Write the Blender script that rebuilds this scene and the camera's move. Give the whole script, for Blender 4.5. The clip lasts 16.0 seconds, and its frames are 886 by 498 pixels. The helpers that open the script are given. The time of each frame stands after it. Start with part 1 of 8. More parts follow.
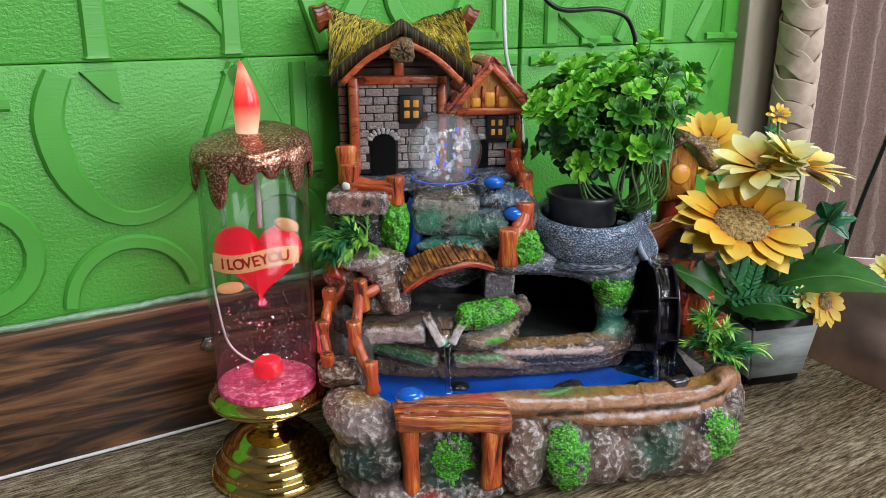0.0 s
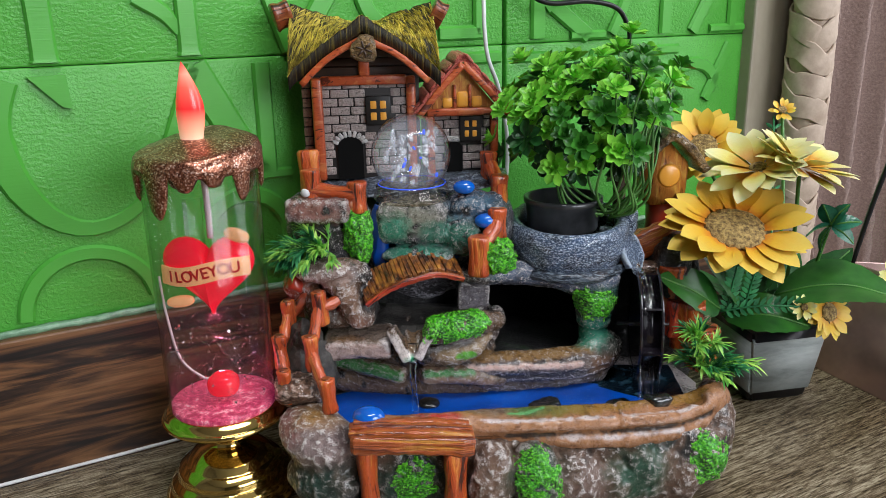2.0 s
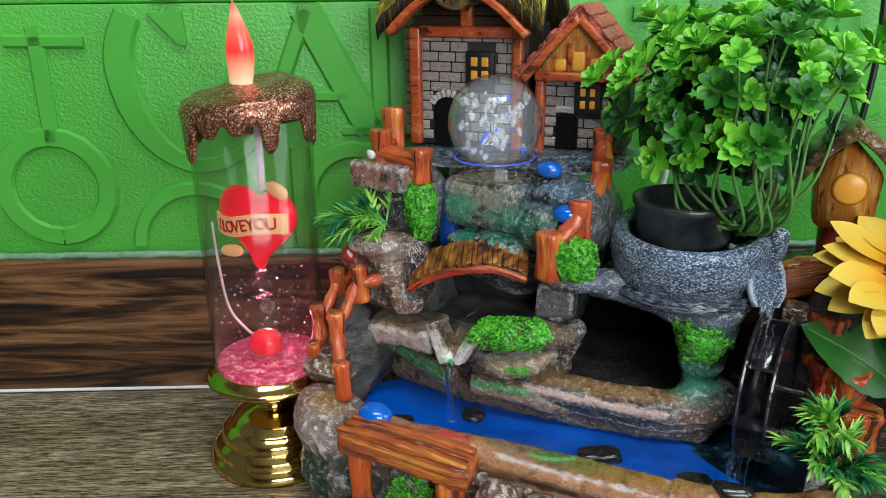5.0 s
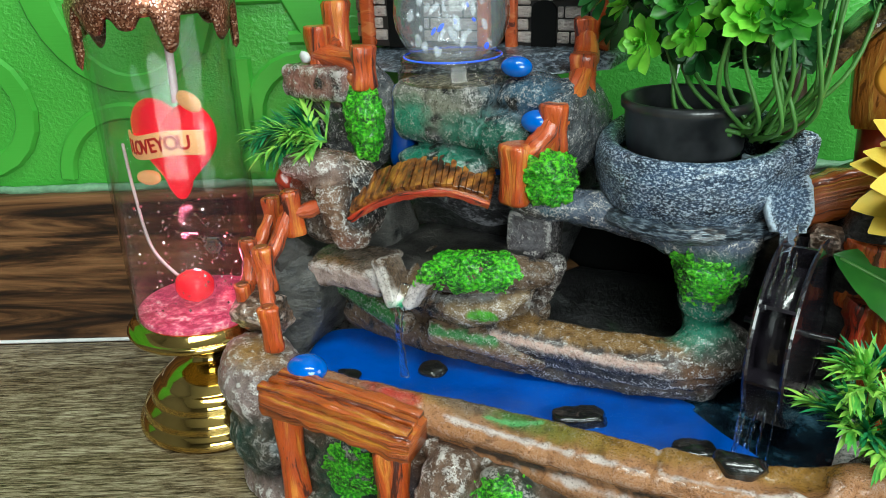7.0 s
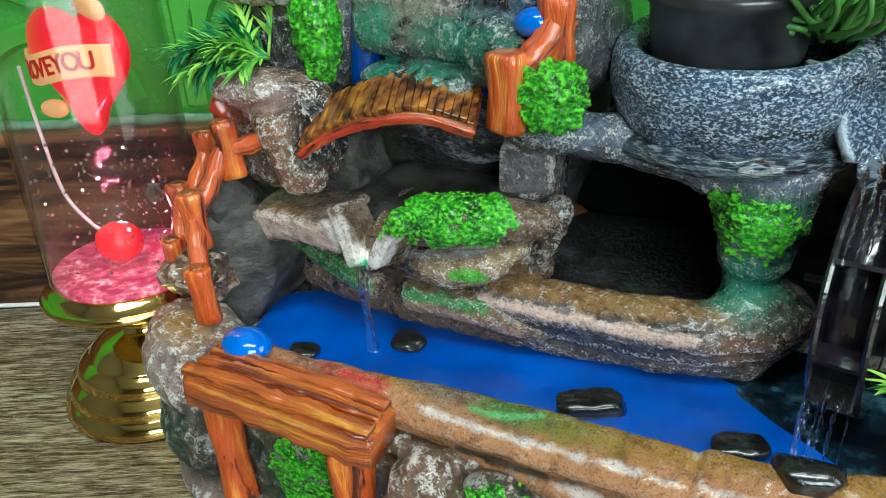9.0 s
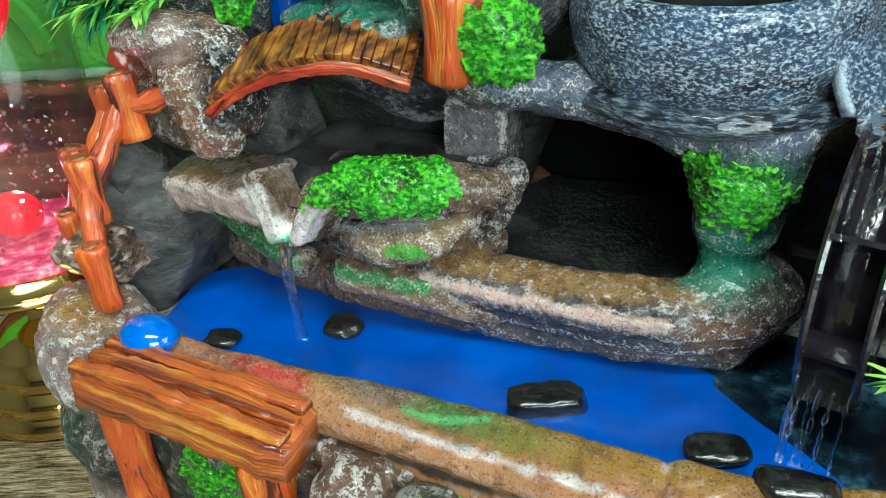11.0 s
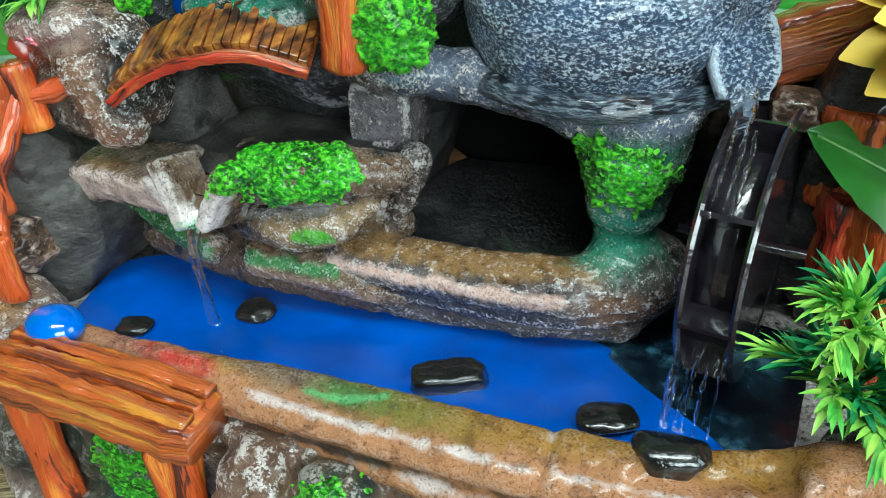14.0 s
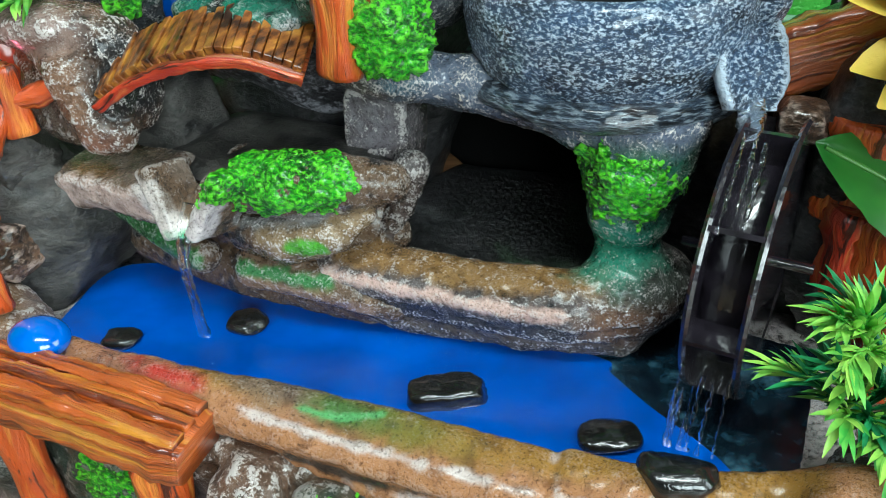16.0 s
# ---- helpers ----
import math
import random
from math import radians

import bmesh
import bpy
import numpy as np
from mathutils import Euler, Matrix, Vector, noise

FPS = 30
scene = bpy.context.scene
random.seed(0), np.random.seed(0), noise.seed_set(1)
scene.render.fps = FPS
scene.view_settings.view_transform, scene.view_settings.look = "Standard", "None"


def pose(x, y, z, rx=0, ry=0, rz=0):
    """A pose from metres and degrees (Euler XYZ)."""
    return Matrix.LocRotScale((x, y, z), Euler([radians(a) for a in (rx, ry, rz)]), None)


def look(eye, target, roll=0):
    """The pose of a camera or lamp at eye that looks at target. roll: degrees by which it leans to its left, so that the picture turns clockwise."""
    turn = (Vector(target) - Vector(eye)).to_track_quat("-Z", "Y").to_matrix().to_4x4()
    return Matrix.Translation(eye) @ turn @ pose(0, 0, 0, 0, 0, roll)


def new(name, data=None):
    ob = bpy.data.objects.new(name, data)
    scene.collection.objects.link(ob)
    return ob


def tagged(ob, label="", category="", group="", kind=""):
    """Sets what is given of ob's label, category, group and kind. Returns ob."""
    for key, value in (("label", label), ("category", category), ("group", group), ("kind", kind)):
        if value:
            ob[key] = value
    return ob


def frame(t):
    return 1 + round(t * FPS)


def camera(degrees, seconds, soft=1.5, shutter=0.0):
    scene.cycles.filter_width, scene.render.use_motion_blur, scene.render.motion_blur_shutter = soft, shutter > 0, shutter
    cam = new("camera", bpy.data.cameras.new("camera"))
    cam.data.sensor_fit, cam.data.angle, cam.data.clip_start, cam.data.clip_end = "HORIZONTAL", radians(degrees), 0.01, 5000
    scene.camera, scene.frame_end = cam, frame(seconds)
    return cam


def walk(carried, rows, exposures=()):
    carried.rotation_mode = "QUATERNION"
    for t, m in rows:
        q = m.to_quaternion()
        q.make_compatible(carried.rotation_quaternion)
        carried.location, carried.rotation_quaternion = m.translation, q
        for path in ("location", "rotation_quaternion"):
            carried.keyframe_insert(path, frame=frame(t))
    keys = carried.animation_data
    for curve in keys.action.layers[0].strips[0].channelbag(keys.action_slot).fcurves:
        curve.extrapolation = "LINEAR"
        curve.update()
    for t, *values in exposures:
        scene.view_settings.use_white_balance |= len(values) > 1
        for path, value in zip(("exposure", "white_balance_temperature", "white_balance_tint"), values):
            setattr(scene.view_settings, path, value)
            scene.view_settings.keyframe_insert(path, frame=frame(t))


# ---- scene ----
cam = camera(58.3, 16.0, soft=0.7)
METRES, EYE, TILT, LEAN, TURN = 0.5, 0.279, -17.0, 0.0, 0.0
ROWS = [
    (0.0, 0.0, 0.0, 0.0, 0.0, 0.0, -0.0),
    (0.5, -0.0042, -0.0199, 0.002, 0.2, -0.01, 0.13),
    (1.0, -0.0244, -0.033, 0.0079, 0.24, -0.02, 0.43),
    (1.5, -0.0043, 0.0036, 0.0082, 0.3, -0.04, 0.83),
    (2.0, 0.0845, 0.0577, 0.0113, 2.86, -0.04, 0.33),
    (2.5, 0.118, 0.0784, 0.0113, 5.92, -0.32, 0.05),
    (3.0, 0.1482, 0.1074, 0.0156, 7.58, -0.65, -0.78),
    (3.5, 0.2206, 0.1393, 0.0228, 12.96, -1.02, -3.14),
    (4.0, 0.2866, 0.184, 0.0398, 21.44, -1.82, -6.16),
    (6.5, 0.3612, 0.3922, 0.037, 31.51, -7.75, -7.61),
    (7.0, 0.3458, 0.4289, 0.0265, 31.51, -8.34, -6.9),
    (7.5, 0.3353, 0.4531, 0.0169, 31.61, -9.11, -6.71),
    (8.0, 0.3176, 0.4915, 0.0066, 31.73, -10.2, -6.48),
    (8.5, 0.3045, 0.5255, 0.0055, 31.78, -11.15, -6.26),
    (11.0, 0.2826, 0.6238, 0.0005, 30.31, -14.76, -5.86),
    (11.5, 0.2952, 0.6379, 0.0003, 29.45, -14.86, -5.66),
    (12.0, 0.306, 0.6456, 0.0019, 28.75, -15.08, -5.42),
    (12.5, 0.3129, 0.6442, 0.0027, 28.15, -15.22, -5.22),
    (13.0, 0.3129, 0.6381, 0.0039, 27.64, -15.47, -5.16),
    (13.5, 0.3097, 0.632, 0.0048, 27.22, -15.7, -5.33),
    (14.0, 0.3113, 0.6273, 0.0068, 26.79, -15.75, -5.52),
    (14.5, 0.3105, 0.622, 0.0099, 26.46, -15.75, -5.68),
    (15.0, 0.3087, 0.624, 0.0113, 26.3, -15.76, -5.77),
    (15.5, 0.3052, 0.6307, 0.0125, 26.19, -15.8, -5.86),
    (16.0, 0.3009, 0.6361, 0.0098, 26.03, -15.77, -5.95),
]
walk(cam, [(t, pose(0, 0, EYE, TILT, LEAN, TURN) @ pose(METRES * x, METRES * y, METRES * z, 90 + pitch, roll, yaw)) for t, x, y, z, yaw, pitch, roll in ROWS],
     exposures=[(0.0, -0.36, 6050, 11), (4.2, -0.44, 6000, 6), (6.5, -0.14, 6000, -8), (8.5, -0.02, 5850, -11), (11.0, 0.22, 5750, -13), (16.0, 0.22, 5700, -9)])

# ---- world and light ----
TOP = 0.008          # height of the table top
WA = radians(31.5)   # the green wall's direction
WALL = Matrix.Translation((-0.211, 0.459, 0)) @ Matrix.Rotation(WA, 4, "Z")  # x along the wall, -y into the room

world = bpy.data.worlds.new("sky")
scene.world = world
world.use_nodes = True
wn = world.node_tree.nodes
sky = wn.new("ShaderNodeTexSky")
sky.sky_type, sky.sun_disc = "NISHITA", False
sky.sun_elevation, sky.sun_rotation = radians(40), radians(200)
world.node_tree.links.new(sky.outputs[0], wn["Background"].inputs[0])
wn["Background"].inputs[1].default_value = 0.12


def area(name, m, sx, sy, watts, color):
    lamp = bpy.data.lights.new(name, "AREA")
    lamp.shape, lamp.size, lamp.size_y, lamp.energy, lamp.color = "RECTANGLE", sx, sy, watts, color
    ob = new(name, lamp)
    ob.matrix_world = m
    return ob


# daylight from the window in the far wall of the room, and the ceiling lamp
area("window_light", WALL @ look((0.75, -2.38, 0.95), (0.3, 0, 0.1)), 1.5, 1.1, 54.0, (1.0, 0.98, 0.96))
area("side_window_light", WALL @ look((1.72, -0.75, 0.7), (0.3, -0.1, 0.1)), 1.0, 1.1, 17.0, (1.0, 0.98, 0.96))
area("ceiling_light", WALL @ look((0.25, -0.75, 1.75), (0.25, -0.7, 0)), 1.2, 0.3, 26.0, (1.0, 0.98, 0.94))


# ---- materials ----
def nodes_of(name):
    m = bpy.data.materials.new(name)
    m.use_nodes = True
    return m, m.node_tree.nodes, m.node_tree.links, m.node_tree.nodes["Principled BSDF"]


def ramp(nodes, stops):
    r = nodes.new("ShaderNodeValToRGB")
    e = r.color_ramp.elements
    while len(e) < len(stops):
        e.new(0.5)
    for k, (p, c) in enumerate(stops):
        e[k].position = p
        e[k].color = (*c, 1)
    return r


def mixer(nodes, links, fac, a, b, mode="MIX"):
    m = nodes.new("ShaderNodeMix")
    m.data_type, m.blend_type = "RGBA", mode
    for k, v in ((0, fac), (6, a), (7, b)):
        if hasattr(v, "links"):
            links.new(v, m.inputs[k])
        elif isinstance(v, tuple):
            m.inputs[k].default_value = (*v, 1)
        else:
            m.inputs[k].default_value = v
    return m.outputs[2]


def coords(nodes, links, source, scale, rot=(0, 0, 0)):
    tc, mp = nodes.new("ShaderNodeTexCoord"), nodes.new("ShaderNodeMapping")
    mp.inputs["Scale"].default_value = scale
    mp.inputs["Rotation"].default_value = rot
    links.new(tc.outputs[source], mp.inputs[0])
    return mp.outputs[0]


def noise_tex(nodes, links, vec, scale, detail=6, rough=0.6, distort=0.0):
    n = nodes.new("ShaderNodeTexNoise")
    n.inputs["Scale"].default_value, n.inputs["Detail"].default_value = scale, detail
    n.inputs["Roughness"].default_value, n.inputs["Distortion"].default_value = rough, distort
    links.new(vec, n.inputs["Vector"])
    return n.outputs[0]


def bump_of(nodes, links, bsdf, height, strength, dist, normal=None):
    b = nodes.new("ShaderNodeBump")
    b.inputs["Strength"].default_value, b.inputs["Distance"].default_value = strength, dist
    links.new(height, b.inputs["Height"])
    if normal is not None:
        links.new(normal, b.inputs["Normal"])
    links.new(b.outputs[0], bsdf.inputs["Normal"])
    return b.outputs[0]


def stone_mat(name, dark, mid, dry, tint=None, tint_at=0.56, seed=0.0, rough=0.4, dry_at=0.5, fine=420, amount=0.9, fleck=0.0, vein=0.4, patches=(), stretch=1.6, relief=0.0042, pits=0.85):
    """Hand-painted cast resin: two washes in patches, dark paint left in the pits of the grain, pale dry brush caught by raised edges."""
    m, n, l, b = nodes_of(name)
    vec = coords(n, l, "Object", (1, 1, stretch), (seed, seed * 0.7, seed * 1.3))
    big = noise_tex(n, l, vec, 75, 6, 0.6)
    grain = noise_tex(n, l, vec, fine, 8, 0.62, 0.3)
    col = ramp(n, [(0.36, dark), (0.5, mid), (0.64, tuple(min(1, 1.6 * c) for c in mid))])
    l.new(big, col.inputs[0])
    c = col.outputs[0]
    if tint:
        tn = noise_tex(n, l, coords(n, l, "Object", (1, 1, 1), (seed * 2 + 1, 0.3, seed)), 48, 5, 0.62)
        tm = ramp(n, [(tint_at, (0, 0, 0)), (tint_at + 0.07, (1, 1, 1))])
        l.new(tn, tm.inputs[0])
        c = mixer(n, l, tm.outputs[0], c, tint)
    for centre, radius, colour in patches:
        tc, dv, dd = n.new("ShaderNodeTexCoord"), n.new("ShaderNodeVectorMath"), n.new("ShaderNodeMath")
        dv.operation, dd.operation = "DISTANCE", "MULTIPLY_ADD"
        l.new(tc.outputs["Object"], dv.inputs[0])
        dv.inputs[1].default_value = centre
        l.new(big, dd.inputs[0])
        dd.inputs[1].default_value = radius * 2.2
        l.new(dv.outputs["Value"], dd.inputs[2])
        mr = n.new("ShaderNodeMapRange")
        mr.inputs[1].default_value, mr.inputs[2].default_value, mr.inputs[3].default_value, mr.inputs[4].default_value = radius * 1.7, radius * 2.3, 0.85, 0.0
        l.new(dd.outputs[0], mr.inputs[0])
        c = mixer(n, l, mr.outputs[0], c, colour)
    deep = ramp(n, [(0.36, (0.15, 0.15, 0.15)), (0.5, (1, 1, 1))])
    l.new(grain, deep.inputs[0])
    c = mixer(n, l, pits, c, deep.outputs[0], "MULTIPLY")
    ge = n.new("ShaderNodeNewGeometry")
    ad, pm = n.new("ShaderNodeMath"), n.new("ShaderNodeMath")
    ad.operation = pm.operation = "MULTIPLY_ADD"
    l.new(ge.outputs["Pointiness"], pm.inputs[0])
    pm.inputs[1].default_value, pm.inputs[2].default_value = 3.2, -1.6
    l.new(grain, ad.inputs[0])
    ad.inputs[1].default_value = 0.7
    l.new(pm.outputs[0], ad.inputs[2])
    ridge = ramp(n, [(dry_at - 0.10, (0, 0, 0)), (dry_at + 0.04, (amount, amount, amount))])
    l.new(ad.outputs[0], ridge.inputs[0])
    # thin squiggles left by the dry brush, in patches
    sq = noise_tex(n, l, vec, fine * 0.42, 4, 0.6, 0.8)
    line = ramp(n, [(0.470, (0, 0, 0)), (0.492, (vein, vein, vein)), (0.508, (vein, vein, vein)), (0.530, (0, 0, 0))])
    l.new(sq, line.inputs[0])
    where = ramp(n, [(0.46, (0, 0, 0)), (0.6, (1, 1, 1))])
    l.new(big, where.inputs[0])
    veins = mixer(n, l, 1.0, line.outputs[0], where.outputs[0], "MULTIPLY")
    c = mixer(n, l, veins, c, dry)
    if fleck:
        fl = ramp(n, [(0.50, (0, 0, 0)), (0.60, (fleck, fleck, fleck))])
        l.new(grain, fl.inputs[0])
        c = mixer(n, l, fl.outputs[0], c, dry)
    c = mixer(n, l, ridge.outputs[0], c, dry)
    l.new(c, b.inputs["Base Color"])
    b.inputs["Roughness"].default_value = rough
    b.inputs["Coat Weight"].default_value, b.inputs["Coat Roughness"].default_value = 0.6, 0.13
    bump_of(n, l, b, grain, 0.9, relief)
    return m


def wood_mat(name, dark, mid, light, rough=0.35, scale=(25, 320), bump=0.0009, coat=0.4, source="UV"):
    """Carved and painted log: streaks along its length (U), dark in the grooves, a yellow or orange brush on top."""
    m, n, l, b = nodes_of(name)
    vec = coords(n, l, source, (scale[0], scale[1], scale[1]))
    g = noise_tex(n, l, vec, 1.0, 6, 0.62, 0.8)
    big = noise_tex(n, l, coords(n, l, "Object", (1, 1, 1)), 70, 3)
    col = ramp(n, [(0.39, dark), (0.44, mid), (0.53, mid), (0.62, light)])
    l.new(g, col.inputs[0])
    shift = ramp(n, [(0.35, tuple(0.55 * c for c in mid)), (0.62, (1, 1, 1))])
    l.new(big, shift.inputs[0])
    c = mixer(n, l, 0.35, col.outputs[0], shift.outputs[0], "MULTIPLY")
    l.new(c, b.inputs["Base Color"])
    b.inputs["Roughness"].default_value = rough
    b.inputs["Coat Weight"].default_value, b.inputs["Coat Roughness"].default_value = coat, 0.18
    bump_of(n, l, b, g, 0.8, bump)
    return m


def speckle_mat(name, stops, scale, rough=0.4, bump=0.0006, metal=0.0, coat=0.0, detail=7, strength=0.7, source="Object", stretch=(1, 1, 1), by_piece=0.0):
    m, n, l, b = nodes_of(name)
    g = noise_tex(n, l, coords(n, l, source, stretch), scale, detail, 0.62)
    col = ramp(n, stops)
    l.new(g, col.inputs[0])
    c = col.outputs[0]
    if by_piece:
        oi = n.new("ShaderNodeObjectInfo")
        pr = ramp(n, [(0.0, (1 - by_piece,) * 3), (1.0, (1, 1, 1))])
        l.new(oi.outputs["Random"], pr.inputs[0])
        c = mixer(n, l, 1.0, c, pr.outputs[0], "MULTIPLY")
    l.new(c, b.inputs["Base Color"])
    b.inputs["Roughness"].default_value, b.inputs["Metallic"].default_value = rough, metal
    b.inputs["Coat Weight"].default_value = coat
    if bump:
        bump_of(n, l, b, g, strength, bump)
    return m


def leaf_mat(name, dark, light, rough=0.4, scale=160, sheen=0.12):
    """Moulded plastic leaves: tone changes from clump to clump and along each leaf, and some light comes through."""
    m, n, l, b = nodes_of(name)
    ge = n.new("ShaderNodeNewGeometry")
    g = noise_tex(n, l, coords(n, l, "Object", (1, 1, 1)), scale, 3)
    isl = n.new("ShaderNodeMath")
    isl.operation = "MULTIPLY_ADD"
    l.new(ge.outputs["Random Per Island"], isl.inputs[0])
    isl.inputs[1].default_value = 0.4
    l.new(g, isl.inputs[2])
    col = ramp(n, [(0.4, dark), (0.95, light)])
    l.new(isl.outputs[0], col.inputs[0])
    l.new(col.outputs[0], b.inputs["Base Color"])
    b.inputs["Roughness"].default_value = rough
    b.inputs["Transmission Weight"].default_value = 0.0
    b.inputs["Subsurface Weight"].default_value = sheen
    b.inputs["Subsurface Radius"].default_value = (0.001, 0.002, 0.0005)
    bump_of(n, l, b, g, 0.3, 0.0004)
    return m


def glass_mat(name, color=(1, 1, 1), ior=1.45, rough=0.0, bump=0.0, scale=100):
    m, n, l, b = nodes_of(name)
    b.inputs["Base Color"].default_value = (*color, 1)
    b.inputs["Transmission Weight"].default_value = 1.0
    b.inputs["Roughness"].default_value = rough
    b.inputs["IOR"].default_value = ior
    if bump:
        g = noise_tex(n, l, coords(n, l, "Object", (1, 1, 1)), scale, 2)
        bump_of(n, l, b, g, 0.5, bump)
    return m


def thin_glass(name, tint, gloss=0.5, rough=0.03):
    """A thin clear wall: light passes straight on, with a little gloss that grows at grazing angles."""
    m, n, l, b = nodes_of(name)
    tr, gl, mx, lw, pw, sc = n.new("ShaderNodeBsdfTransparent"), n.new("ShaderNodeBsdfGlossy"), n.new("ShaderNodeMixShader"), n.new("ShaderNodeLayerWeight"), n.new("ShaderNodeMath"), n.new("ShaderNodeMath")
    tr.inputs[0].default_value = (*tint, 1)
    gl.inputs["Roughness"].default_value = rough
    lw.inputs["Blend"].default_value = 0.5
    pw.operation, sc.operation = "POWER", "MULTIPLY_ADD"
    pw.inputs[1].default_value = 3.0
    sc.inputs[1].default_value, sc.inputs[2].default_value = gloss, 0.03
    l.new(lw.outputs["Facing"], pw.inputs[0])
    l.new(pw.outputs[0], sc.inputs[0])
    l.new(sc.outputs[0], mx.inputs[0])
    l.new(tr.outputs[0], mx.inputs[1])
    l.new(gl.outputs[0], mx.inputs[2])
    l.new(mx.outputs[0], n["Material Output"].inputs[0])
    return m


def milk_mat(name, share):
    """Cloudy water: partly clear, partly white."""
    m, n, l, b = nodes_of(name)
    tr, mx = n.new("ShaderNodeBsdfTransparent"), n.new("ShaderNodeMixShader")
    b.inputs["Base Color"].default_value = (0.92, 0.95, 1.0, 1)
    b.inputs["Roughness"].default_value = 0.15
    mx.inputs[0].default_value = share
    l.new(tr.outputs[0], mx.inputs[1])
    l.new(b.outputs[0], mx.inputs[2])
    l.new(mx.outputs[0], n["Material Output"].inputs[0])
    return m


def glow_mat(name, color, glow, strength, rough=0.4):
    m, n, l, b = nodes_of(name)
    b.inputs["Base Color"].default_value = (*color, 1)
    b.inputs["Emission Color"].default_value = (*glow, 1)
    b.inputs["Emission Strength"].default_value = strength
    b.inputs["Roughness"].default_value = rough
    return m


def plain_mat(name, color, rough=0.5, metal=0.0, coat=0.0, var=0.25, scale=60, bump=0.0):
    lo = tuple(c * (1 - var) for c in color)
    return speckle_mat(name, [(0.35, lo), (0.65, color)], scale, rough, bump, metal, coat, 4)


# green foam wall panel with a leather-like stipple
def foam_mat(name, fine, bump, stretch):
    m, n, l, b = nodes_of(name)
    vec = coords(n, l, "Object", stretch)
    g = noise_tex(n, l, vec, fine, 3, 0.5, 0.3)
    big = noise_tex(n, l, coords(n, l, "Object", (1, 1, 1)), 9, 3)
    col = ramp(n, [(0.3, (0.068, 0.32, 0.032)), (0.7, (0.098, 0.42, 0.05))])
    l.new(big, col.inputs[0])
    l.new(col.outputs[0], b.inputs["Base Color"])
    b.inputs["Roughness"].default_value = 0.38
    bump_of(n, l, b, g, 0.7, bump)
    return m


FOAM = foam_mat("green_foam", 400, 0.0011, (1, 1, 1.25))
FOAM_LETTER = foam_mat("green_foam_letter", 60, 0.00014, (0.5, 1, 16))


# table top: greyed wood-print with fine dark streaks along x
def table_mat():
    m, n, l, b = nodes_of("table_wood")
    vec = coords(n, l, "Object", (85, 800, 60))
    g = noise_tex(n, l, vec, 1.0, 9, 0.75, 0.2)
    big = noise_tex(n, l, coords(n, l, "Object", (3, 30, 10)), 1.0, 4, 0.6, 1.0)
    col = ramp(n, [(0.36, (0.022, 0.015, 0.009)), (0.48, (0.165, 0.125, 0.075)), (0.62, (0.50, 0.43, 0.30))])
    l.new(g, col.inputs[0])
    tone = ramp(n, [(0.35, (0.42, 0.35, 0.27)), (0.65, (1, 1, 1))])
    l.new(big, tone.inputs[0])
    c = mixer(n, l, 0.8, col.outputs[0], tone.outputs[0], "MULTIPLY")
    l.new(c, b.inputs["Base Color"])
    b.inputs["Roughness"].default_value = 0.26
    bump_of(n, l, b, g, 0.5, 0.0006)
    return m


TABLE_WOOD = table_mat()


# skirting plank: burnt pine, broad wavy dark bands and a knot
def burnt_mat():
    m, n, l, b = nodes_of("burnt_wood")
    vec = coords(n, l, "Object", (5.0, 1, 62))
    band = noise_tex(n, l, vec, 1.0, 7, 0.6, 1.6)
    fine = noise_tex(n, l, coords(n, l, "Object", (12, 1, 330)), 1.0, 5, 0.6, 0.3)
    col = ramp(n, [(0.37, (0.008, 0.004, 0.003)), (0.45, (0.045, 0.020, 0.009)), (0.55, (0.17, 0.080, 0.032)), (0.68, (0.27, 0.14, 0.06))])
    l.new(band, col.inputs[0])
    f = ramp(n, [(0.35, (0.45, 0.4, 0.36)), (0.6, (1, 1, 1))])
    l.new(fine, f.inputs[0])
    c = mixer(n, l, 0.8, col.outputs[0], f.outputs[0], "MULTIPLY")
    l.new(c, b.inputs["Base Color"])
    b.inputs["Roughness"].default_value = 0.4
    bump_of(n, l, b, fine, 0.4, 0.0004)
    return m


BURNT = burnt_mat()
PLASTER = plain_mat("room_paint", (0.11, 0.107, 0.105), 0.8, var=0.08, scale=6)
CEIL = plain_mat("ceiling_paint", (0.4, 0.4, 0.39), 0.9, var=0.05, scale=6)
FLOORM = plain_mat("floor_tile", (0.18, 0.15, 0.13), 0.4, var=0.2, scale=8)
SILICONE = plain_mat("silicone_bead", (0.20, 0.36, 0.22), 0.25, var=0.3, scale=220, bump=0.0006)
STEEL = plain_mat("steel", (0.6, 0.6, 0.6), 0.25, 1.0)
WHITE_PL = plain_mat("white_plastic", (0.75, 0.75, 0.75), 0.4)
BLACK_PL = plain_mat("black_plastic", (0.012, 0.012, 0.014), 0.28, var=0.4)
BRASS = speckle_mat("brass", [(0.3, (0.62, 0.42, 0.12)), (0.7, (0.8, 0.58, 0.2))], 40, 0.09, 0.0, 1.0)

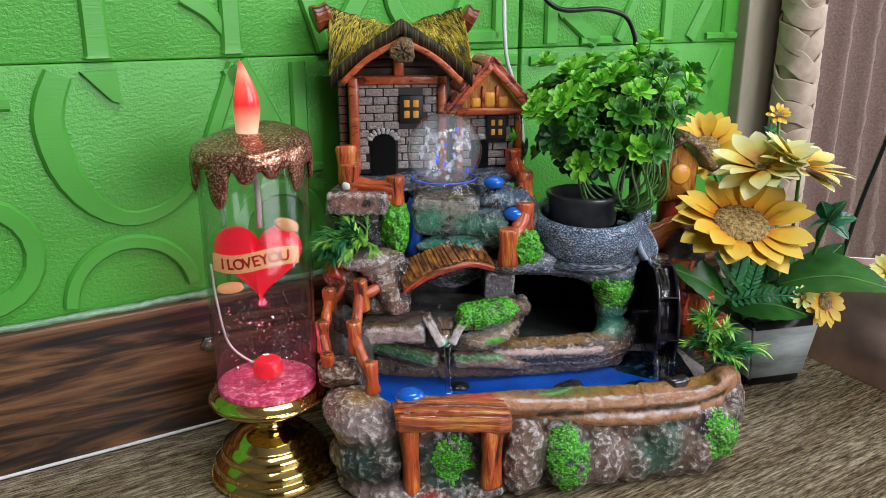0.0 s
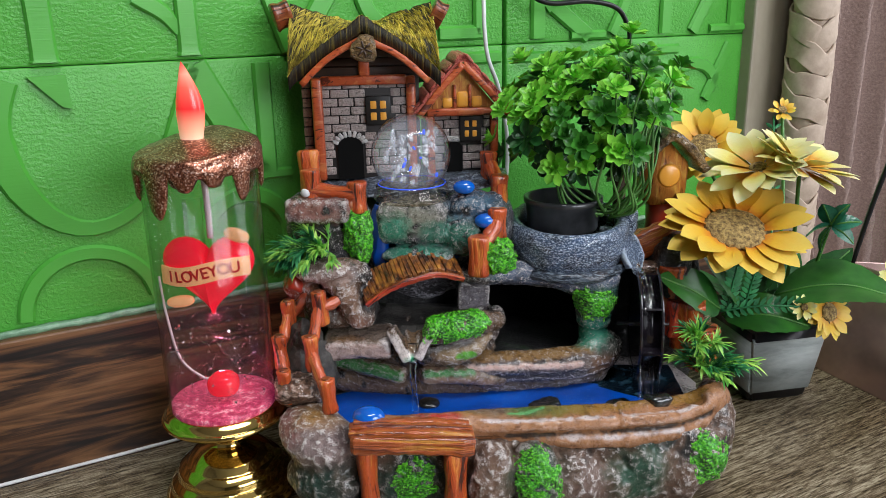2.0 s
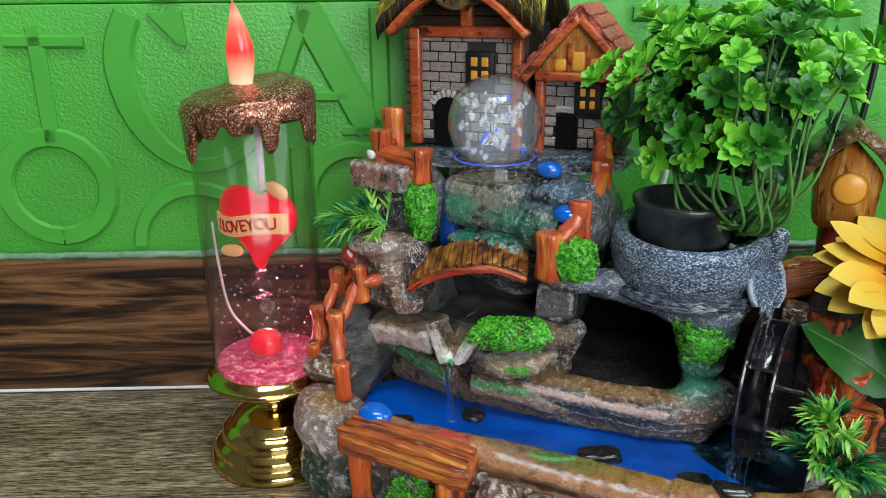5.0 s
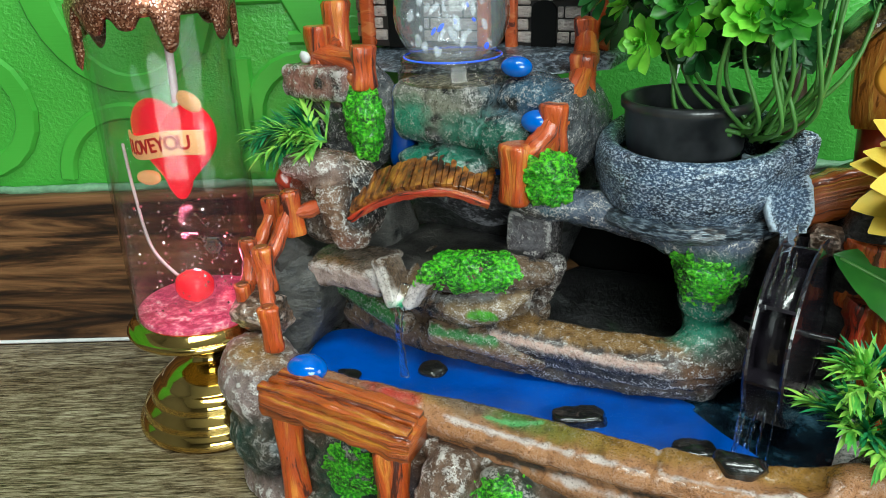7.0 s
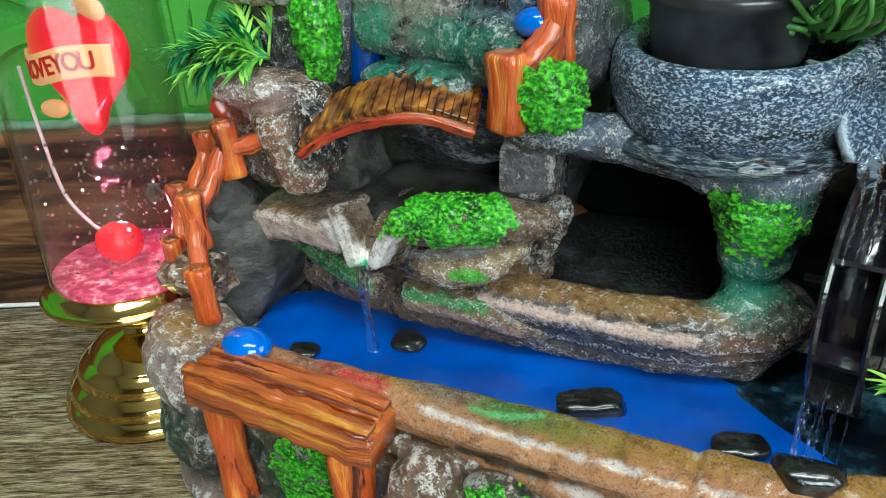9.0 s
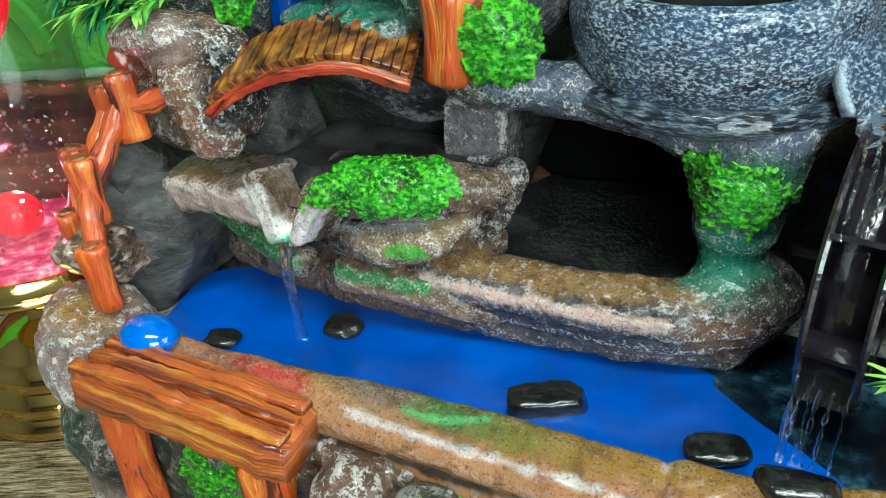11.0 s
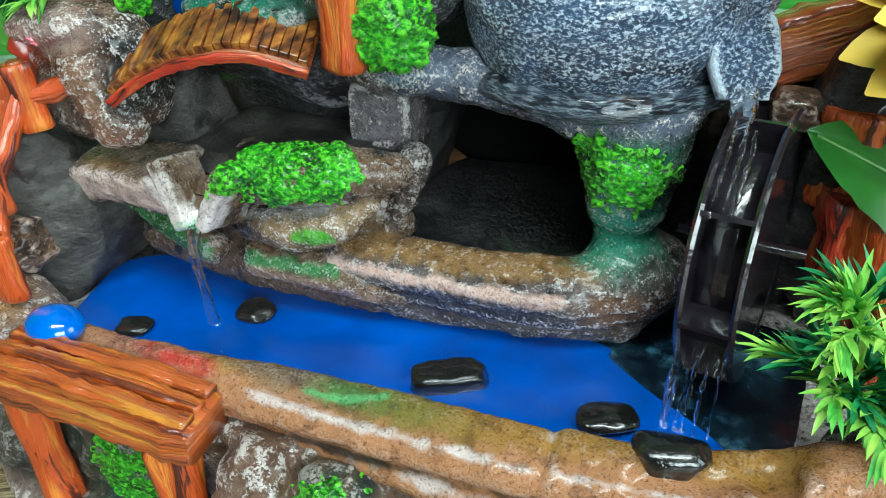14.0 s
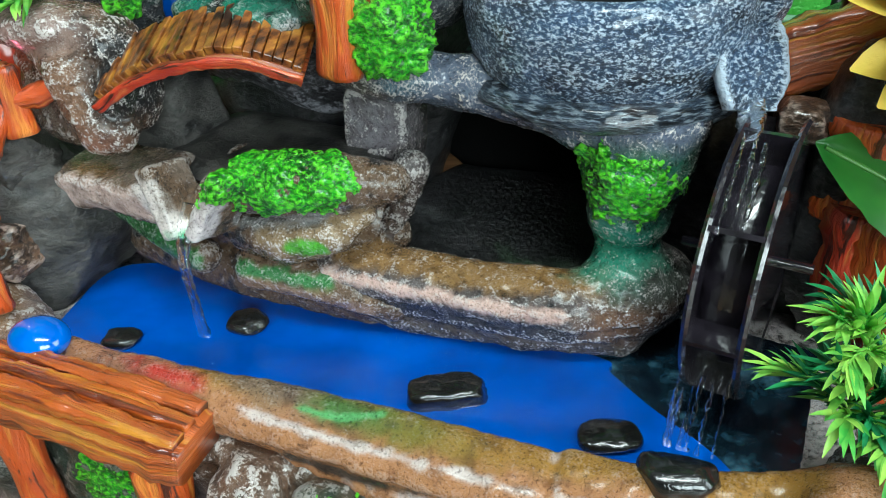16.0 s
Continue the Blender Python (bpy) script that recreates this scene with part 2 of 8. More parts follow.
ROCK_GREY = stone_mat("rock_grey", (0.008, 0.007, 0.010), (0.095, 0.088, 0.10), (0.58, 0.56, 0.62), seed=0.3, dry_at=0.475)
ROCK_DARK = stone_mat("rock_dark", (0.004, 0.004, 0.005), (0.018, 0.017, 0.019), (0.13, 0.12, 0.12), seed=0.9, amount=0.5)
ROCK_SMOKE = stone_mat("rock_smoke", (0.010, 0.009, 0.009), (0.060, 0.055, 0.050), (0.17, 0.16, 0.15), seed=1.7, rough=0.45, amount=0.1, vein=0.0, relief=0.0016, pits=0.4)
ROCK_BROWN = stone_mat("rock_brown", (0.035, 0.017, 0.010), (0.17, 0.09, 0.05), (0.66, 0.5, 0.42), seed=2.2)
ROCK_BLUE = stone_mat("rock_blue", (0.008, 0.012, 0.02), (0.04, 0.056, 0.085), (0.44, 0.5, 0.58), seed=5.1, fleck=0.45)
ROCK_SLATE = stone_mat("rock_slate", (0.008, 0.006, 0.006), (0.098, 0.071, 0.064), (0.80, 0.72, 0.70), (0.02, 0.075, 0.04), 0.54, seed=0.55, dry_at=0.485, amount=0.8)
ROCK_STREAK = stone_mat("rock_streak", (0.005, 0.009, 0.018), (0.034, 0.052, 0.085), (0.62, 0.72, 0.82), (0.05, 0.04, 0.045), 0.56, seed=0.02, rough=0.32, fine=300, fleck=0.35, stretch=5.0)
MOSS = stone_mat("moss_paint", (0.003, 0.06, 0.003), (0.035, 0.30, 0.006), (0.20, 0.78, 0.02), seed=1.1, rough=0.3, fine=620, fleck=0.75, vein=0.3, relief=0.0030)
LOG = wood_mat("log_paint", (0.08, 0.010, 0.003), (0.58, 0.090, 0.012), (0.74, 0.24, 0.035), scale=(34, 240), bump=0.0040, coat=0.8)
PLANKP = wood_mat("plank_paint", (0.15, 0.026, 0.006), (0.50, 0.105, 0.012), (0.66, 0.28, 0.028), scale=(18, 270), bump=0.0045, coat=0.8)
BRIDGE = wood_mat("bridge_paint", (0.04, 0.009, 0.004), (0.26, 0.060, 0.016), (0.46, 0.17, 0.04))
RED_LOG = wood_mat("red_log_paint", (0.06, 0.010, 0.006), (0.52, 0.045, 0.016), (0.66, 0.18, 0.05), scale=(40, 260), bump=0.0034, coat=0.7)
HLOG2 = wood_mat("birdhouse_paint", (0.2, 0.06, 0.008), (0.52, 0.19, 0.03), (0.68, 0.38, 0.07), scale=(300, 60), source="Object")
BLUE_PAINT = speckle_mat("blue_paint", [(0.35, (0.0008, 0.036, 0.23)), (0.65, (0.0015, 0.066, 0.38))], 40, 0.3, 0.0004, 0.0, 0.5, 3)
BLUE_STONE = speckle_mat("blue_stone", [(0.3, (0.003, 0.09, 0.5)), (0.7, (0.01, 0.16, 0.7))], 90, 0.15, 0.0003, 0.0, 0.8, 3)
BLACK_STONE = speckle_mat("black_stone", [(0.3, (0.004, 0.004, 0.004)), (0.7, (0.015, 0.015, 0.014))], 200, 0.13, 0.0012, 0.0, 0.8, 4)
ROCK_SMOKE.node_tree.nodes["Principled BSDF"].inputs["Coat Weight"].default_value = 0.1
# near black, paints the cave's darkness in and also fills the doorways
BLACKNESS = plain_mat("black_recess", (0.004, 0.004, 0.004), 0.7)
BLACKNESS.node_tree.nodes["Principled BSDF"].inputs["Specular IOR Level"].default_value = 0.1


# ---- builders ----
def obj(name, bm, material, smooth=True):
    me = bpy.data.meshes.new(name)
    bm.to_mesh(me)
    bm.free()
    if smooth:
        me.shade_smooth()
    me.materials.append(material)
    return new(name, me)


def part(name, bm, material, parent, label="", smooth=True):
    """One mesh, built in world coordinates, under a thing or a part of it."""
    ob = obj(name, bm, material, smooth)
    ob.parent = parent
    ob.matrix_parent_inverse = Matrix.Translation(-parent.location)
    return tagged(ob, label) if label else ob


def thing(name, at, label, category, group="", kind=""):
    ob = new(name)
    ob.empty_display_size = 0.01
    ob.location = at
    return tagged(ob, label, category, group, kind)


def box(bm, x0, x1, y0, y1, z0, z1, m=None, bevel=0.0, seg=2):
    made = bmesh.ops.create_cube(bm, size=1.0)["verts"]
    bmesh.ops.transform(bm, verts=made, matrix=Matrix.Translation(((x0 + x1) / 2, (y0 + y1) / 2, (z0 + z1) / 2)) @ Matrix.Diagonal((x1 - x0, y1 - y0, z1 - z0, 1)))
    if bevel:
        edges = list({e for v in made for e in v.link_edges})
        made = list({v for f in bmesh.ops.bevel(bm, geom=edges, offset=bevel, segments=seg, profile=0.5, affect="EDGES")["faces"] for v in f.verts} | {v for v in made if v.is_valid})
    if m is not None:
        bmesh.ops.transform(bm, verts=made, matrix=m)
    return made


def rock_bm(bm, c, r, rot=(0, 0, 0), amp=0.16, freq=45.0, sub=5, power=3.0, seed=0.0, strata=0.0, facets=13):
    """A craggy lump: a squared-off ball with flats knocked off it, roughened, with bedding steps if strata is given."""
    made = bmesh.ops.create_icosphere(bm, subdivisions=sub, radius=1.0)["verts"]
    m = Matrix.LocRotScale(c, Euler([radians(a) for a in rot]), None)
    size = min(r)
    rnd = random.Random(seed * 97 + 5)
    cuts = []
    for _ in range(facets):
        w = Vector((rnd.gauss(0, 1), rnd.gauss(0, 1), rnd.gauss(0, 0.8)))
        cuts.append((w.normalized(), rnd.uniform(0.74, 1.02)))
    off = Vector((seed * 3.1, seed * 1.7, seed * 2.3))
    for v in made:
        d = v.co.normalized()
        k = (abs(d.x) ** power + abs(d.y) ** power + abs(d.z) ** power) ** (-1.0 / power)
        for w, o in cuts:
            s = d.dot(w)
            if s * k > o:
                k = o / s
        p = m @ Vector((d.x * k * r[0], d.y * k * r[1], d.z * k * r[2]))
        q = p * freq + off
        h = noise.fractal(q, 0.8, 2.0, 5) * 0.5 + (0.3 - abs(noise.noise(q * 2.3))) * 0.55
        if strata:
            h += strata * (((p.z * 190 + noise.noise(q * 0.8) * 1.4) % 1.0) - 0.5)
        v.co = p + (m.to_3x3() @ d) * (h * amp * size)
    return made


def rock(name, c, r, material, parent, label="", **more):
    bm = bmesh.new()
    rock_bm(bm, c, r, **more)
    return part(name, bm, material, parent, label)


def smooth_path(pts, n):
    """n + 1 points along a Catmull-Rom line through pts (each with any number of values)."""
    pts = [np.array(p, float) for p in pts]
    ext = [2 * pts[0] - pts[1], *pts, 2 * pts[-1] - pts[-2]]
    out = []
    for i in range(n + 1):
        s = i / n * (len(pts) - 1)
        k = min(int(s), len(pts) - 2)
        u = s - k
        a, b, c, d = ext[k:k + 4]
        out.append(0.5 * (2 * b + (c - a) * u + (2 * a - 5 * b + 4 * c - d) * u * u + (3 * b - a - 3 * c + d) * u ** 3))
    return out


def sweep(bm, pts, profile, n=24, up=(0, 0, 1), rough=0.0, freq=120.0, seed=0.0, closed_ends=True):
    """Carry a closed profile (list of (side, height)) along a line of (x, y, z[, scale]); writes UV as metres along and round."""
    uv = bm.loops.layers.uv.verify()
    line = smooth_path(pts, n)
    up = Vector(up)
    rings, lengths, dist = [], [], 0.0
    off = Vector((seed * 2.1, seed, seed * 1.3))
    for i, row in enumerate(line):
        p = Vector(row[:3])
        s = row[3] if len(row) > 3 else 1.0
        t = (Vector(line[min(i + 1, n)][:3]) - Vector(line[max(i - 1, 0)][:3])).normalized()
        side = t.cross(up)
        if side.length < 1e-4:
            side = t.cross(Vector((1, 0, 0)))
        side.normalize()
        high = side.cross(t)
        if i:
            dist += (p - Vector(line[i - 1][:3])).length
        ring = []
        for a, b in profile:
            d = side * a * s + high * b * s
            q = p + d
            if rough:
                w = noise.fractal(q * freq + off, 0.9, 2.0, 3) + 0.5 * noise.noise(q * freq * 2.7 + off)
                q = q + d.normalized() * (w * rough)
            ring.append(bm.verts.new(q))
        rings.append(ring)
        lengths.append(dist)
    m = len(profile)
    around = [0.0]
    for k in range(m):
        a, b = profile[k], profile[(k + 1) % m]
        around.append(around[-1] + math.hypot(a[0] - b[0], a[1] - b[1]))
    for i in range(n):
        for k in range(m):
            f = bm.faces.new((rings[i][k], rings[i][(k + 1) % m], rings[i + 1][(k + 1) % m], rings[i + 1][k]))
            for lp, (u, v) in zip(f.loops, ((lengths[i], around[k]), (lengths[i], around[k + 1]), (lengths[i + 1], around[k + 1]), (lengths[i + 1], around[k]))):
                lp[uv].uv = (u + seed, v)
    if closed_ends:
        for ring, flip in ((rings[0], False), (rings[-1], True)):
            f = bm.faces.new(ring if flip else ring[::-1])
            for lp, (a, b) in zip(f.loops, profile if flip else profile[::-1]):
                lp[uv].uv = (a * 0.3 + seed, b)
    return [v for r in rings for v in r]


def circle(r, n=12, flat=1.0):
    return [(r * math.cos(2 * math.pi * k / n), flat * r * math.sin(2 * math.pi * k / n)) for k in range(n)]


def rounded(w, h, c, n=3):
    """A rounded rectangle as a profile."""
    out = []
    for cx, cy, a0 in ((w / 2 - c, h / 2 - c, 0), (-w / 2 + c, h / 2 - c, 90), (-w / 2 + c, -h / 2 + c, 180), (w / 2 - c, -h / 2 + c, 270)):
        for k in range(n + 1):
            a = radians(a0 + 90 * k / n)
            out.append((cx + c * math.cos(a), cy + c * math.sin(a)))
    return out


def lathe(bm, profile, at=(0, 0, 0), n=48, close=False):
    """Turn a profile of (radius, z) about the upright axis through at."""
    x, y, z0 = at
    rings = []
    for r, z in profile:
        rings.append([bm.verts.new((x + r * math.cos(2 * math.pi * k / n), y + r * math.sin(2 * math.pi * k / n), z0 + z)) for k in range(n)])
    for a, b in zip(rings, rings[1:]):
        for k in range(n):
            bm.faces.new((a[k], a[(k + 1) % n], b[(k + 1) % n], b[k]))
    if close:
        bm.faces.new(rings[0][::-1])
        bm.faces.new(rings[-1])
    return [v for r in rings for v in r]


def crisp(profile):
    """Double each corner of a turned profile, so that it shades as a sharp edge."""
    out = []
    for k, (r, z) in enumerate(profile):
        for j in (k - 1, k + 1):
            if 0 <= j < len(profile):
                d = Vector((profile[j][0] - r, profile[j][1] - z))
                s = min(0.00015, d.length * 0.2) / max(d.length, 1e-9)
                out.append((max(0.0, r + d.x * s), z + d.y * s))
    return out


def log(bm, a, b, r, seed=0.0, n=6, rough=0.0006, bulge=1.12):
    """A short stump between two points, a little thicker at the ends, with cut faces."""
    a, b = Vector(a), Vector(b)
    mid = a.lerp(b, 0.5)
    prof = [(q[0] * (1 + 0.12 * math.sin(5 * k + seed)), q[1] * (1 + 0.12 * math.sin(5 * k + seed))) for k, q in enumerate(circle(r, 14))]
    up = (0, 0, 1) if abs((b - a).normalized().z) < 0.9 else (0, 1, 0)
    line = [(*a, 0.86), (*a.lerp(b, 0.06), bulge), (*mid, 0.96), (*a.lerp(b, 0.94), bulge), (*b, 0.86)]
    return sweep(bm, line, prof, max(n, 8), up, rough, 260, seed)


def plate(bm, outline, z0, z1, m=None):
    """A flat slab with an outline of (x, y) points."""
    a = [bm.verts.new((x, y, z0)) for x, y in outline]
    b = [bm.verts.new((x, y, z1)) for x, y in outline]
    bm.faces.new(a[::-1])
    bm.faces.new(b)
    for k in range(len(a)):
        j = (k + 1) % len(a)
        bm.faces.new((a[k], a[j], b[j], b[k]))
    if m is not None:
        bmesh.ops.transform(bm, verts=a + b, matrix=m)
    return a + b


def setting(name, bm, material, label, category, m=None, smooth=False):
    ob = obj(name, bm, material, smooth)
    if m is not None:
        ob.matrix_world = m
    return tagged(ob, label, category, "", "structure")


# ---- sculpted resin: smooth blends of simple forms, meshed on a grid and brush-painted ----
LATTICE = np.random.RandomState(11).rand(32, 32, 32) * 2 - 1


def waves(P, freq, seed=0.0):
    """Smooth lattice noise from -1 to 1 at many points at once."""
    q = P * freq + np.array([seed * 3.1, seed * 1.7, seed * 2.3])
    i = np.floor(q).astype(int)
    f = q - i
    f = f * f * (3 - 2 * f)
    i &= 31
    j = (i + 1) & 31
    out = 0.0
    for a, wa in ((i[:, 0], 1 - f[:, 0]), (j[:, 0], f[:, 0])):
        for b, wb in ((i[:, 1], 1 - f[:, 1]), (j[:, 1], f[:, 1])):
            out = out + wa * wb * (LATTICE[a, b, i[:, 2]] * (1 - f[:, 2]) + LATTICE[a, b, j[:, 2]] * f[:, 2])
    return out


def crags(P, freq, octaves=4, seed=0.0, gain=0.55):
    out, amp, total = 0.0, 1.0, 0.0
    for k in range(octaves):
        out = out + amp * waves(P, freq * 2.03 ** k, seed + k * 5.3)
        total += amp
        amp *= gain
    return out / total


def turned(P, c, rot):
    q = P - np.array(c)
    if any(rot):
        q = q @ np.array(Euler([radians(a) for a in rot]).to_matrix())
    return q


def ball(P, c, r, rot=(0, 0, 0)):
    q = turned(P, c, rot)
    r = np.array(r)
    k0 = np.linalg.norm(q / r, axis=1)
    k1 = np.linalg.norm(q / (r * r), axis=1)
    return k0 * (k0 - 1) / np.maximum(k1, 1e-9)


def block(P, c, half, soft, rot=(0, 0, 0)):
    q = np.abs(turned(P, c, rot)) - (np.array(half) - soft)
    return np.linalg.norm(np.maximum(q, 0), axis=1) + np.minimum(q.max(axis=1), 0) - soft


def limb(P, pts, flat=1.0):
    """A chain of tapered rods through (x, y, z, radius); flat over 1 squashes it upright."""
    out = None
    s = np.array([1.0, 1.0, flat])
    for p, q in zip(pts, pts[1:]):
        a, b = np.array(p[:3]) * s, np.array(q[:3]) * s
        d = b - a
        w = P * s - a
        t = np.clip(w @ d / (d @ d), 0, 1)
        e = np.linalg.norm(w - t[:, None] * d, axis=1) - (p[3] + (q[3] - p[3]) * t)
        out = e if out is None else np.minimum(out, e)
    return out


def join(a, b, k=0.003):
    h = np.clip(0.5 + 0.5 * (b - a) / k, 0, 1)
    return b + (a - b) * h - k * h * (1 - h)


def joined(parts, k=0.003):
    out = parts[0]
    for p in parts[1:]:
        out = join(out, p, k)
    return out


def carve(a, b, k=0.003):
    return -join(-a, b, k)


def skin(fn, lo, hi, step):
    """The surface where fn is zero, as vertices, outward directions and quads."""
    lo, hi = np.array(lo), np.array(hi)
    n = np.ceil((hi - lo) / step).astype(int) + 1
    ax = [lo[k] + step * np.arange(n[k]) for k in range(3)]
    P = np.stack(np.meshgrid(*ax, indexing="ij"), -1).reshape(-1, 3)
    F = fn(P).reshape(n)
    for k in range(3):
        edge = [slice(None)] * 3
        for e in (0, -1):
            edge[k] = e
            F[tuple(edge)] = np.maximum(F[tuple(edge)], step * 0.5)
    cell = n - 1
    total, count = np.zeros((*cell, 3)), np.zeros(cell)
    offs = [(a, b, c) for a in (0, 1) for b in (0, 1) for c in (0, 1)]
    sub = {o: F[o[0]:o[0] + cell[0], o[1]:o[1] + cell[1], o[2]:o[2] + cell[2]] for o in offs}
    for o in offs:
        for k in range(3):
            if o[k] == 0:
                p = tuple(1 if j == k else o[j] for j in range(3))
                a, b = sub[o], sub[p]
                hit = (a < 0) != (b < 0)
                t = np.where(hit, a / np.where(hit, a - b, 1), 0)
                for j in range(3):
                    total[..., j] += np.where(hit, (t if j == k else o[j]), 0)
                count += hit
    on = count > 0
    index = np.full(cell, -1)
    index[on] = np.arange(on.sum())
    where = np.argwhere(on)
    V = lo + step * (where + total[on] / count[on][:, None])
    G = np.stack(np.gradient(F, step), -1)[tuple(where.T)]
    N = G / np.maximum(np.linalg.norm(G, axis=1), 1e-9)[:, None]
    quads = []
    for k in range(3):
        u, v = (k + 1) % 3, (k + 2) % 3
        a = np.take(F, np.arange(n[k] - 1), axis=k) < 0
        b = np.take(F, np.arange(1, n[k]), axis=k) < 0
        for way in (0, 1):
            spots = np.argwhere((a & ~b) if way == 0 else (~a & b))
            keep = (spots[:, u] > 0) & (spots[:, v] > 0) & (spots[:, u] < cell[u]) & (spots[:, v] < cell[v])
            spots = spots[keep]
            ring = []
            for du, dv in ((-1, -1), (0, -1), (0, 0), (-1, 0)):
                s = spots.copy()
                s[:, u] += du
                s[:, v] += dv
                ring.append(index[tuple(s.T)])
            q = np.stack(ring, -1)
            quads.append(q if way == 0 else q[:, ::-1])
    return V, N, np.concatenate(quads)


def sculpt(name, fn, lo, hi, step, material, parent, label="", paint=None, rough=0.0006, freq=150.0, seed=0.0, ridge=0.0, bed=0.0):
    """Mesh a blended form; roughen it, with thin raised wrinkles (ridge) and bedding lines (bed); then paint it in zones."""
    V, N, Q = skin(fn, lo, hi, step)
    h = rough * crags(V, freq, 4, seed)
    if ridge:
        h = h + ridge * (0.25 - np.abs(crags(V, freq * 1.3, 3, seed + 9)))
    if bed:
        h = h + bed * (((V[:, 2] + 0.004 * waves(V, 40, seed)) * 260 + 0.3 * V[:, 0] * 260) % 1.0 - 0.5)
    W = V + N * h[:, None]
    me = bpy.data.meshes.new(name)
    me.from_pydata(W.tolist(), [], Q.tolist())
    me.update()
    me.shade_smooth()
    me.materials.append(material)
    if paint is not None:
        coat = me.color_attributes.new("paint", "FLOAT_COLOR", "POINT")
        coat.data.foreach_set("color", paint(W).astype(np.float32).ravel())
    ob = new(name, me)
    ob.parent = parent
    ob.matrix_parent_inverse = Matrix.Translation(-parent.location)
    return tagged(ob, label) if label else ob


class Brush:
    """Zones of paint laid one over another; the fourth value is how much pale dry brush the place carries."""

    def __init__(self, P, base, dry=0.6):
        self.P = P
        self.c = np.tile(np.array([*base, dry], float), (len(P), 1))
        self.n = crags(P, 130, 4, 3.0)
        self.m = crags(P, 420, 3, 8.0)

    def lay(self, share, colour, dry):
        share = np.clip(share, 0, 1)[:, None]
        self.c = self.c * (1 - share) + np.array([*colour, self.c[0, 3] if dry is None else dry]) * share

    def dab(self, c, r, colour, full=1.0, ragged=0.5, dry=None, rot=(0, 0, 0)):
        d = np.linalg.norm(turned(self.P, c, rot) / np.array(r), axis=1) + ragged * (self.n + 0.5 * self.m)
        self.lay(full * (1.3 - d) / 0.75, colour, dry)

    def drag(self, pts, width, colour, full=1.0, ragged=0.5, dry=None):
        d = (limb(self.P, [(*p, 0.0) for p in pts]) / width) + ragged * (self.n + 0.7 * self.m)
        self.lay(full * (1.25 - d) / 0.5, colour, dry)

    def mottle(self, freq, colour, at=0.1, full=0.8, seed=0.0, dry=None):
        self.lay(full * (crags(self.P, freq, 4, seed) - at) / 0.15, colour, dry)


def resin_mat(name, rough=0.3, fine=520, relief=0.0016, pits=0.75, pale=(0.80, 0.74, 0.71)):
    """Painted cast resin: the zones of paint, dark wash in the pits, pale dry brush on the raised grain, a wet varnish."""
    m, n, l, b = nodes_of(name)
    at = n.new("ShaderNodeVertexColor")
    at.layer_name = "paint"
    vec = coords(n, l, "Object", (1, 1, 1))
    grain = noise_tex(n, l, vec, fine, 8, 0.66, 0.4)
    mid = noise_tex(n, l, vec, 190, 6, 0.62, 0.6)
    tone = ramp(n, [(0.36, (0.50, 0.47, 0.45)), (0.5, (1, 1, 1)), (0.64, (1.0, 1.0, 1.0))])
    l.new(mid, tone.inputs[0])
    c = mixer(n, l, 0.8, at.outputs["Color"], tone.outputs[0], "MULTIPLY")
    deep = ramp(n, [(0.37, (0.10, 0.09, 0.09)), (0.45, (1, 1, 1))])
    l.new(grain, deep.inputs[0])
    c = mixer(n, l, pits, c, deep.outputs[0], "MULTIPLY")
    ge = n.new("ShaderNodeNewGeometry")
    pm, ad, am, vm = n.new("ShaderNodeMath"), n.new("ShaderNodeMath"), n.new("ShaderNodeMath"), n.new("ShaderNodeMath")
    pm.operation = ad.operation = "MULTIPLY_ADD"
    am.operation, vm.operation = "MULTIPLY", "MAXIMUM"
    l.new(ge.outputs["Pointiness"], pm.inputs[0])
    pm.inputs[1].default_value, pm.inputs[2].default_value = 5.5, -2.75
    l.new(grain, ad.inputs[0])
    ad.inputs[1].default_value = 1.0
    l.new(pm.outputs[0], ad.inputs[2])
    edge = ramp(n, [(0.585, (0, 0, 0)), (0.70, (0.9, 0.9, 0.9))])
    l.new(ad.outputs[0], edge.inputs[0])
    # hair-thin curls where the brush caught the wrinkles, in patches
    curl = noise_tex(n, l, vec, 760, 3, 0.55, 1.6)
    line = ramp(n, [(0.484, (0, 0, 0)), (0.496, (0.85, 0.85, 0.85)), (0.504, (0.85, 0.85, 0.85)), (0.516, (0, 0, 0))])
    l.new(curl, line.inputs[0])
    patch = ramp(n, [(0.50, (0, 0, 0)), (0.62, (1, 1, 1))])
    l.new(mid, patch.inputs[0])
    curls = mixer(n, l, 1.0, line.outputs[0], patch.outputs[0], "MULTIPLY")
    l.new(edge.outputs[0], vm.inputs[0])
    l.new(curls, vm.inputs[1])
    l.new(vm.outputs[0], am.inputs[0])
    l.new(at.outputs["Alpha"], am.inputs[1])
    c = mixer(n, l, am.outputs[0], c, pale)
    l.new(c, b.inputs["Base Color"])
    b.inputs["Roughness"].default_value = rough
    b.inputs["Coat Weight"].default_value, b.inputs["Coat Roughness"].default_value = 0.5, 0.2
    bump_of(n, l, b, grain, 0.9, relief)
    return m


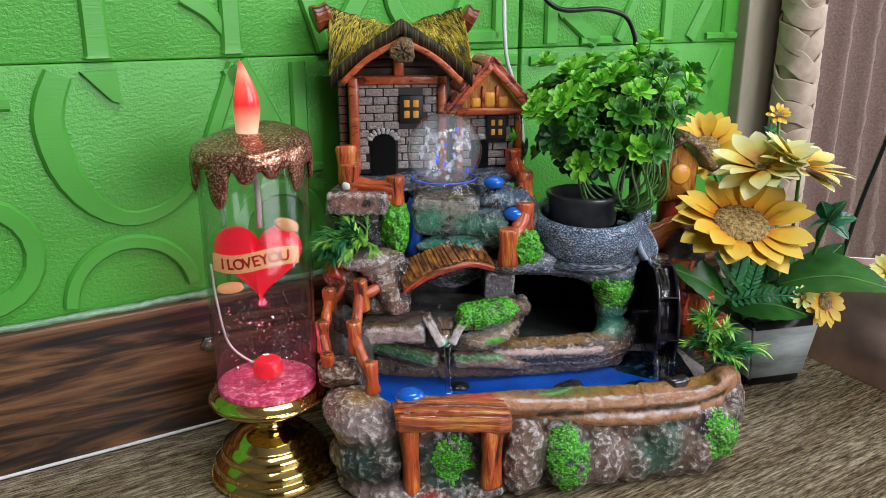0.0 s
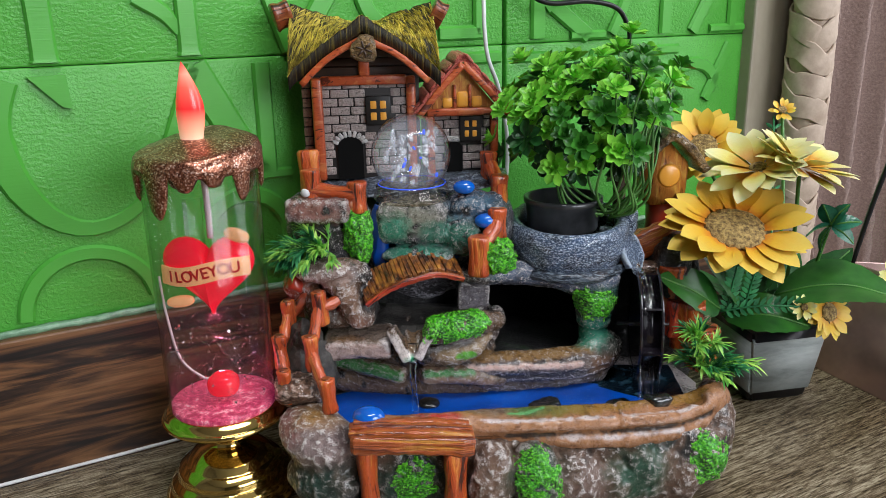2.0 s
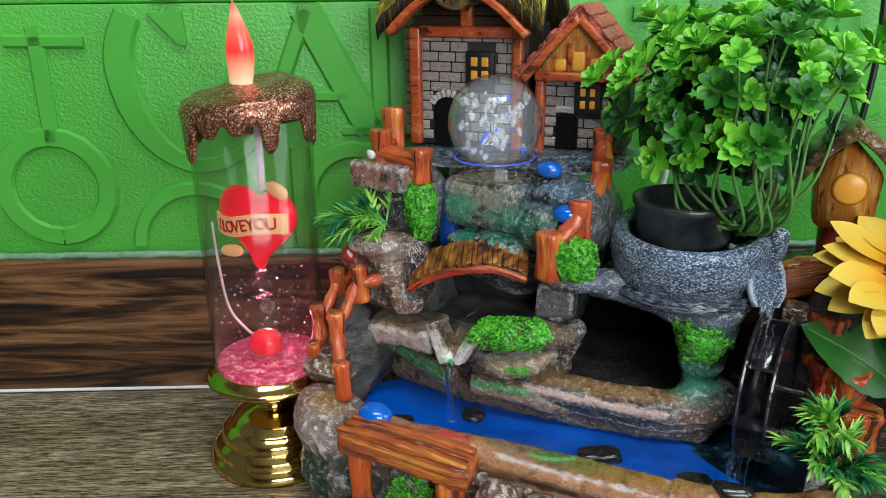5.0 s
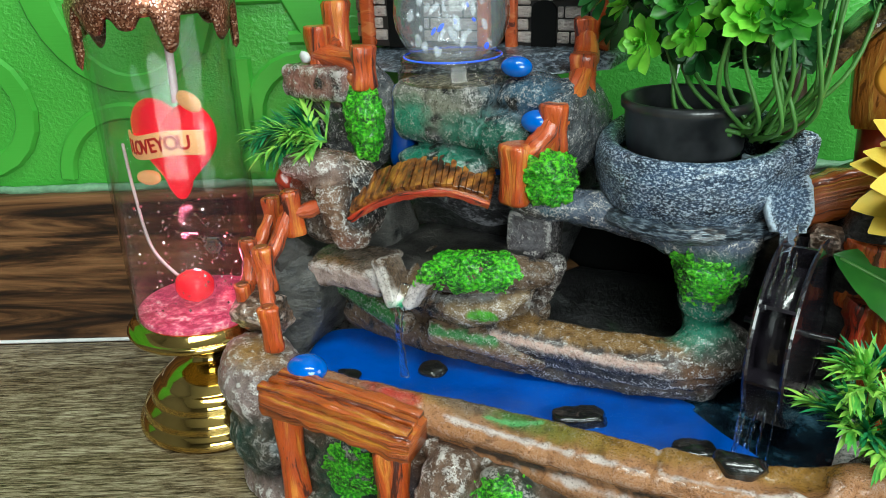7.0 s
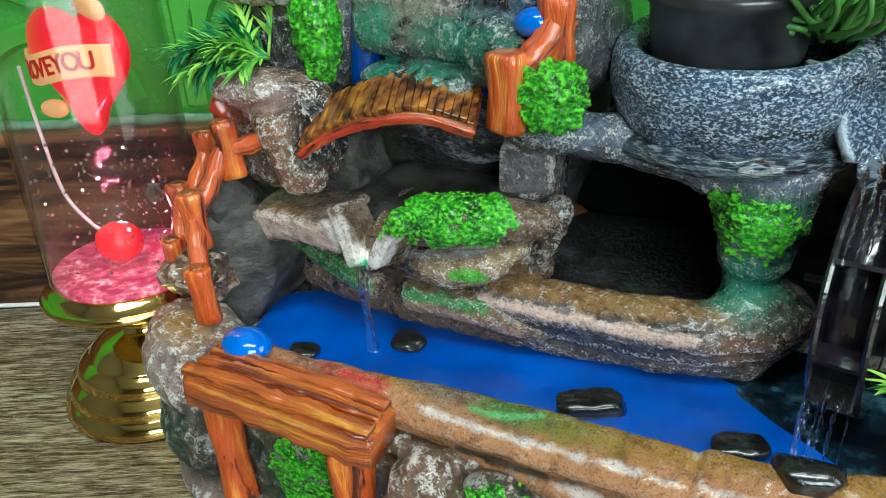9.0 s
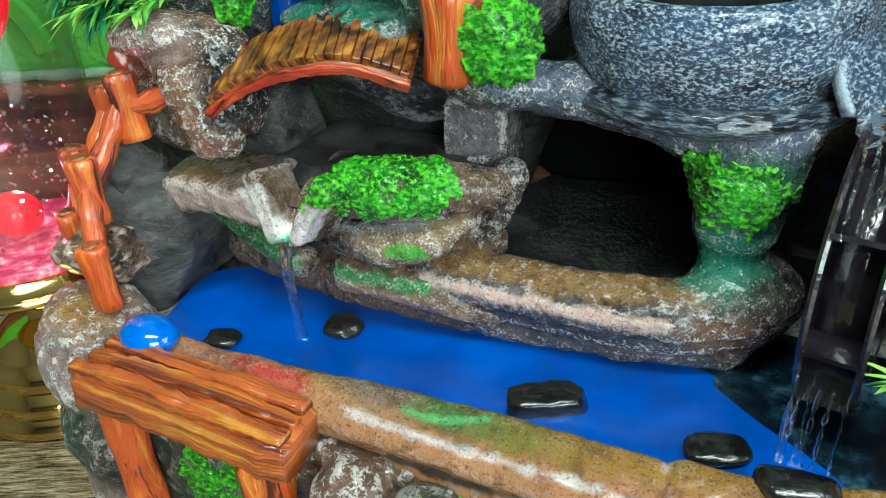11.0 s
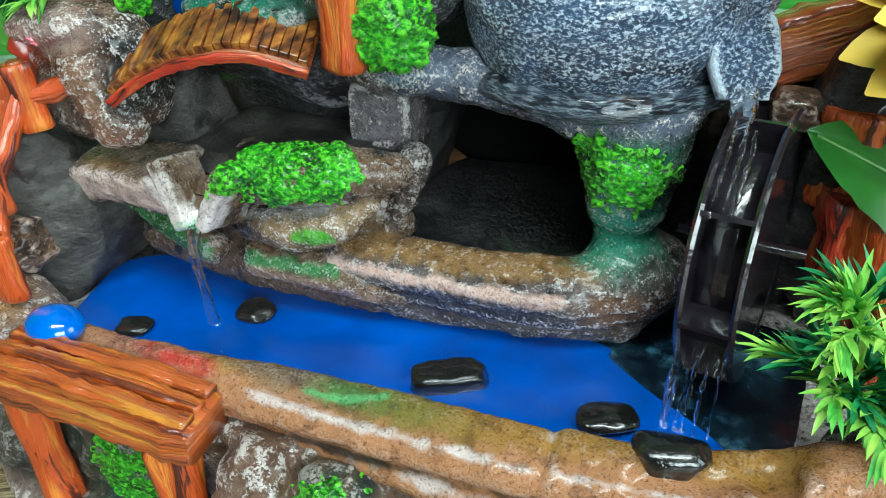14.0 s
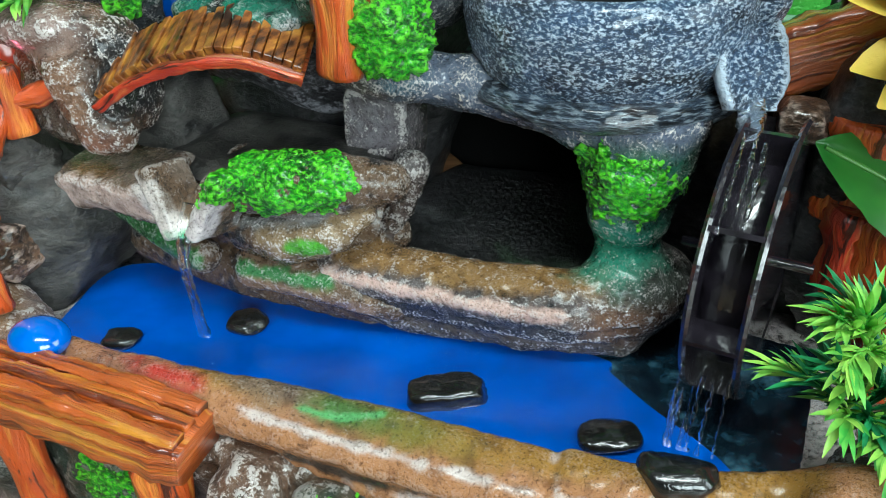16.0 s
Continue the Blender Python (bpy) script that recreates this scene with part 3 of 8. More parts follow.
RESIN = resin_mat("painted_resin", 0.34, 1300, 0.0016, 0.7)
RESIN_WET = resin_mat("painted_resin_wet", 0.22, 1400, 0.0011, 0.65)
OCHRE, OLIVE, SALMON, CHALK = (0.33, 0.165, 0.026), (0.19, 0.160, 0.016), (0.44, 0.20, 0.085), (0.66, 0.54, 0.50)
# the near black serves mottled paint and the shade painted into the cave
EARTH, UMBER, BLACK_AND_SHADE = (0.14, 0.075, 0.042), (0.055, 0.030, 0.018), (0.009, 0.008, 0.009)
BOTTLE, JADE, SCARLET = (0.008, 0.045, 0.028), (0.05, 0.31, 0.19), (0.52, 0.035, 0.02)


def moss(fn, blob, lo, hi, seed, label="bright green stippled moss patch"):
    """Moss paste: follows the rock below it, with a ragged edge and a stippled top."""
    def field(P):
        out = np.maximum(fn(P) - 0.0007, blob(P))
        near = np.abs(out) < 0.009
        Q = P[near]
        out[near] = np.maximum(fn(Q) - 0.0007 - 0.0009 * crags(Q, 420, 3, seed), blob(Q) + 0.0075 * crags(Q, 170, 4, seed + 2, 0.7))
        return out
    return sculpt("moss_patch", field, lo, hi, 0.0005, MOSS, FT, label, None, 0.0011, 620, seed, 0.0008)


# ---- the room ----
def room():
    u0, u1, n1, zf, zc = -1.3, 1.7, -2.4, -0.75, 1.8
    bm = bmesh.new(); box(bm, u0 - 0.1, u1 + 0.1, n1 - 0.1, 0.1, zf - 0.05, zf)
    setting("floor", bm, FLOORM, "plain brown tiled floor below the table", "floor", WALL)
    bm = bmesh.new(); box(bm, u0 - 0.1, u1 + 0.1, n1 - 0.1, 0.1, zc, zc + 0.05)
    setting("ceiling", bm, CEIL, "plain white painted ceiling of the room", "ceiling", WALL)
    bm = bmesh.new(); box(bm, u0 - 0.1, u1 + 0.1, 0.012, 0.1, zf, zc)
    setting("wall_north", bm, PLASTER, "plain painted wall behind the green foam panels", "wall", WALL)
    bm = bmesh.new(); box(bm, u0 - 0.1, u0, n1, 0.012, zf, zc)
    setting("wall_west", bm, PLASTER, "plain painted side wall of the room", "wall", WALL)
    bm = bmesh.new()
    for a, b, c, d in ((n1, -1.25, zf, zc), (-0.25, 0.012, zf, zc), (-1.25, -0.25, zf, 0.15), (-1.25, -0.25, 1.25, zc)):
        box(bm, u1, u1 + 0.1, a, b, c, d)
    setting("wall_east", bm, PLASTER, "plain painted side wall with a window opening", "wall", WALL)
    bm = bmesh.new()
    for a, b, c, d in ((u0 - 0.1, 0.0, zf, zc), (1.5, u1 + 0.1, zf, zc), (0.0, 1.5, zf, 0.4), (0.0, 1.5, 1.5, zc)):
        box(bm, a, b, n1 - 0.1, n1, c, d)
    setting("wall_south", bm, PLASTER, "plain painted wall with a wide window opening", "wall", WALL)


room()


def table():
    bm = bmesh.new()
    box(bm, -0.9, 1.1, -0.78, -0.0102, TOP - 0.03, TOP, None, 0.002)
    setting("table_top", bm, TABLE_WOOD, "greyed dark brown wood-grain table top against the wall", "table top", WALL)


table()


def skirting():
    bm = bmesh.new()
    box(bm, -0.9, 0.64, -0.010, 0.011, TOP - 0.02, 0.0975, None, 0.0015)
    setting("skirting_board", bm, BURNT, "burnt pine skirting board with dark wavy grain bands", "skirting board", WALL)
    bm = bmesh.new()
    sweep(bm, [(-0.9, -0.0108, TOP + 0.0012), (0, -0.0108, TOP + 0.0012), (0.64, -0.0108, TOP + 0.0012)], circle(0.0011, 8), 60, rough=0.0002)
    setting("trim", bm, WHITE_PL, "thin white sealant line between table and skirting board", "trim", WALL, True)
    bm = bmesh.new()
    sweep(bm, [(-0.9, -0.0035, 0.0990), (0, -0.0035, 0.0990), (0.64, -0.0035, 0.0990)], circle(0.0024, 10), 300, rough=0.0012, freq=150)
    setting("sealant", bm, SILICONE, "lumpy translucent silicone bead above the skirting board", "sealant", WALL, True)


skirting()


def stroke(bm, pts, w, n=20, h=0.0032):
    """A raised stroke of a letter on the wall, bevelled, standing h proud of the panel."""
    prof = [(w / 2, 0.001), (w / 2 - 0.0016, h), (-w / 2 + 0.0016, h), (-w / 2, 0.001)]
    sweep(bm, [(u, 0.0, z, s[0] if s else 1.0) for u, z, *s in pts], prof, n, (0, -1, 0))
    bmesh.ops.recalc_face_normals(bm, faces=bm.faces)


def ring_pts(u, z, r, a0, a1, k=12, squash=1.0):
    return [(u + r * math.cos(radians(a0 + (a1 - a0) * i / k)), z + squash * r * math.sin(radians(a0 + (a1 - a0) * i / k))) for i in range(k + 1)]


def foam_panels():
    def panel(name, u0, u1, z0, z1, strokes, tips=()):
        bm = bmesh.new()
        box(bm, u0, u1, 0.0, 0.012, z0, z1, None, 0.0013, 3)
        ob = setting(name, bm, FOAM, "bright green embossed foam wall panel with raised letters", "wall panel", WALL, True)
        for pts, w in strokes:
            bm = bmesh.new()
            stroke(bm, pts, w)
            o = obj("letter_stroke", bm, FOAM_LETTER, False)
            o.parent = ob
        for tri in tips:
            bm = bmesh.new()
            plate(bm, [(u, z) for u, z in tri], 0.0, 0.0032, Matrix.Rotation(radians(90), 4, "X"))
            bmesh.ops.recalc_face_normals(bm, faces=bm.faces)
            o = obj("letter_stroke", bm, FOAM_LETTER, False)
            o.parent = ob
        return ob
    S = lambda *p: list(p)
    panel("panel_lower", -0.9, 0.315, 0.0985, 0.2481, [
        (S((-0.0606, 0.236), (-0.0606, 0.17)), 0.010), (S((-0.078, 0.2285), (-0.033, 0.2275)), 0.008),
        (S((-0.0067, 0.2425, 1.0), (-0.013, 0.228, 1.1), (-0.0152, 0.212, 1.15), (-0.0095, 0.186, 1.1), (0.004, 0.165, 0.85), (0.023, 0.1545, 0.65), (0.043, 0.1575, 0.55), (0.058, 0.168, 0.5), (0.068, 0.182, 0.45)), 0.0155),
        (S((0.0945, 0.2445), (0.0795, 0.208), (0.064, 0.170)), 0.010), (S((0.0935, 0.2445), (0.129, 0.1745)), 0.019),
        (S((0.072, 0.195), (0.115, 0.195)), 0.007), (S((0.1355, 0.2445), (0.1355, 0.176)), 0.0115), (S((0.112, 0.1745), (0.150, 0.1745)), 0.007),
        (ring_pts(-0.0625, 0.142, 0.031, -90, 270, 16), 0.0125), (ring_pts(0.0205, 0.103, 0.037, 8, 178, 12), 0.0095),
        (S((0.085, 0.165), (0.085, 0.105)), 0.012), (ring_pts(0.118, 0.135, 0.028, -60, 240, 12), 0.011),
        (S((0.282, 0.2400), (0.312, 0.2400)), 0.009), (S((0.196, 0.236), (0.172, 0.18)), 0.012), (S((0.20, 0.236), (0.225, 0.18)), 0.016), (S((0.265, 0.236), (0.265, 0.15)), 0.012),
    ], [((0.0047, 0.2434), (0.0245, 0.2439), (0.0255, 0.2247), (0.0205, 0.2260))])
    panel("panel_upper", -0.9, 0.315, 0.2484, 0.398, [
        (S((0.0155, 0.2505, 1.15), (0.0155, 0.26, 0.95), (0.0155, 0.33, 1.0)), 0.0145), (S((0.0, 0.3), (0.03, 0.3)), 0.008),
        (S((0.0935, 0.2510, 1.2), (0.0935, 0.262, 1.0), (0.0935, 0.33, 1.0)), 0.0125), (S((0.089, 0.264, 0.5), (0.081, 0.275, 0.8), (0.066, 0.285, 0.9)), 0.012),
        (S((-0.06, 0.282), (-0.035, 0.2815)), 0.009), (S((0.155, 0.2515), (0.142, 0.29)), 0.011), (S((0.16, 0.2515), (0.185, 0.29)), 0.014),
        (ring_pts(0.235, 0.29, 0.03, 180, 360, 10), 0.012), (S((0.262, 0.2575), (0.300, 0.2575)), 0.010), (S((0.295, 0.256), (0.295, 0.29)), 0.011),
    ])
    panel("panel_lower_far", 0.318, 0.60, 0.0985, 0.2481, [
        (S((0.325, 0.2385), (0.352, 0.2385)), 0.008), (S((0.40, 0.24), (0.378, 0.185)), 0.010), (S((0.405, 0.24), (0.43, 0.18)), 0.016),
        (S((0.462, 0.24), (0.462, 0.17)), 0.012), (ring_pts(0.505, 0.196, 0.03, 20, 330, 12), 0.011), (S((0.545, 0.24), (0.520, 0.195)), 0.010), (S((0.44, 0.2385), (0.486, 0.2385)), 0.008),
    ])
    panel("panel_upper_far", 0.318, 0.60, 0.2484, 0.398, [
        (S((0.345, 0.2515), (0.345, 0.30)), 0.013), (S((0.352, 0.272), (0.385, 0.30)), 0.009), (S((0.358, 0.275), (0.392, 0.2515)), 0.013), (S((0.375, 0.2525), (0.408, 0.2525)), 0.007),
        (S((0.415, 0.2525), (0.44, 0.30)), 0.010), (S((0.47, 0.2515), (0.47, 0.30)), 0.012), (S((0.50, 0.2515), (0.53, 0.30)), 0.011), (S((0.545, 0.2515), (0.545, 0.30)), 0.010), (S((0.52, 0.2535), (0.56, 0.2535)), 0.007),
    ])


foam_panels()


# ---- the candle lamp ----
CX, CY = -0.1040, 0.4275


def candle_lamp():
    lamp = thing("candle_lamp", (CX, CY, TOP), "clear liquid candle lamp with red heart on a brass foot", "lamp")
    bm = bmesh.new()
    foot = [(0.0, 0.0), (0.0365, 0.0), (0.0376, 0.0022), (0.0368, 0.0050), (0.0345, 0.0068), (0.0338, 0.0075), (0.0345, 0.0098), (0.0332, 0.0125), (0.0302, 0.0142), (0.0296, 0.0150), (0.0300, 0.0172), (0.0285, 0.0200), (0.0250, 0.0220), (0.0240, 0.0228), (0.0220, 0.0258), (0.0165, 0.0292),
            (0.0112, 0.0312), (0.0088, 0.0335), (0.0092, 0.0350), (0.0092, 0.0362), (0.0118, 0.0378), (0.0116, 0.0392), (0.0138, 0.0405), (0.0142, 0.0425), (0.0168, 0.0438), (0.0240, 0.0455), (0.0300, 0.0472), (0.0338, 0.0495), (0.0348, 0.0512), (0.0335, 0.0528), (0.0318, 0.0522), (0.0312, 0.056), (0.0, 0.056)]
    lathe(bm, foot, (CX, CY, TOP), 64)
    part("foot", bm, BRASS, lamp, "polished stepped brass foot with a dished plate")
    z0, z1 = TOP + 0.0565, 0.2025
    bm = bmesh.new()
    lathe(bm, crisp([(0.0298, z0 + 0.0005), (0.0298, z1), (0.0285, z1), (0.0285, z0 + 0.0005)]), (CX, CY, 0), 72)
    part("tube", bm, ACRYLIC, lamp, "clear acrylic tube").visible_shadow = False
    bm = bmesh.new()
    lathe(bm, crisp([(0.0281, z0 + 0.0045), (0.0281, 0.1185), (0.0, 0.1185)]), (CX, CY, 0), 64)
    part("liquid", bm, LIQUID, lamp, "pink-lit glitter liquid filling the lower half").visible_shadow = False
    # lit floor of the tube
    bm = bmesh.new()
    lathe(bm, crisp([(0.0, z0), (0.0284, z0), (0.0284, z0 + 0.0032), (0.0, z0 + 0.0030)]), (CX, CY, 0), 40)
    part("light_disc", bm, PINK_GLOW, lamp, "glowing pink light disc")
    led = bpy.data.lights.new("candle_led", "POINT")
    led.energy, led.color, led.shadow_soft_size = 0.10, (1.0, 0.16, 0.26), 0.004
    new("candle_led", led).matrix_world = pose(CX, CY, z0 + 0.018)
    # glitter wax cap with drips of different length
    bm = bmesh.new()
    n, rows = 160, []
    drips = [(-112, 0.026, 13), (-152, 0.017, 10), (-84, 0.0135, 11), (-58, 0.012, 10), (-30, 0.020, 9), (-170, 0.022, 10), (15, 0.018, 12), (55, 0.024, 12), (95, 0.016, 12), (135, 0.022, 12), (165, 0.012, 9)]
    for k in range(n):
        a = 360.0 * k / n - 180
        low = 0.0088
        for c, d, w in drips:
            e = abs((a - c + 180) % 360 - 180) / w
            if e < 1:
                low = max(low, 0.0088 + (d * 1.12 - 0.0088) * (1 - e ** 2) ** 0.5 * (1 if e < 0.62 else (1 - e) / 0.38 * 0.6 + 0.4))
        tilt = 0.0035 * math.cos(radians(a - 60))
        ca, sa = math.cos(radians(a)), math.sin(radians(a))
        col = []
        top = z1 + 0.0085 + tilt
        for r, z in ((0.0300, z1 + 0.006 - low), (0.0308, z1 + 0.0058 - low - 0.0012), (0.0322, z1 + 0.0065 - low), (0.0328, z1 + 0.004 - 0.45 * low), (0.0326, top - 0.006), (0.0312, top - 0.0018), (0.028, top), (0.020, top + 0.0022 + tilt * 0.3), (0.010, z1 + 0.0118), (0.0, z1 + 0.0112)):
            w = 0.0006 * noise.noise(Vector((ca * r, sa * r, z)) * 130)
            col.append(bm.verts.new((CX + ca * (r + w), CY + sa * (r + w), z + w)))
        rows.append(col)
    for k in range(n):
        a, b = rows[k], rows[(k + 1) % n]
        for j in range(len(a) - 1):
            bm.faces.new((a[j], b[j], b[j + 1], a[j + 1]))
    bmesh.ops.remove_doubles(bm, verts=bm.verts, dist=1e-6)
    part("wax_cap", bm, GLITTER_WAX, lamp, "copper glitter wax cap with drips")
    # flame
    bm = bmesh.new()
    prof = [(0.0, 0.2105), (0.0062, 0.2108), (0.0068, 0.2128), (0.0076, 0.2185), (0.0085, 0.2265), (0.0080, 0.2325), (0.0062, 0.2385), (0.0042, 0.2435), (0.0022, 0.2485), (0.0, 0.2525)]
    vs = lathe(bm, prof, (CX - 0.0015, CY - 0.002, 0), 24)
    for v in vs:
        h = (v.co.z - 0.2105) / 0.042
        v.co.y = CY - 0.002 + (v.co.y - CY + 0.002) * 0.72
        v.co.x = CX - 0.0015 + (v.co.x - CX + 0.0015) * 0.84 + 0.0018 * math.sin(h * 3.0) - 0.0012 * h
    part("flame", bm, FLAME, lamp, "glowing red plastic flame with a pale base")
    # wick rod, heart with banner, wings and small heart
    bm = bmesh.new()
    sweep(bm, [(CX, CY + 0.004, 0.207), (CX + 0.0008, CY + 0.004, 0.18), (CX + 0.001, CY + 0.003, 0.160)], circle(0.0017, 10), 12)
    part("rod", bm, ROD, lamp, "pale pink hanging rod")
    bm = bmesh.new()
    hz, N = 0.1435, 56
    for side in (-1, 1):
        ringv = []
        for j in range(0, 9):
            f = j / 8 * math.pi / 2
            ringv.append([bm.verts.new((CX + 0.0012 * 0 + 0.00152 * 16 * math.sin(a) ** 3 * math.cos(f) * 1.02, CY + side * 0.0095 * math.sin(f), hz + 0.00152 * (13 * math.cos(a) - 5 * math.cos(2 * a) - 2 * math.cos(3 * a) - math.cos(4 * a)) * (math.cos(f) * 0.96 + 0.04))) for a in (2 * math.pi * k / N for k in range(N))])
        for a, b in zip(ringv, ringv[1:]):
            for k in range(N):
                q = (a[k], a[(k + 1) % N], b[(k + 1) % N], b[k])
                bm.faces.new(q if side < 0 else q[::-1])
    bmesh.ops.remove_doubles(bm, verts=bm.verts, dist=2e-5)
    bmesh.ops.recalc_face_normals(bm, faces=bm.faces)
    part("heart", bm, HEART_RED, lamp, "red translucent heart")
    # banner as a curved ribbon with lettering
    bm = bmesh.new()
    def rib(s):
        return CX - 0.0007 + s * 0.0238, CY - 0.0123 + 0.0085 * s * s, 0.1445 + 0.0022 * s + 0.0012 * math.sin(3 * s)
    sweep(bm, [rib(-1 + k / 6) for k in range(13)], rounded(0.0012, 0.0105, 0.0005, 2), 40)
    banner = part("banner", bm, BANNER, lamp, "cream ribbon banner with red lettering")
    text = "I LOVE YOU"
    xs = [-0.74, 0, -0.54, -0.32, -0.11, 0.09, 0, 0.28, 0.50, 0.72]
    for ch, s in zip(text, xs):
        if ch == " ":
            continue
        cu = bpy.data.curves.new("glyph", "FONT")
        cu.body, cu.size, cu.extrude, cu.align_x, cu.align_y, cu.offset = ch, 0.0086, 0.00018, "CENTER", "CENTER", 0.00012
        tmp = bpy.data.objects.new("glyph", cu)
        scene.collection.objects.link(tmp)
        me = bpy.data.meshes.new_from_object(tmp.evaluated_get(bpy.context.evaluated_depsgraph_get()))
        bpy.data.objects.remove(tmp)
        x, y, z = rib(s)
        slope = math.atan2(2 * 0.0085 * s, 0.0238)
        tiltz = math.atan2(0.0022 + 0.0036 * math.cos(3 * s), 0.0238)
        me.transform(Matrix.Translation((x, y - 0.0009, z)) @ Matrix.Rotation(slope, 4, "Z") @ Matrix.Rotation(-tiltz, 4, "Y") @ Matrix.Rotation(radians(90), 4, "X"))
        me.materials.append(LETTER_RED)
        o = new("letter", me)
        o.parent = banner
    for (x, z, w, h, rot) in ((0.0175, 0.1635, 0.0068, 0.0062, 18), (-0.0165, 0.1265, 0.0078, 0.0056, -8)):
        bm = bmesh.new()
        rock_bm(bm, (CX + x, CY - 0.004, z), (w, 0.0022, h * 0.6), (0, rot, 0), 0.25, 160, 3, 2.2, x * 100, 0.0, 0)
        part("wing", bm, BANNER, lamp, "pale peach arrow end")
    bm = bmesh.new()
    rock_bm(bm, (CX + 0.002, CY - 0.004, 0.0775), (0.0085, 0.0075, 0.0070), (0, 0, 0), 0.12, 90, 3, 2.6, 4, 0.0, 0)
    part("small_heart", bm, HEART_RED, lamp, "small red bead on the tube floor")
    # glitter flakes adrift in the liquid
    rnd = random.Random(5)
    bm = bmesh.new()
    for k in range(260):
        a, r, z = rnd.uniform(0, 6.28), 0.0265 * rnd.random() ** 0.5, 0.072 + 0.045 * rnd.random()
        s = rnd.uniform(0.0002, 0.00062)
        box(bm, -s, s, -s * 0.3, s * 0.3, -s, s, Matrix.Translation((CX + r * math.cos(a), CY + r * math.sin(a), z)) @ Euler((rnd.random() * 3, rnd.random() * 3, rnd.random() * 3)).to_matrix().to_4x4())
    o = part("glitter", bm, GLITTER_FLAKE, lamp, "tiny glitter flakes", False)
    o["kind"] = "stuff"
    # thin white wire curving to the floor of the tube
    bm = bmesh.new()
    sweep(bm, [(CX - 0.025, CY - 0.008, 0.142), (CX - 0.0235, CY - 0.008, 0.12), (CX - 0.019, CY - 0.008, 0.095), (CX - 0.009, CY - 0.006, 0.083), (CX - 0.003, CY - 0.005, 0.081)], circle(0.0007, 8), 24)
    part("wire", bm, ROD, lamp)


ACRYLIC = thin_glass("clear_acrylic", (0.955, 0.965, 0.97), 0.7, 0.08)


def liquid_mat():
    """Clear liquid with the LED's pink light put into its tint; fine glitter scatters a little light."""
    m, n, l, b = nodes_of("glitter_liquid")
    tr, tl, mx = n.new("ShaderNodeBsdfTransparent"), n.new("ShaderNodeBsdfTranslucent"), n.new("ShaderNodeMixShader")
    tr.inputs[0].default_value = (1.0, 0.97, 0.98, 1)
    tl.inputs[0].default_value = (1.0, 0.72, 0.92, 1)
    g = ramp(n, [(0.42, (0.004, 0.004, 0.004)), (0.70, (0.07, 0.07, 0.07))])
    l.new(noise_tex(n, l, coords(n, l, "Object", (1, 1, 1)), 320, 6, 0.7), g.inputs[0])
    l.new(g.outputs[0], mx.inputs[0])
    l.new(tr.outputs[0], mx.inputs[1])
    l.new(tl.outputs[0], mx.inputs[2])
    l.new(mx.outputs[0], n["Material Output"].inputs[0])
    return m


LIQUID = liquid_mat()
# the LED's pink light is put into the disc's base colour and emission
PINK_GLOW = speckle_mat("pink_lit_floor", [(0.4, (0.35, 0.02, 0.05)), (0.55, (0.75, 0.12, 0.2)), (0.68, (0.9, 0.6, 0.6))], 260, 0.3, 0.0, 0.0, 0.0, 5)
PINK_GLOW.node_tree.nodes["Principled BSDF"].inputs["Emission Color"].default_value = (1.0, 0.06, 0.3, 1)
PINK_GLOW.node_tree.nodes["Principled BSDF"].inputs["Emission Strength"].default_value = 0.2
# emission added to heart and banner in place of lamp light shining through them
HEART_RED = glow_mat("heart_red_glow", (0.75, 0.012, 0.03), (1.0, 0.01, 0.03), 0.42, 0.12)
BANNER = glow_mat("banner_peach_glow", (0.8, 0.42, 0.2), (1.0, 0.40, 0.14), 0.30, 0.35)
LETTER_RED = plain_mat("letter_red", (0.55, 0.012, 0.012), 0.4)
ROD = plain_mat("pale_rod", (0.75, 0.6, 0.62), 0.3)
GLITTER_FLAKE = plain_mat("glitter_flake", (0.8, 0.7, 0.72), 0.15, 0.9)


def flame_mat():
    m, n, l, b = nodes_of("flame_plastic")
    tc = n.new("ShaderNodeTexCoord")
    sp = n.new("ShaderNodeSeparateXYZ")
    l.new(tc.outputs["Object"], sp.inputs[0])
    mr = n.new("ShaderNodeMapRange")
    mr.inputs[1].default_value, mr.inputs[2].default_value = 0.2105, 0.2525
    l.new(sp.outputs[2], mr.inputs[0])
    col = ramp(n, [(0.0, (1.0, 0.72, 0.5)), (0.2, (1.0, 0.42, 0.25)), (0.45, (0.95, 0.03, 0.03)), (0.7, (1.0, 0.12, 0.08)), (0.85, (1.0, 0.3, 0.2)), (1.0, (0.85, 0.02, 0.02))])
    l.new(mr.outputs[0], col.inputs[0])
    l.new(col.outputs[0], b.inputs["Base Color"])
    l.new(col.outputs[0], b.inputs["Emission Color"])
    b.inputs["Emission Strength"].default_value = 0.62
    b.inputs["Roughness"].default_value = 0.18
    return m


FLAME = flame_mat()


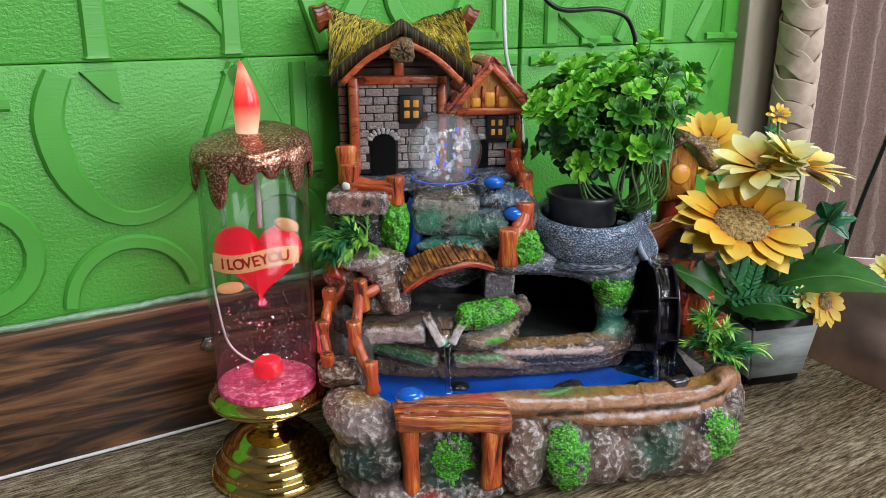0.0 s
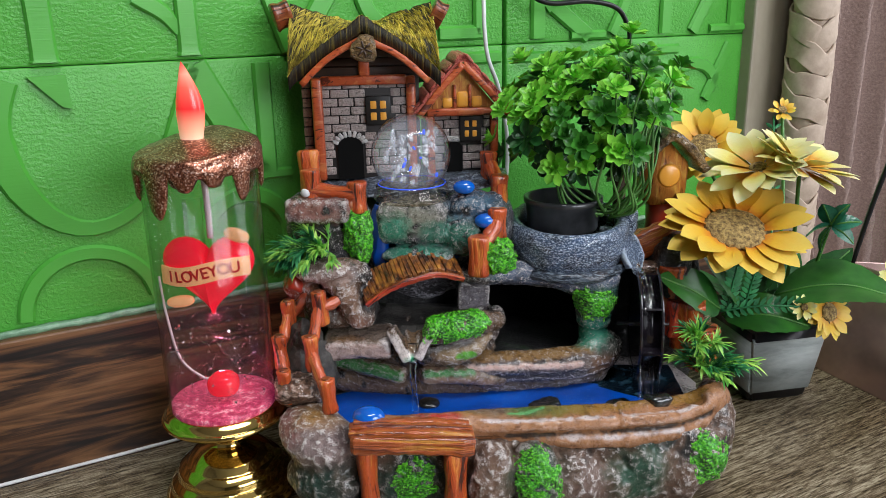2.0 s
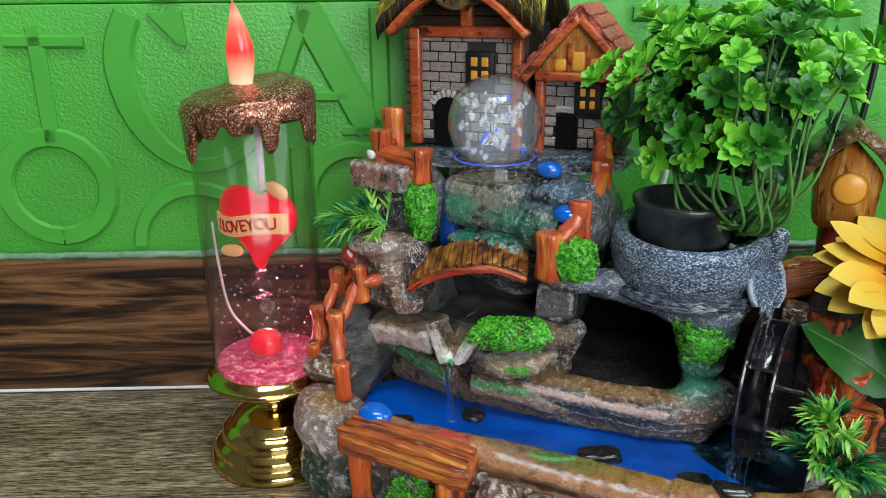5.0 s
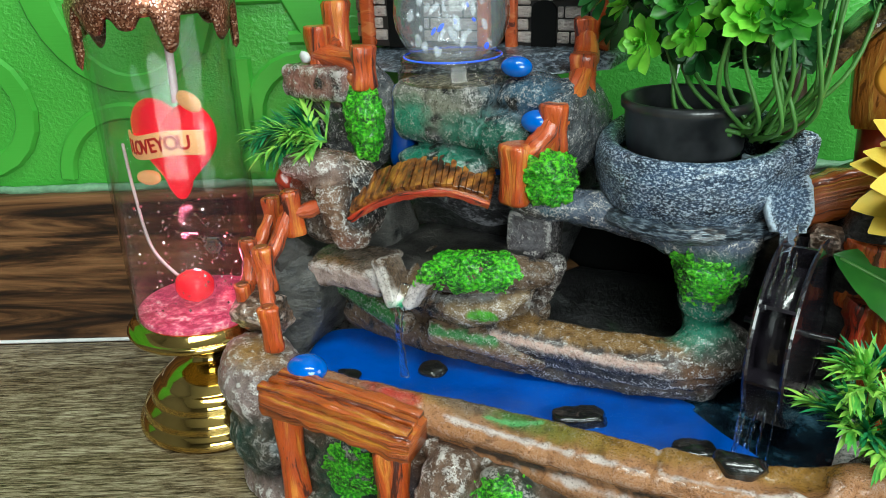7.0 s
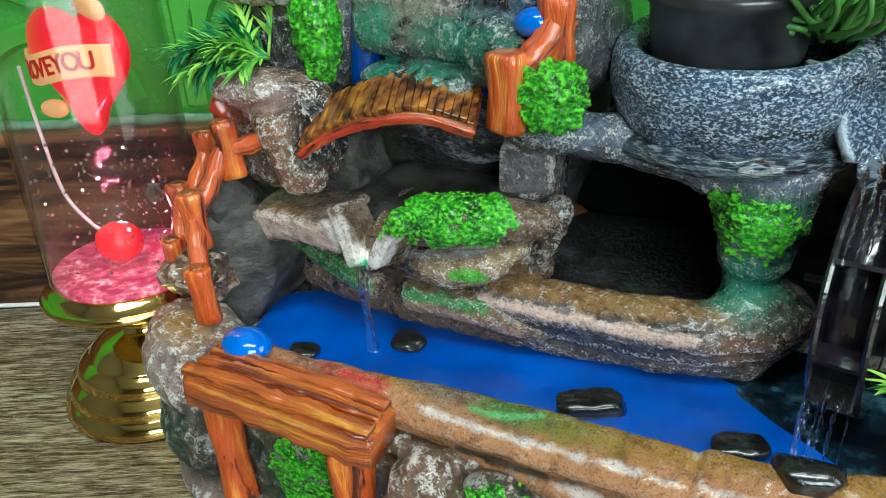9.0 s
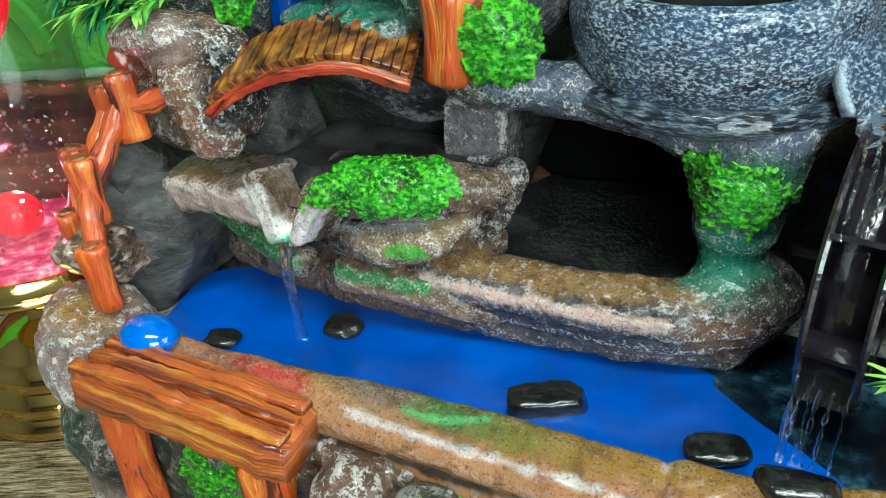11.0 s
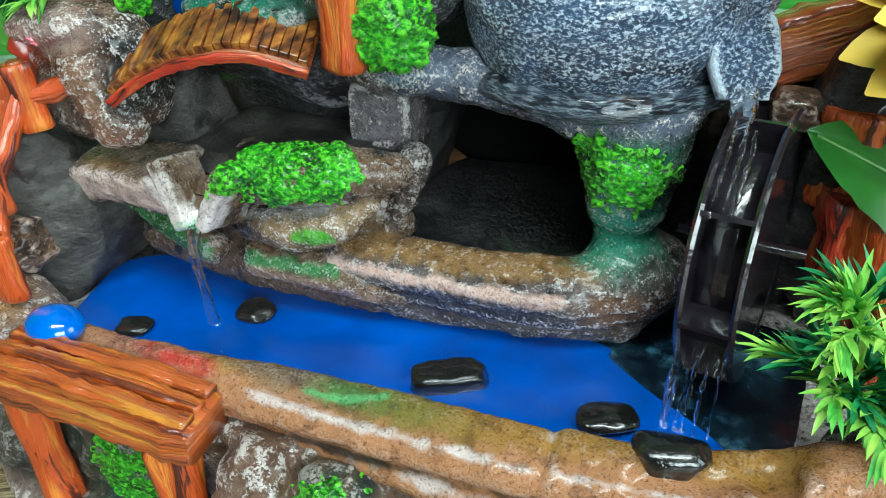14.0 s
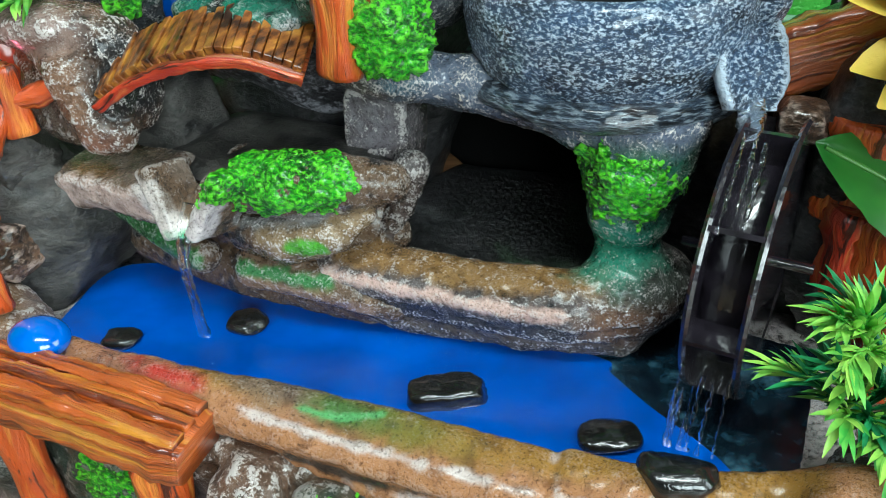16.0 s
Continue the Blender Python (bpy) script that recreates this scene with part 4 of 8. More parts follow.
def glitter_mat():
    m, n, l, b = nodes_of("glitter_wax")
    v = n.new("ShaderNodeTexVoronoi")
    v.inputs["Scale"].default_value = 1500
    l.new(coords(n, l, "Object", (1, 1, 1)), v.inputs["Vector"])
    sep = n.new("ShaderNodeSeparateColor")
    l.new(v.outputs["Color"], sep.inputs[0])
    col = ramp(n, [(0.0, (0.09, 0.025, 0.014)), (0.6, (0.3, 0.11, 0.06)), (0.85, (0.6, 0.3, 0.2)), (1.0, (0.95, 0.75, 0.62))])
    l.new(sep.outputs[0], col.inputs[0])
    l.new(col.outputs[0], b.inputs["Base Color"])
    b.inputs["Metallic"].default_value, b.inputs["Roughness"].default_value = 0.75, 0.3
    bp = n.new("ShaderNodeBump")
    bp.inputs["Strength"].default_value, bp.inputs["Distance"].default_value = 1.0, 0.0005
    l.new(sep.outputs[1], bp.inputs["Height"])
    l.new(bp.outputs[0], b.inputs["Normal"])
    return m


GLITTER_WAX = glitter_mat()
candle_lamp()


# ---- the fountain ----
FT = thing("tabletop_fountain", (0.055, 0.48, TOP), "painted resin fountain with cottage, footbridge, water wheel and blue pond", "fountain")
POND = 0.053


def base():
    # skirt: an uneven ring of rock face from the table up to the rim, closed behind
    line = [(-0.073, 0.462), (-0.072, 0.435), (-0.064, 0.410), (-0.042, 0.3935), (-0.010, 0.3925), (0.026, 0.3965), (0.060, 0.4015), (0.100, 0.4085), (0.140, 0.4175), (0.168, 0.428), (0.184, 0.446), (0.184, 0.475), (0.172, 0.52), (0.14, 0.56), (0.05, 0.575), (-0.04, 0.565), (-0.07, 0.53), (-0.075, 0.49)]
    loop = smooth_path(line + [line[0]], 200)[:-1]
    cx, cy = 0.055, 0.485
    bm = bmesh.new()
    rows = []
    zs = [TOP, TOP + 0.004, 0.017, 0.023, 0.029, 0.034, 0.039, 0.044, 0.048]
    for i, z in enumerate(zs):
        f = (z - TOP) / 0.04
        ring = []
        for x, y in loop:
            d = Vector((x - cx, y - cy, 0)).normalized()
            q = Vector((x, y, z))
            w = 0.0035 * noise.fractal(q * 55, 0.9, 2, 4) + 0.003 * (0.4 - abs(noise.noise(q * 90))) + 0.002 * math.sin(f * 3.0) - 0.0025 * f
            ring.append(bm.verts.new(q + d * (w - 0.008)))
        rows.append(ring)
    n = len(loop)
    for a, b in zip(rows, rows[1:]):
        for k in range(n):
            bm.faces.new((a[k], a[(k + 1) % n], b[(k + 1) % n], b[k]))
    bm.faces.new(rows[0][::-1])
    bm.faces.new(rows[-1])
    part("base", bm, ROCK_SLATE, FT, "grey-brown cast rock base")


def rocks_form(P):
    """The boulders that make the foot of the fountain."""
    P = P + np.array([0.0, 0.003, 0.0])
    return joined([
        ball(P, (-0.0480, 0.4100, 0.0545), (0.0235, 0.0175, 0.0150), (0, 14, -35)), ball(P, (-0.0440, 0.4045, 0.0310), (0.0235, 0.0135, 0.0165), (0, 0, -30)),
        ball(P, (-0.0360, 0.4005, 0.0135), (0.0270, 0.0115, 0.0095), (0, 0, -25)), ball(P, (0.0060, 0.4005, 0.0130), (0.0320, 0.0110, 0.0085), (0, 0, 8)),
        ball(P, (0.0035, 0.4060, 0.0330), (0.0230, 0.0085, 0.0190), (0, 0, 6)), ball(P, (0.0460, 0.4030, 0.0320), (0.0125, 0.0110, 0.0230), (0, 8, 8)),
        ball(P, (0.0710, 0.4060, 0.0310), (0.0140, 0.0100, 0.0230), (0, -12, 8)), ball(P, (0.0920, 0.4115, 0.0270), (0.0150, 0.0105, 0.0175), (0, -14, 10)),
        ball(P, (0.1130, 0.4165, 0.0215), (0.0125, 0.0095, 0.0135), (0, 10, 10)), ball(P, (0.1320, 0.4215, 0.0285), (0.0150, 0.0105, 0.0180), (0, 0, 15)),
        ball(P, (0.1520, 0.4275, 0.0235), (0.0150, 0.0110, 0.0150), (0, 0, 20)), ball(P, (0.1650, 0.4330, 0.0330), (0.0130, 0.0130, 0.0190), (0, -12, 25)),
        ball(P, (0.1745, 0.4500, 0.0420), (0.0110, 0.0200, 0.0250)), block(P, (0.055, 0.4185, 0.0300), (0.105, 0.010, 0.023), 0.004, (0, 0, 7.5)),
    ], 0.004)


def rim_form(P):
    """The rim: a broad sloping top, a groove below it, a second layer, and an upturned horn where it ends."""
    left = join(limb(P, [(-0.0190, 0.4065, 0.0615, 0.0040), (0.020, 0.4108, 0.0618, 0.0042), (0.049, 0.4163, 0.0620, 0.0042), (0.073, 0.4195, 0.0620, 0.0042), (0.089, 0.4205, 0.0620, 0.0042), (0.1115, 0.4225, 0.0622, 0.0042)]),
                limb(P, [(-0.0150, 0.4060, 0.0605, 0.0035), (0.030, 0.4085, 0.0590, 0.0045), (0.070, 0.4112, 0.0585, 0.0048), (0.100, 0.4135, 0.0590, 0.0046), (0.1125, 0.4150, 0.0590, 0.0044)]), 0.007)
    end = joined([limb(P, [(0.1175, 0.4240, 0.0622, 0.0046), (0.130, 0.4250, 0.0622, 0.0048), (0.146, 0.4315, 0.0612, 0.0044), (0.166, 0.4420, 0.0600, 0.0050)]),
                  limb(P, [(0.1170, 0.4160, 0.0588, 0.0048), (0.135, 0.4180, 0.0588, 0.0048), (0.152, 0.4225, 0.0600, 0.0046), (0.165, 0.4300, 0.0640, 0.0050), (0.1745, 0.4390, 0.0655, 0.0045)]),
                  ball(P, (0.1720, 0.4405, 0.0580), (0.0100, 0.0085, 0.0110), (0, -24, 35))], 0.006)
    end = carve(end, ball(P, (0.1585, 0.4300, 0.0680), (0.0055, 0.0070, 0.0050), (0, 0, 30)), 0.002)
    shelf = limb(P, [(0.055, 0.4110, 0.0520, 0.0035), (0.090, 0.4128, 0.0505, 0.0050), (0.120, 0.4168, 0.0495, 0.0056), (0.145, 0.4225, 0.0500, 0.0056), (0.162, 0.4290, 0.0530, 0.0050), (0.177, 0.4410, 0.0590, 0.0030)])
    core = limb(P, [(-0.020, 0.4110, 0.0540, 0.0060), (0.060, 0.4170, 0.0530, 0.0070), (0.120, 0.4220, 0.0530, 0.0075), (0.166, 0.4400, 0.0550, 0.0070)])
    whole = joined([np.minimum(left, end), shelf, core], 0.0025)
    whole = carve(whole, limb(P, [(0.005, 0.4015, 0.0590, 0.0014), (0.045, 0.4035, 0.0570, 0.0020), (0.085, 0.4070, 0.0560, 0.0024), (0.115, 0.4100, 0.0560, 0.0024), (0.150, 0.4175, 0.0568, 0.0020), (0.165, 0.4240, 0.0585, 0.0012)]), 0.0012)
    return carve(whole, limb(P, [(0.1140, 0.4310, 0.0680, 0.0016), (0.1148, 0.4200, 0.0680, 0.0018), (0.1165, 0.4110, 0.0650, 0.0012)]), 0.0012)


def spout_form(P):
    """Two-storey shelf with the folded stone spout in the middle."""
    slab_l = carve(block(P, (-0.0300, 0.4520, 0.0900), (0.0195, 0.0112, 0.0062), 0.0022, (8, -3, 0)), ball(P, (-0.0300, 0.4370, 0.0820), (0.0180, 0.0070, 0.0050)), 0.002)
    wing_l = block(P, (-0.0055, 0.4455, 0.0920), (0.0028, 0.0080, 0.0105), 0.0014, (-14, -27, 8))
    wing_r = block(P, (0.0098, 0.4465, 0.0925), (0.0026, 0.0080, 0.0100), 0.0014, (-14, 27, -8))
    bed = limb(P, [(0.0015, 0.4700, 0.0925, 0.0075), (0.0016, 0.4520, 0.0900, 0.0055), (0.0022, 0.4420, 0.0840, 0.0026)])
    slab_r = limb(P, [(0.0140, 0.4560, 0.0955, 0.0080), (0.0250, 0.4575, 0.0965, 0.0088), (0.0380, 0.4620, 0.0975, 0.0082), (0.0500, 0.4690, 0.0970, 0.0055)])
    wedge = limb(P, [(0.0090, 0.4570, 0.0790, 0.0060), (0.0240, 0.4560, 0.0800, 0.0068), (0.0370, 0.4585, 0.0835, 0.0056), (0.0450, 0.4630, 0.0890, 0.0030)])
    slope_l = limb(P, [(-0.0490, 0.4620, 0.0770, 0.0055), (-0.0280, 0.4565, 0.0735, 0.0058), (-0.0070, 0.4530, 0.0690, 0.0052)])
    slope_r = limb(P, [(0.0070, 0.4540, 0.0680, 0.0052), (0.0240, 0.4565, 0.0680, 0.0060), (0.0400, 0.4600, 0.0650, 0.0056), (0.0520, 0.4640, 0.0610, 0.0050)])
    foot = limb(P, [(-0.0420, 0.4680, 0.0600, 0.0090), (0.0000, 0.4670, 0.0570, 0.0090), (0.0400, 0.4690, 0.0580, 0.0090)])
    back = ball(P, (0.0000, 0.4780, 0.0760), (0.0500, 0.0150, 0.0210))
    low = joined([slope_l, slope_r, foot, back], 0.004)
    low = carve(low, ball(P, (0.0020, 0.4470, 0.0700), (0.0050, 0.0075, 0.0120)), 0.003)
    top = joined([slab_l, slab_r], 0.002)
    top = joined([carve(top, limb(P, [(0.0015, 0.4800, 0.1040, 0.0075), (0.0020, 0.4400, 0.0960, 0.0065)]), 0.002), wing_l, wing_r, bed], 0.0016)
    top = carve(top, limb(P, [(0.0015, 0.4760, 0.1040, 0.0062), (0.0018, 0.4500, 0.0985, 0.0052), (0.0024, 0.4360, 0.0885, 0.0020)]), 0.0015)
    return joined([low, wedge, top], 0.0018)


def cave_form(P):
    """Ledge along the pond, the column at its end, and the roof of the cave."""
    ledge = limb(P, [(0.0250, 0.4650, 0.0640, 0.0060), (0.0340, 0.4655, 0.0665, 0.0082), (0.0530, 0.4680, 0.0668, 0.0088), (0.0780, 0.4710, 0.0665, 0.0088), (0.1000, 0.4755, 0.0665, 0.0096), (0.1140, 0.4840, 0.0690, 0.0098), (0.1200, 0.4930, 0.0700, 0.0080)])
    lip = limb(P, [(0.0290, 0.4600, 0.0690, 0.0022), (0.0340, 0.4590, 0.0700, 0.0030), (0.0530, 0.4606, 0.0700, 0.0028), (0.0780, 0.4630, 0.0698, 0.0028), (0.0990, 0.4668, 0.0695, 0.0026)])
    under = limb(P, [(0.0300, 0.4650, 0.0580, 0.0050), (0.0560, 0.4680, 0.0570, 0.0060), (0.0850, 0.4730, 0.0570, 0.0060), (0.1120, 0.4820, 0.0580, 0.0070)])
    spur = limb(P, [(0.0430, 0.4700, 0.0700, 0.0060), (0.0435, 0.4740, 0.0775, 0.0034), (0.0480, 0.4780, 0.0860, 0.0040), (0.0500, 0.4800, 0.0960, 0.0055)])
    column = limb(P, [(0.1130, 0.4890, 0.0700, 0.0125), (0.1105, 0.4885, 0.0800, 0.0088), (0.1095, 0.4880, 0.0870, 0.0086), (0.1098, 0.4875, 0.0930, 0.0108), (0.1105, 0.4885, 0.1040, 0.0128), (0.1110, 0.4930, 0.1150, 0.0150)])
    roof = limb(P, [(0.0480, 0.4920, 0.1180, 0.0060), (0.0660, 0.4890, 0.1200, 0.0080), (0.0850, 0.4890, 0.1190, 0.0085), (0.1020, 0.4900, 0.1140, 0.0100)])
    pillar = joined([block(P, (0.0355, 0.4930, 0.1030), (0.0095, 0.0100, 0.0120), 0.0018, (0, 4, 6)), block(P, (0.0400, 0.4880, 0.0955), (0.0060, 0.0070, 0.0045), 0.0015, (0, -5, 12)), ball(P, (0.0440, 0.4860, 0.1215), (0.0190, 0.0120, 0.0070), (0, 4, 10))], 0.002)
    whole = joined([ledge, lip, under, spur, joined([column, ledge], 0.008), roof, pillar], 0.003)
    cut = limb(P, [(0.0300, 0.4555, 0.0640, 0.0022), (0.0540, 0.4570, 0.0635, 0.0026), (0.0840, 0.4605, 0.0630, 0.0028), (0.1040, 0.4650, 0.0635, 0.0024), (0.1180, 0.4740, 0.0650, 0.0012)])
    low = limb(P, [(0.0400, 0.4580, 0.0585, 0.0014), (0.0800, 0.4635, 0.0580, 0.0016), (0.1100, 0.4720, 0.0585, 0.0014)])
    return carve(carve(whole, cut, 0.0012), low, 0.001)


def pier_form(P):
    """The twisted rock that carries the near end of the bridge, and the boulders under it."""
    return joined([
        limb(P, [(-0.0430, 0.4480, 0.1280, 0.0055), (-0.0345, 0.4465, 0.1225, 0.0070), (-0.0320, 0.4460, 0.1150, 0.0066), (-0.0285, 0.4465, 0.1080, 0.0070), (-0.0245, 0.4480, 0.1070, 0.0055)]),
        ball(P, (-0.0330, 0.4570, 0.1290), (0.0120, 0.0105, 0.0105)), ball(P, (-0.0475, 0.4505, 0.1345), (0.0160, 0.0110, 0.0065), (0, -6, 0)),
        ball(P, (-0.0620, 0.4600, 0.1230), (0.0115, 0.0120, 0.0100)), ball(P, (-0.0450, 0.4540, 0.1080), (0.0150, 0.0110, 0.0080), (0, 14, 0)), ball(P, (-0.0520, 0.4560, 0.1170), (0.0110, 0.0110, 0.0080)),
        ball(P, (-0.0240, 0.4560, 0.1160), (0.0050, 0.0100, 0.0110)),
    ], 0.003)


def upper_form(P):
    """Rock that carries the deck: the corner below the fence, the pedestal of the globe and the wet banks beside it."""
    return joined([
        ball(P, (-0.0470, 0.4770, 0.1500), (0.0260, 0.0155, 0.0270)), block(P, (-0.0500, 0.4690, 0.1665), (0.0190, 0.0120, 0.0070), 0.003, (0, -2, -10)),
        block(P, (0.0015, 0.4860, 0.1560), (0.0205, 0.0185, 0.0125), 0.0060), ball(P, (0.0040, 0.4720, 0.1370), (0.0210, 0.0100, 0.0060), (10, 0, 0)),
        ball(P, (0.0300, 0.4800, 0.1460), (0.0140, 0.0120, 0.0120), (20, 20, 0)), ball(P, (0.0360, 0.4900, 0.1620), (0.0145, 0.0130, 0.0095)),
        ball(P, (0.0500, 0.4990, 0.1500), (0.0110, 0.0260, 0.0190), (-14, 0, 0)), ball(P, (0.0220, 0.5000, 0.1400), (0.0300, 0.0160, 0.0200)),
    ], 0.003)


def upper_rocks():
    def paint(P):
        b = Brush(P, (0.08, 0.085, 0.095), 0.45)
        b.dab((-0.047, 0.465, 0.150), (0.026, 0.016, 0.016), (0.035, 0.032, 0.034), 0.9, dry=0.7)
        b.dab((-0.052, 0.460, 0.168), (0.020, 0.018, 0.008), (0.36, 0.16, 0.13), 0.9, dry=0.8)
        b.dab((0.0015, 0.470, 0.160), (0.024, 0.024, 0.010), (0.26, 0.26, 0.20), 0.95, dry=0.5)
        b.dab((-0.010, 0.468, 0.154), (0.010, 0.016, 0.009), (0.04, 0.24, 0.14), 0.9, dry=0.4)
        b.dab((0.016, 0.470, 0.150), (0.010, 0.014, 0.008), (0.05, 0.20, 0.13), 0.9, dry=0.4)
        b.dab((0.003, 0.466, 0.138), (0.024, 0.014, 0.007), (0.015, 0.17, 0.10), 0.95, dry=0.25)
        b.dab((0.030, 0.472, 0.146), (0.016, 0.014, 0.013), (0.012, 0.11, 0.065), 0.95, dry=0.3)
        b.dab((0.038, 0.482, 0.164), (0.017, 0.016, 0.010), (0.05, 0.12, 0.19), 0.9, dry=0.6)
        b.mottle(140, BLACK_AND_SHADE, 0.25, 0.7, 5.0)
        return b.c
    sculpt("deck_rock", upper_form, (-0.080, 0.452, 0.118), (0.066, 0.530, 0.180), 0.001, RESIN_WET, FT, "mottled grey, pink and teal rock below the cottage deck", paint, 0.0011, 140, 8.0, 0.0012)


def foot_and_rim():
    def paint_foot(P):
        b = Brush(P, EARTH, 0.8)
        b.mottle(90, BLACK_AND_SHADE, 0.18, 0.6, 2.0)
        b.dab((-0.050, 0.398, 0.058), (0.026, 0.030, 0.016), (0.36, 0.26, 0.25), 0.9, dry=0.95)
        b.dab((-0.062, 0.405, 0.062), (0.012, 0.02, 0.012), (0.33, 0.12, 0.10), 0.7)
        b.dab((-0.042, 0.404, 0.072), (0.022, 0.02, 0.008), OCHRE, 0.8)
        b.dab((-0.044, 0.395, 0.030), (0.026, 0.03, 0.017), BOTTLE, 1.0, dry=0.35)
        b.dab((-0.030, 0.395, 0.028), (0.012, 0.02, 0.014), BLACK_AND_SHADE, 0.8, dry=0.2)
        b.dab((-0.036, 0.392, 0.012), (0.03, 0.02, 0.009), (0.30, 0.20, 0.18), 0.9, dry=0.95)
        b.dab((0.004, 0.397, 0.030), (0.022, 0.02, 0.019), BOTTLE, 1.0, dry=0.25)
        b.dab((-0.006, 0.392, 0.014), (0.008, 0.02, 0.004), SCARLET, 0.7)
        b.dab((0.030, 0.398, 0.024), (0.008, 0.02, 0.014), (0.16, 0.13, 0.17), 0.7)
        b.dab((0.046, 0.393, 0.033), (0.014, 0.02, 0.022), (0.25, 0.145, 0.095), 0.9, dry=1.0)
        b.dab((0.072, 0.398, 0.030), (0.018, 0.02, 0.026), BOTTLE, 1.0, dry=0.3)
        b.dab((0.095, 0.404, 0.026), (0.016, 0.02, 0.016), (0.21, 0.13, 0.10), 0.9, dry=1.0)
        b.dab((0.128, 0.413, 0.028), (0.018, 0.02, 0.018), (0.012, 0.075, 0.035), 0.95, dry=0.5)
        b.dab((0.150, 0.420, 0.022), (0.014, 0.02, 0.014), EARTH, 0.9, dry=0.8)
        return b.c
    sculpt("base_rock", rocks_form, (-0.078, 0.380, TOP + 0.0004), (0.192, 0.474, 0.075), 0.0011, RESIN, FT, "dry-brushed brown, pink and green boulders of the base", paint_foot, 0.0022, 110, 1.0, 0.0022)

    def paint_rim(P):
        b = Brush(P, SALMON, 0.16)
        b.drag([(0.030, 0.4170, 0.0655), (0.060, 0.4200, 0.0660), (0.100, 0.4220, 0.0660), (0.160, 0.4360, 0.0660)], 0.0075, OCHRE, 0.95, 0.35)
        b.dab((0.048, 0.4160, 0.066), (0.016, 0.006, 0.006), (0.20, 0.13, 0.085), 0.9)
        b.dab((0.078, 0.4180, 0.066), (0.018, 0.006, 0.006), OLIVE, 0.8)
        b.dab((0.066, 0.4165, 0.066), (0.012, 0.005, 0.006), (0.075, 0.16, 0.03), 0.8)
        b.drag([(0.052, 0.4135, 0.0645), (0.064, 0.4140, 0.0650), (0.074, 0.4185, 0.0660)], 0.0010, (0.13, 0.40, 0.12), 0.8, 0.8)
        b.dab((0.008, 0.4080, 0.065), (0.017, 0.0055, 0.006), (0.40, 0.17, 0.10), 0.8)
        b.dab((0.018, 0.4085, 0.0650), (0.012, 0.0034, 0.006), SCARLET, 0.95, 0.8)
        b.drag([(0.020, 0.4075, 0.0630), (0.050, 0.4085, 0.0635), (0.085, 0.4110, 0.0635), (0.112, 0.4135, 0.0635)], 0.0010, CHALK, 0.5, 1.5, dry=0.6)
        b.drag([(0.113, 0.4280, 0.0655), (0.1145, 0.4200, 0.0665), (0.1180, 0.4150, 0.0640), (0.150, 0.4200, 0.0640), (0.158, 0.4240, 0.0650)], 0.0010, CHALK, 0.55, 1.2, dry=0.6)
        # darker brown along the groove between rim and shelf
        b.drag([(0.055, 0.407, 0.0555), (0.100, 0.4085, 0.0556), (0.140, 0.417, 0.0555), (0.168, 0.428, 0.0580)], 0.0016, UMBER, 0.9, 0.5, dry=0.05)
        b.drag([(0.070, 0.4085, 0.0535), (0.110, 0.4110, 0.0525), (0.150, 0.4190, 0.0530)], 0.0014, CHALK, 0.6, 0.9, dry=0.6)
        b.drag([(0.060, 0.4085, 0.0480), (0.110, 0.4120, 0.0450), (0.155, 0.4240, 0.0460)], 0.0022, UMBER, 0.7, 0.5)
        return b.c
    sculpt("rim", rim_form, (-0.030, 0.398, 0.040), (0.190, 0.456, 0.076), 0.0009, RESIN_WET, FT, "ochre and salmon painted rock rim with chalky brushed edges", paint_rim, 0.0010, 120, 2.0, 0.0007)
    moss(rocks_form, lambda P: ball(P, (0.0045, 0.3960, 0.0330), (0.0125, 0.012, 0.0130)), (-0.014, 0.382, 0.014), (0.024, 0.412, 0.052), 1.0)
    moss(rocks_form, lambda P: ball(P, (0.0710, 0.3980, 0.0330), (0.0115, 0.014, 0.0210), (0, -12, 0)), (0.052, 0.384, 0.008), (0.092, 0.416, 0.060), 2.0)
    moss(rocks_form, lambda P: ball(P, (0.1650, 0.4230, 0.0350), (0.0115, 0.016, 0.0150), (0, -16, 0)), (0.144, 0.404, 0.014), (0.190, 0.450, 0.056), 3.0)


